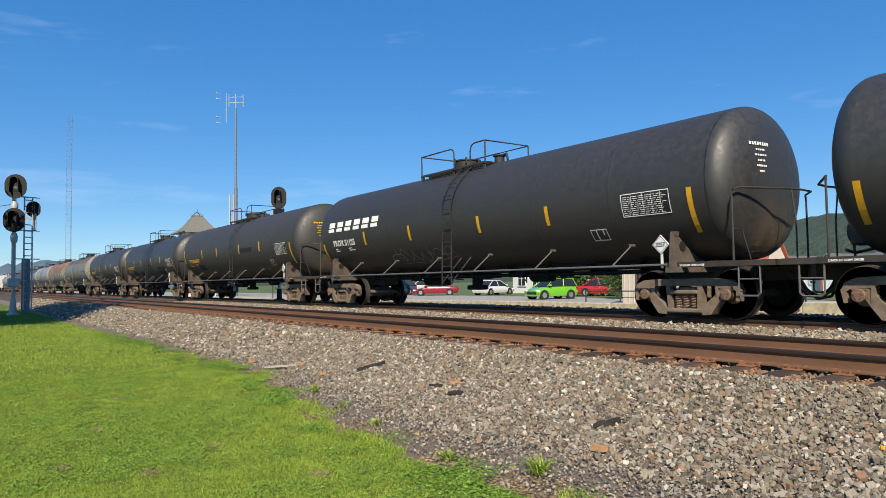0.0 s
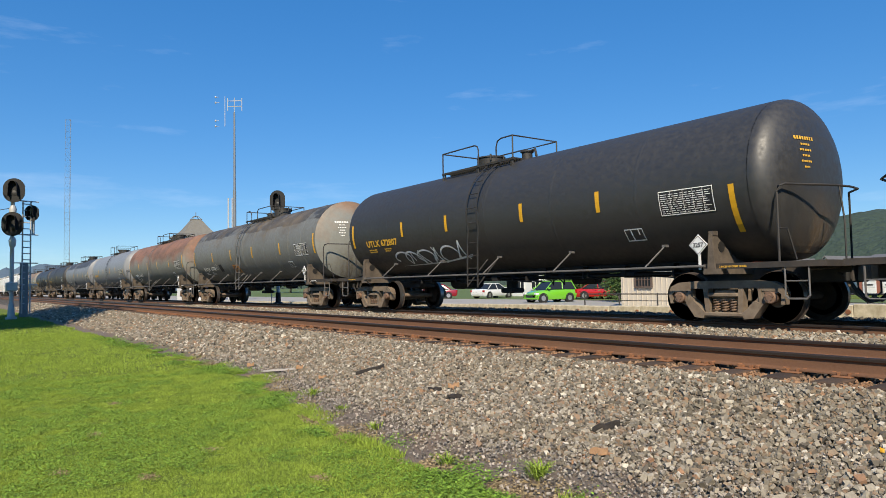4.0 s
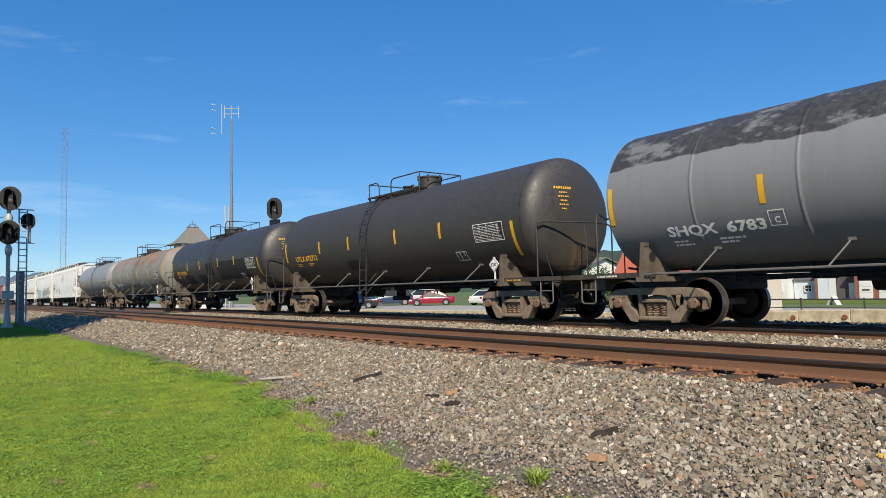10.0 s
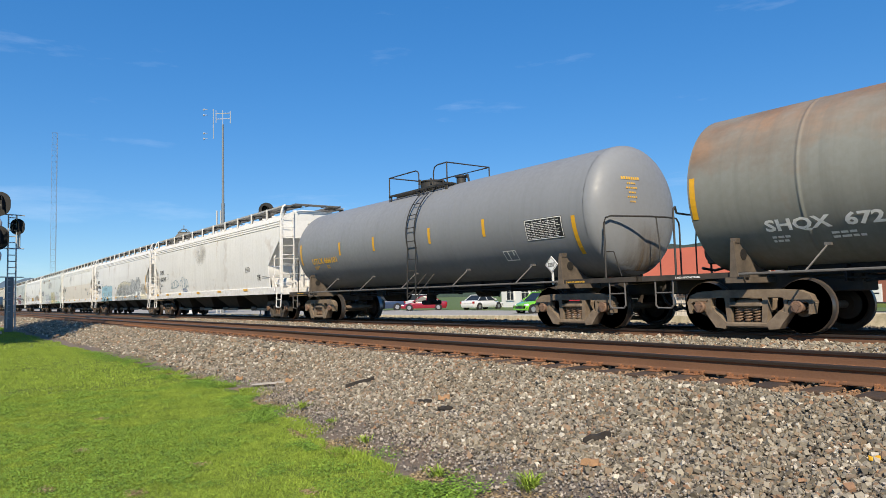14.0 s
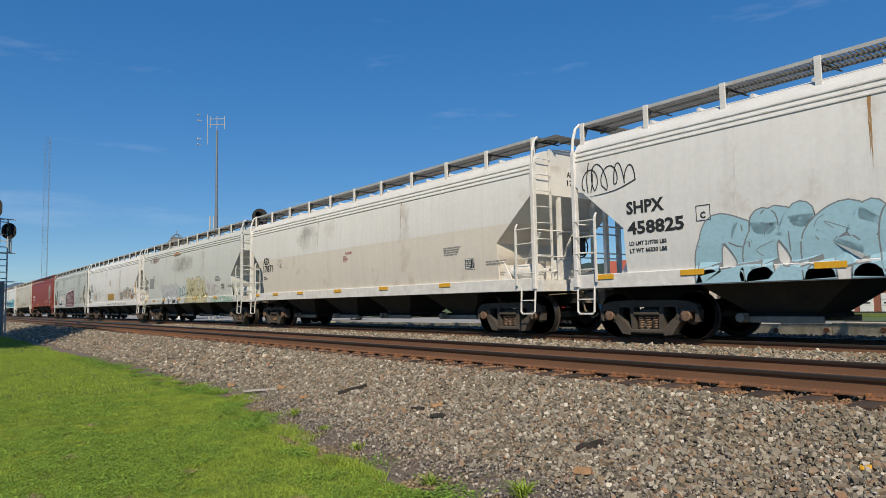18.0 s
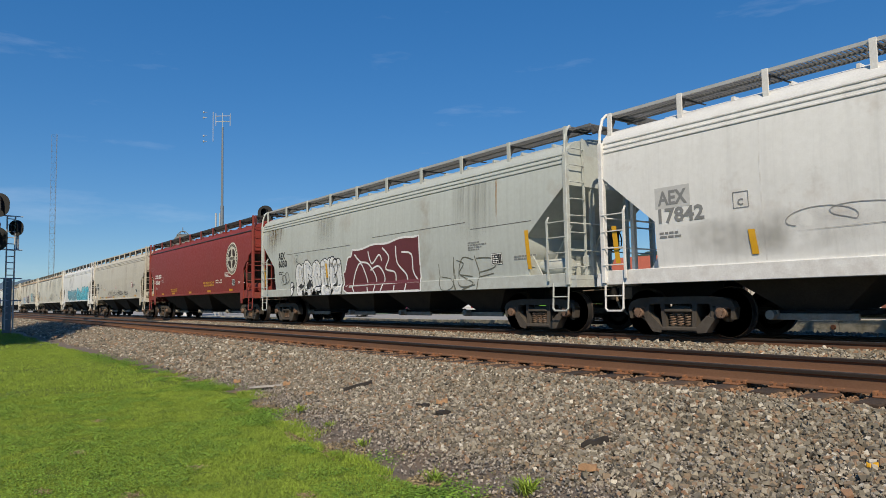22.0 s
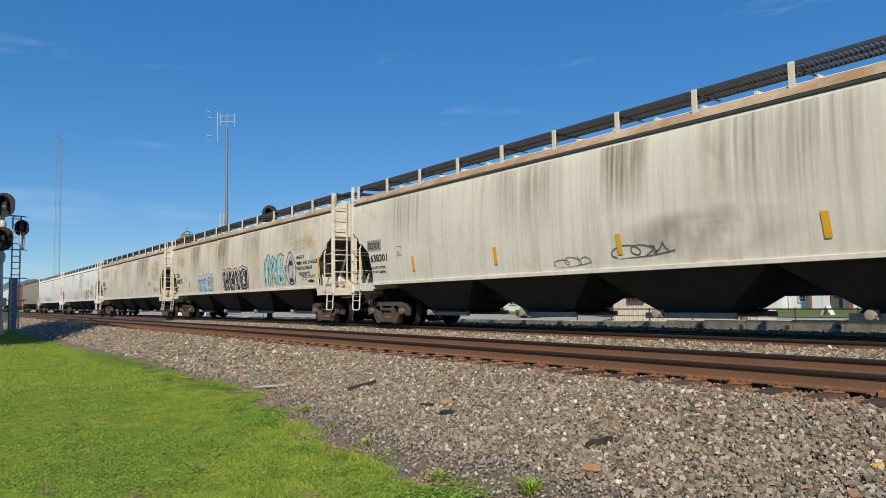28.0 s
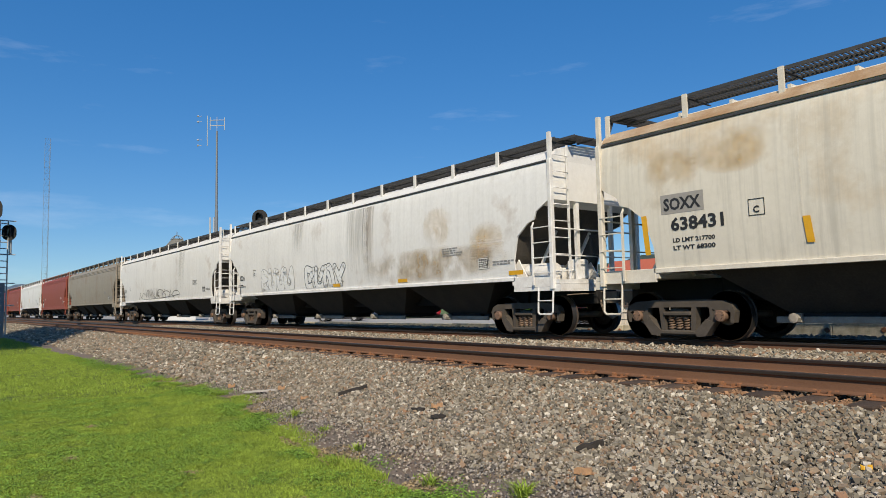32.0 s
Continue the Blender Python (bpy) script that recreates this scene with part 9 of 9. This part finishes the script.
drop.ribbon(curve_through([(6.68, 2.55), (6.85, 2.2), (6.75, 1.75), (6.5, 1.75), (6.45, 2.2), (6.68, 2.55)], False, 5), 0.035)
drop.rect(6.5, 6.85, 1.56, 1.70, 1).rect(6.52, 6.8, 2.22, 2.38, 1)
drop.done("graffiti_outline", K_SPRAY, on(11), "black outlined sprayed drop shape")
words = Decal(SK, 0.010)
for body_text, x, z, w in (("WHAT IF", 7.15, 2.42, 0.72), ("WAS A FACADE", 7.75, 2.20, 1.2), ("THEN THAT MEANS", 7.15, 2.0, 1.35), ("THE GOVT'S", 7.35, 1.78, 0.95)):
    words.text(body_text, x, z, 0.13, w)
words.done("graffiti_tag", K_SPRAY, on(11), "handwritten black words")
for x, z in ((7.4, 2.26), (8.35, 1.56)):
    bloom(on(11), SK, x, z, 0.3, 0.08, K_SPRAY, int(x * 10), "black blotted-out word")
GREY_RUN, BROWN_RUN = stain_material("grey_run", (0.27, 0.245, 0.19), 0.34, "run"), stain_material("brown_run", (0.27, 0.19, 0.11), 0.62, "run")
OCHRE_BLOT, DUST_BLOT = stain_material("ochre_blot", (0.72, 0.47, 0.17), 0.50), stain_material("dust_blot", (0.50, 0.36, 0.19), 0.70)
SOOT_BLOT = stain_material("soot_blot", (0.30, 0.275, 0.23), 0.38)
for n, x0, x1, z0, z1, mat, label in (
    (10, -8.0, -5.5, 2.2, 3.85, GREY_RUN, "grey run-off"), (10, -3.0, -0.4, 2.0, 3.85, GREY_RUN, "grey run-off"), (10, 0.4, 1.8, 2.4, 3.85, BROWN_RUN, "brown run-off"), (10, 2.6, 6.0, 1.9, 3.85, GREY_RUN, "grey run-off"), (10, 6.4, 9.4, 2.4, 3.85, GREY_RUN, "grey run-off"), (10, 0.8, 4.8, 1.4, 2.4, SOOT_BLOT, "sooty smudge"),
    (11, -6.5, -4.5, 2.3, 3.85, BROWN_RUN, "brown run-off"), (11, -2.4, -0.2, 2.0, 3.85, BROWN_RUN, "brown run-off"), (11, 1.2, 3.6, 2.2, 3.85, GREY_RUN, "grey run-off"), (11, 5.4, 8.0, 2.6, 3.85, GREY_RUN, "grey run-off"), (11, -9.0, -7.2, 2.7, 3.5, OCHRE_BLOT, "ochre stain"), (11, 6.6, 8.8, 2.6, 3.3, OCHRE_BLOT, "ochre stain"),
    (12, -8.9, -7.7, 2.75, 3.6, OCHRE_BLOT, "ochre stain"), (12, -7.9, -6.3, 2.9, 3.75, OCHRE_BLOT, "ochre stain"), (12, -4.6, -3.0, 2.3, 3.7, OCHRE_BLOT, "ochre stain"), (12, -1.5, 1.5, 2.0, 3.85, GREY_RUN, "grey run-off"), (12, 3.0, 6.2, 2.0, 3.85, BROWN_RUN, "brown run-off"), (12, 6.8, 9.0, 2.2, 3.7, OCHRE_BLOT, "ochre stain"),
    (13, 0.7, 2.1, 1.4, 3.85, GREY_RUN, "broad grey run-off"), (13, 1.7, 2.5, 1.4, 3.85, BROWN_RUN, "brown run-off"), (13, 1.8, 8.6, 1.36, 2.35, DUST_BLOT, "brown dust stain"), (13, 5.0, 6.4, 2.3, 3.4, OCHRE_BLOT, "ochre stain"), (13, 7.0, 8.4, 1.8, 2.8, OCHRE_BLOT, "ochre stain"), (13, -3.4, -2.4, 2.6, 3.85, GREY_RUN, "grey run-off"),
    (14, -4.0, 1.0, 1.4, 2.1, SOOT_BLOT, "sooty smudge"), (14, 3.4, 4.6, 1.8, 3.85, GREY_RUN, "grey run-off"),
    (9, -4.0, -1.0, 2.4, 3.7, SOOT_BLOT, "sooty smudge"), (8, 5.2, 6.4, 2.6, 3.72, stain_material("faint_run", (0.27, 0.245, 0.19), 0.16, "run"), "faint grey run-off"),
    (6, -7.6, -6.2, 3.0, 3.72, BROWN_RUN, "rusty run-off"), (6, 4.4, 6.2, 2.2, 3.72, GREY_RUN, "grey run-off"), (6, -3.6, -2.0, 2.6, 3.72, GREY_RUN, "grey run-off"), (6, -8.0, -6.9, 2.6, 3.72, BROWN_RUN, "rusty run-off"),
    (5, 3.4, 7.0, 1.42, 2.2, DUST_BLOT, "brown dust stain"), (5, 5.6, 7.2, 1.42, 2.2, stain_material("rust_blot", (0.26, 0.11, 0.055), 0.9), "rust-red stain"), (5, -0.3, 0.5, 2.4, 3.0, OCHRE_BLOT, "ochre stain"), (5, -7.0, -3.0, 1.4, 2.2, SOOT_BLOT, "sooty smudge"),
    (4, -6.8, -4.6, 3.4, 3.86, stain_material("rust_blot", (0.26, 0.11, 0.055), 0.9), "rust stain under the eave"), (4, -2.5, 2.0, 2.6, 3.6, SOOT_BLOT, "sooty smudge"), (3, -4.0, -2.0, 2.7, 3.7, SOOT_BLOT, "sooty smudge"),
    (2, 7.0, 8.4, 1.38, 2.0, DUST_BLOT, "brown dust stain"), (1, -1.5, 0.5, 2.6, 3.8, SOOT_BLOT, "sooty smudge"),
):
    stain(on(n), SK, x0, x1, z0, z1, mat, label)
for n in (10, 11, 12):
    L = HOPPER[n][1] - 0.06
    strip = Shape()
    for k in range(24):
        p, q = -L + 2 * L * k / 24, -L + 2 * L * (k + 1) / 24
        rows = ((1.474, 3.975), (1.418, 4.068), (1.278, 4.188))
        strip.add([(x, -y, z + 0.006) for y, z in rows for x in (p, q)], [(0, 1, 3, 2), (2, 3, 5, 4)])
    part("eave_edge", strip, RUST_EDGE, on(n), "rust-browned roof edge")
graffiti(on(13), SK, -6.3, -3.3, 1.45, 2.2, W_SPRAY, spray("mid_grey", (0.28, 0.28, 0.28)), 131, 4, 0.03, 0.0, None, 0.40, ARCHES, 2)
graffiti(on(13), SK, -2.3, 0.6, 1.45, 2.1, W_SPRAY, spray("charcoal", (0.09, 0.10, 0.11)), 132, 4, 0.035, 0.0, None, 0.36, ARCHES, 2)
scrawl(on(14), SK, -5.0, 3.5, 1.45, 2.0, spray("washed_black", (0.14, 0.13, 0.12)), 141, 9, 0.035)
for n, x in ((3, -2.2), (3, 3.0), (5, -3.0), (6, 6.2), (1, 2.0), (2, -3.3)):
    runs(on(n), SK, x, 0.03, 2.4, 3.75, RUST_STREAK, n * 3, 2, "narrow rust streaks")


# ---- motion ----
SPEED = 13.46


def motions():
    for car, centre in CARS:
        walk(car, [(t, pose(centre + SPEED * t, FAR_TRACK, 0)) for t in (0, 8, 16, 24, 32)])
    turn = math.degrees(SPEED / WHEEL_R) / FPS
    for dx, sets in WHEELSETS.items():
        walk(sets[0], [(i / FPS, pose(dx, 0, WHEEL_R, 0, turn * i, 0)) for i in range(0, 32 * FPS + 1)])
        keys = sets[0].animation_data
        for w in sets[1:]:
            w.rotation_mode = "QUATERNION"
            own = w.animation_data_create()
            own.action = keys.action
            own.action_slot = keys.action_slot


motions()
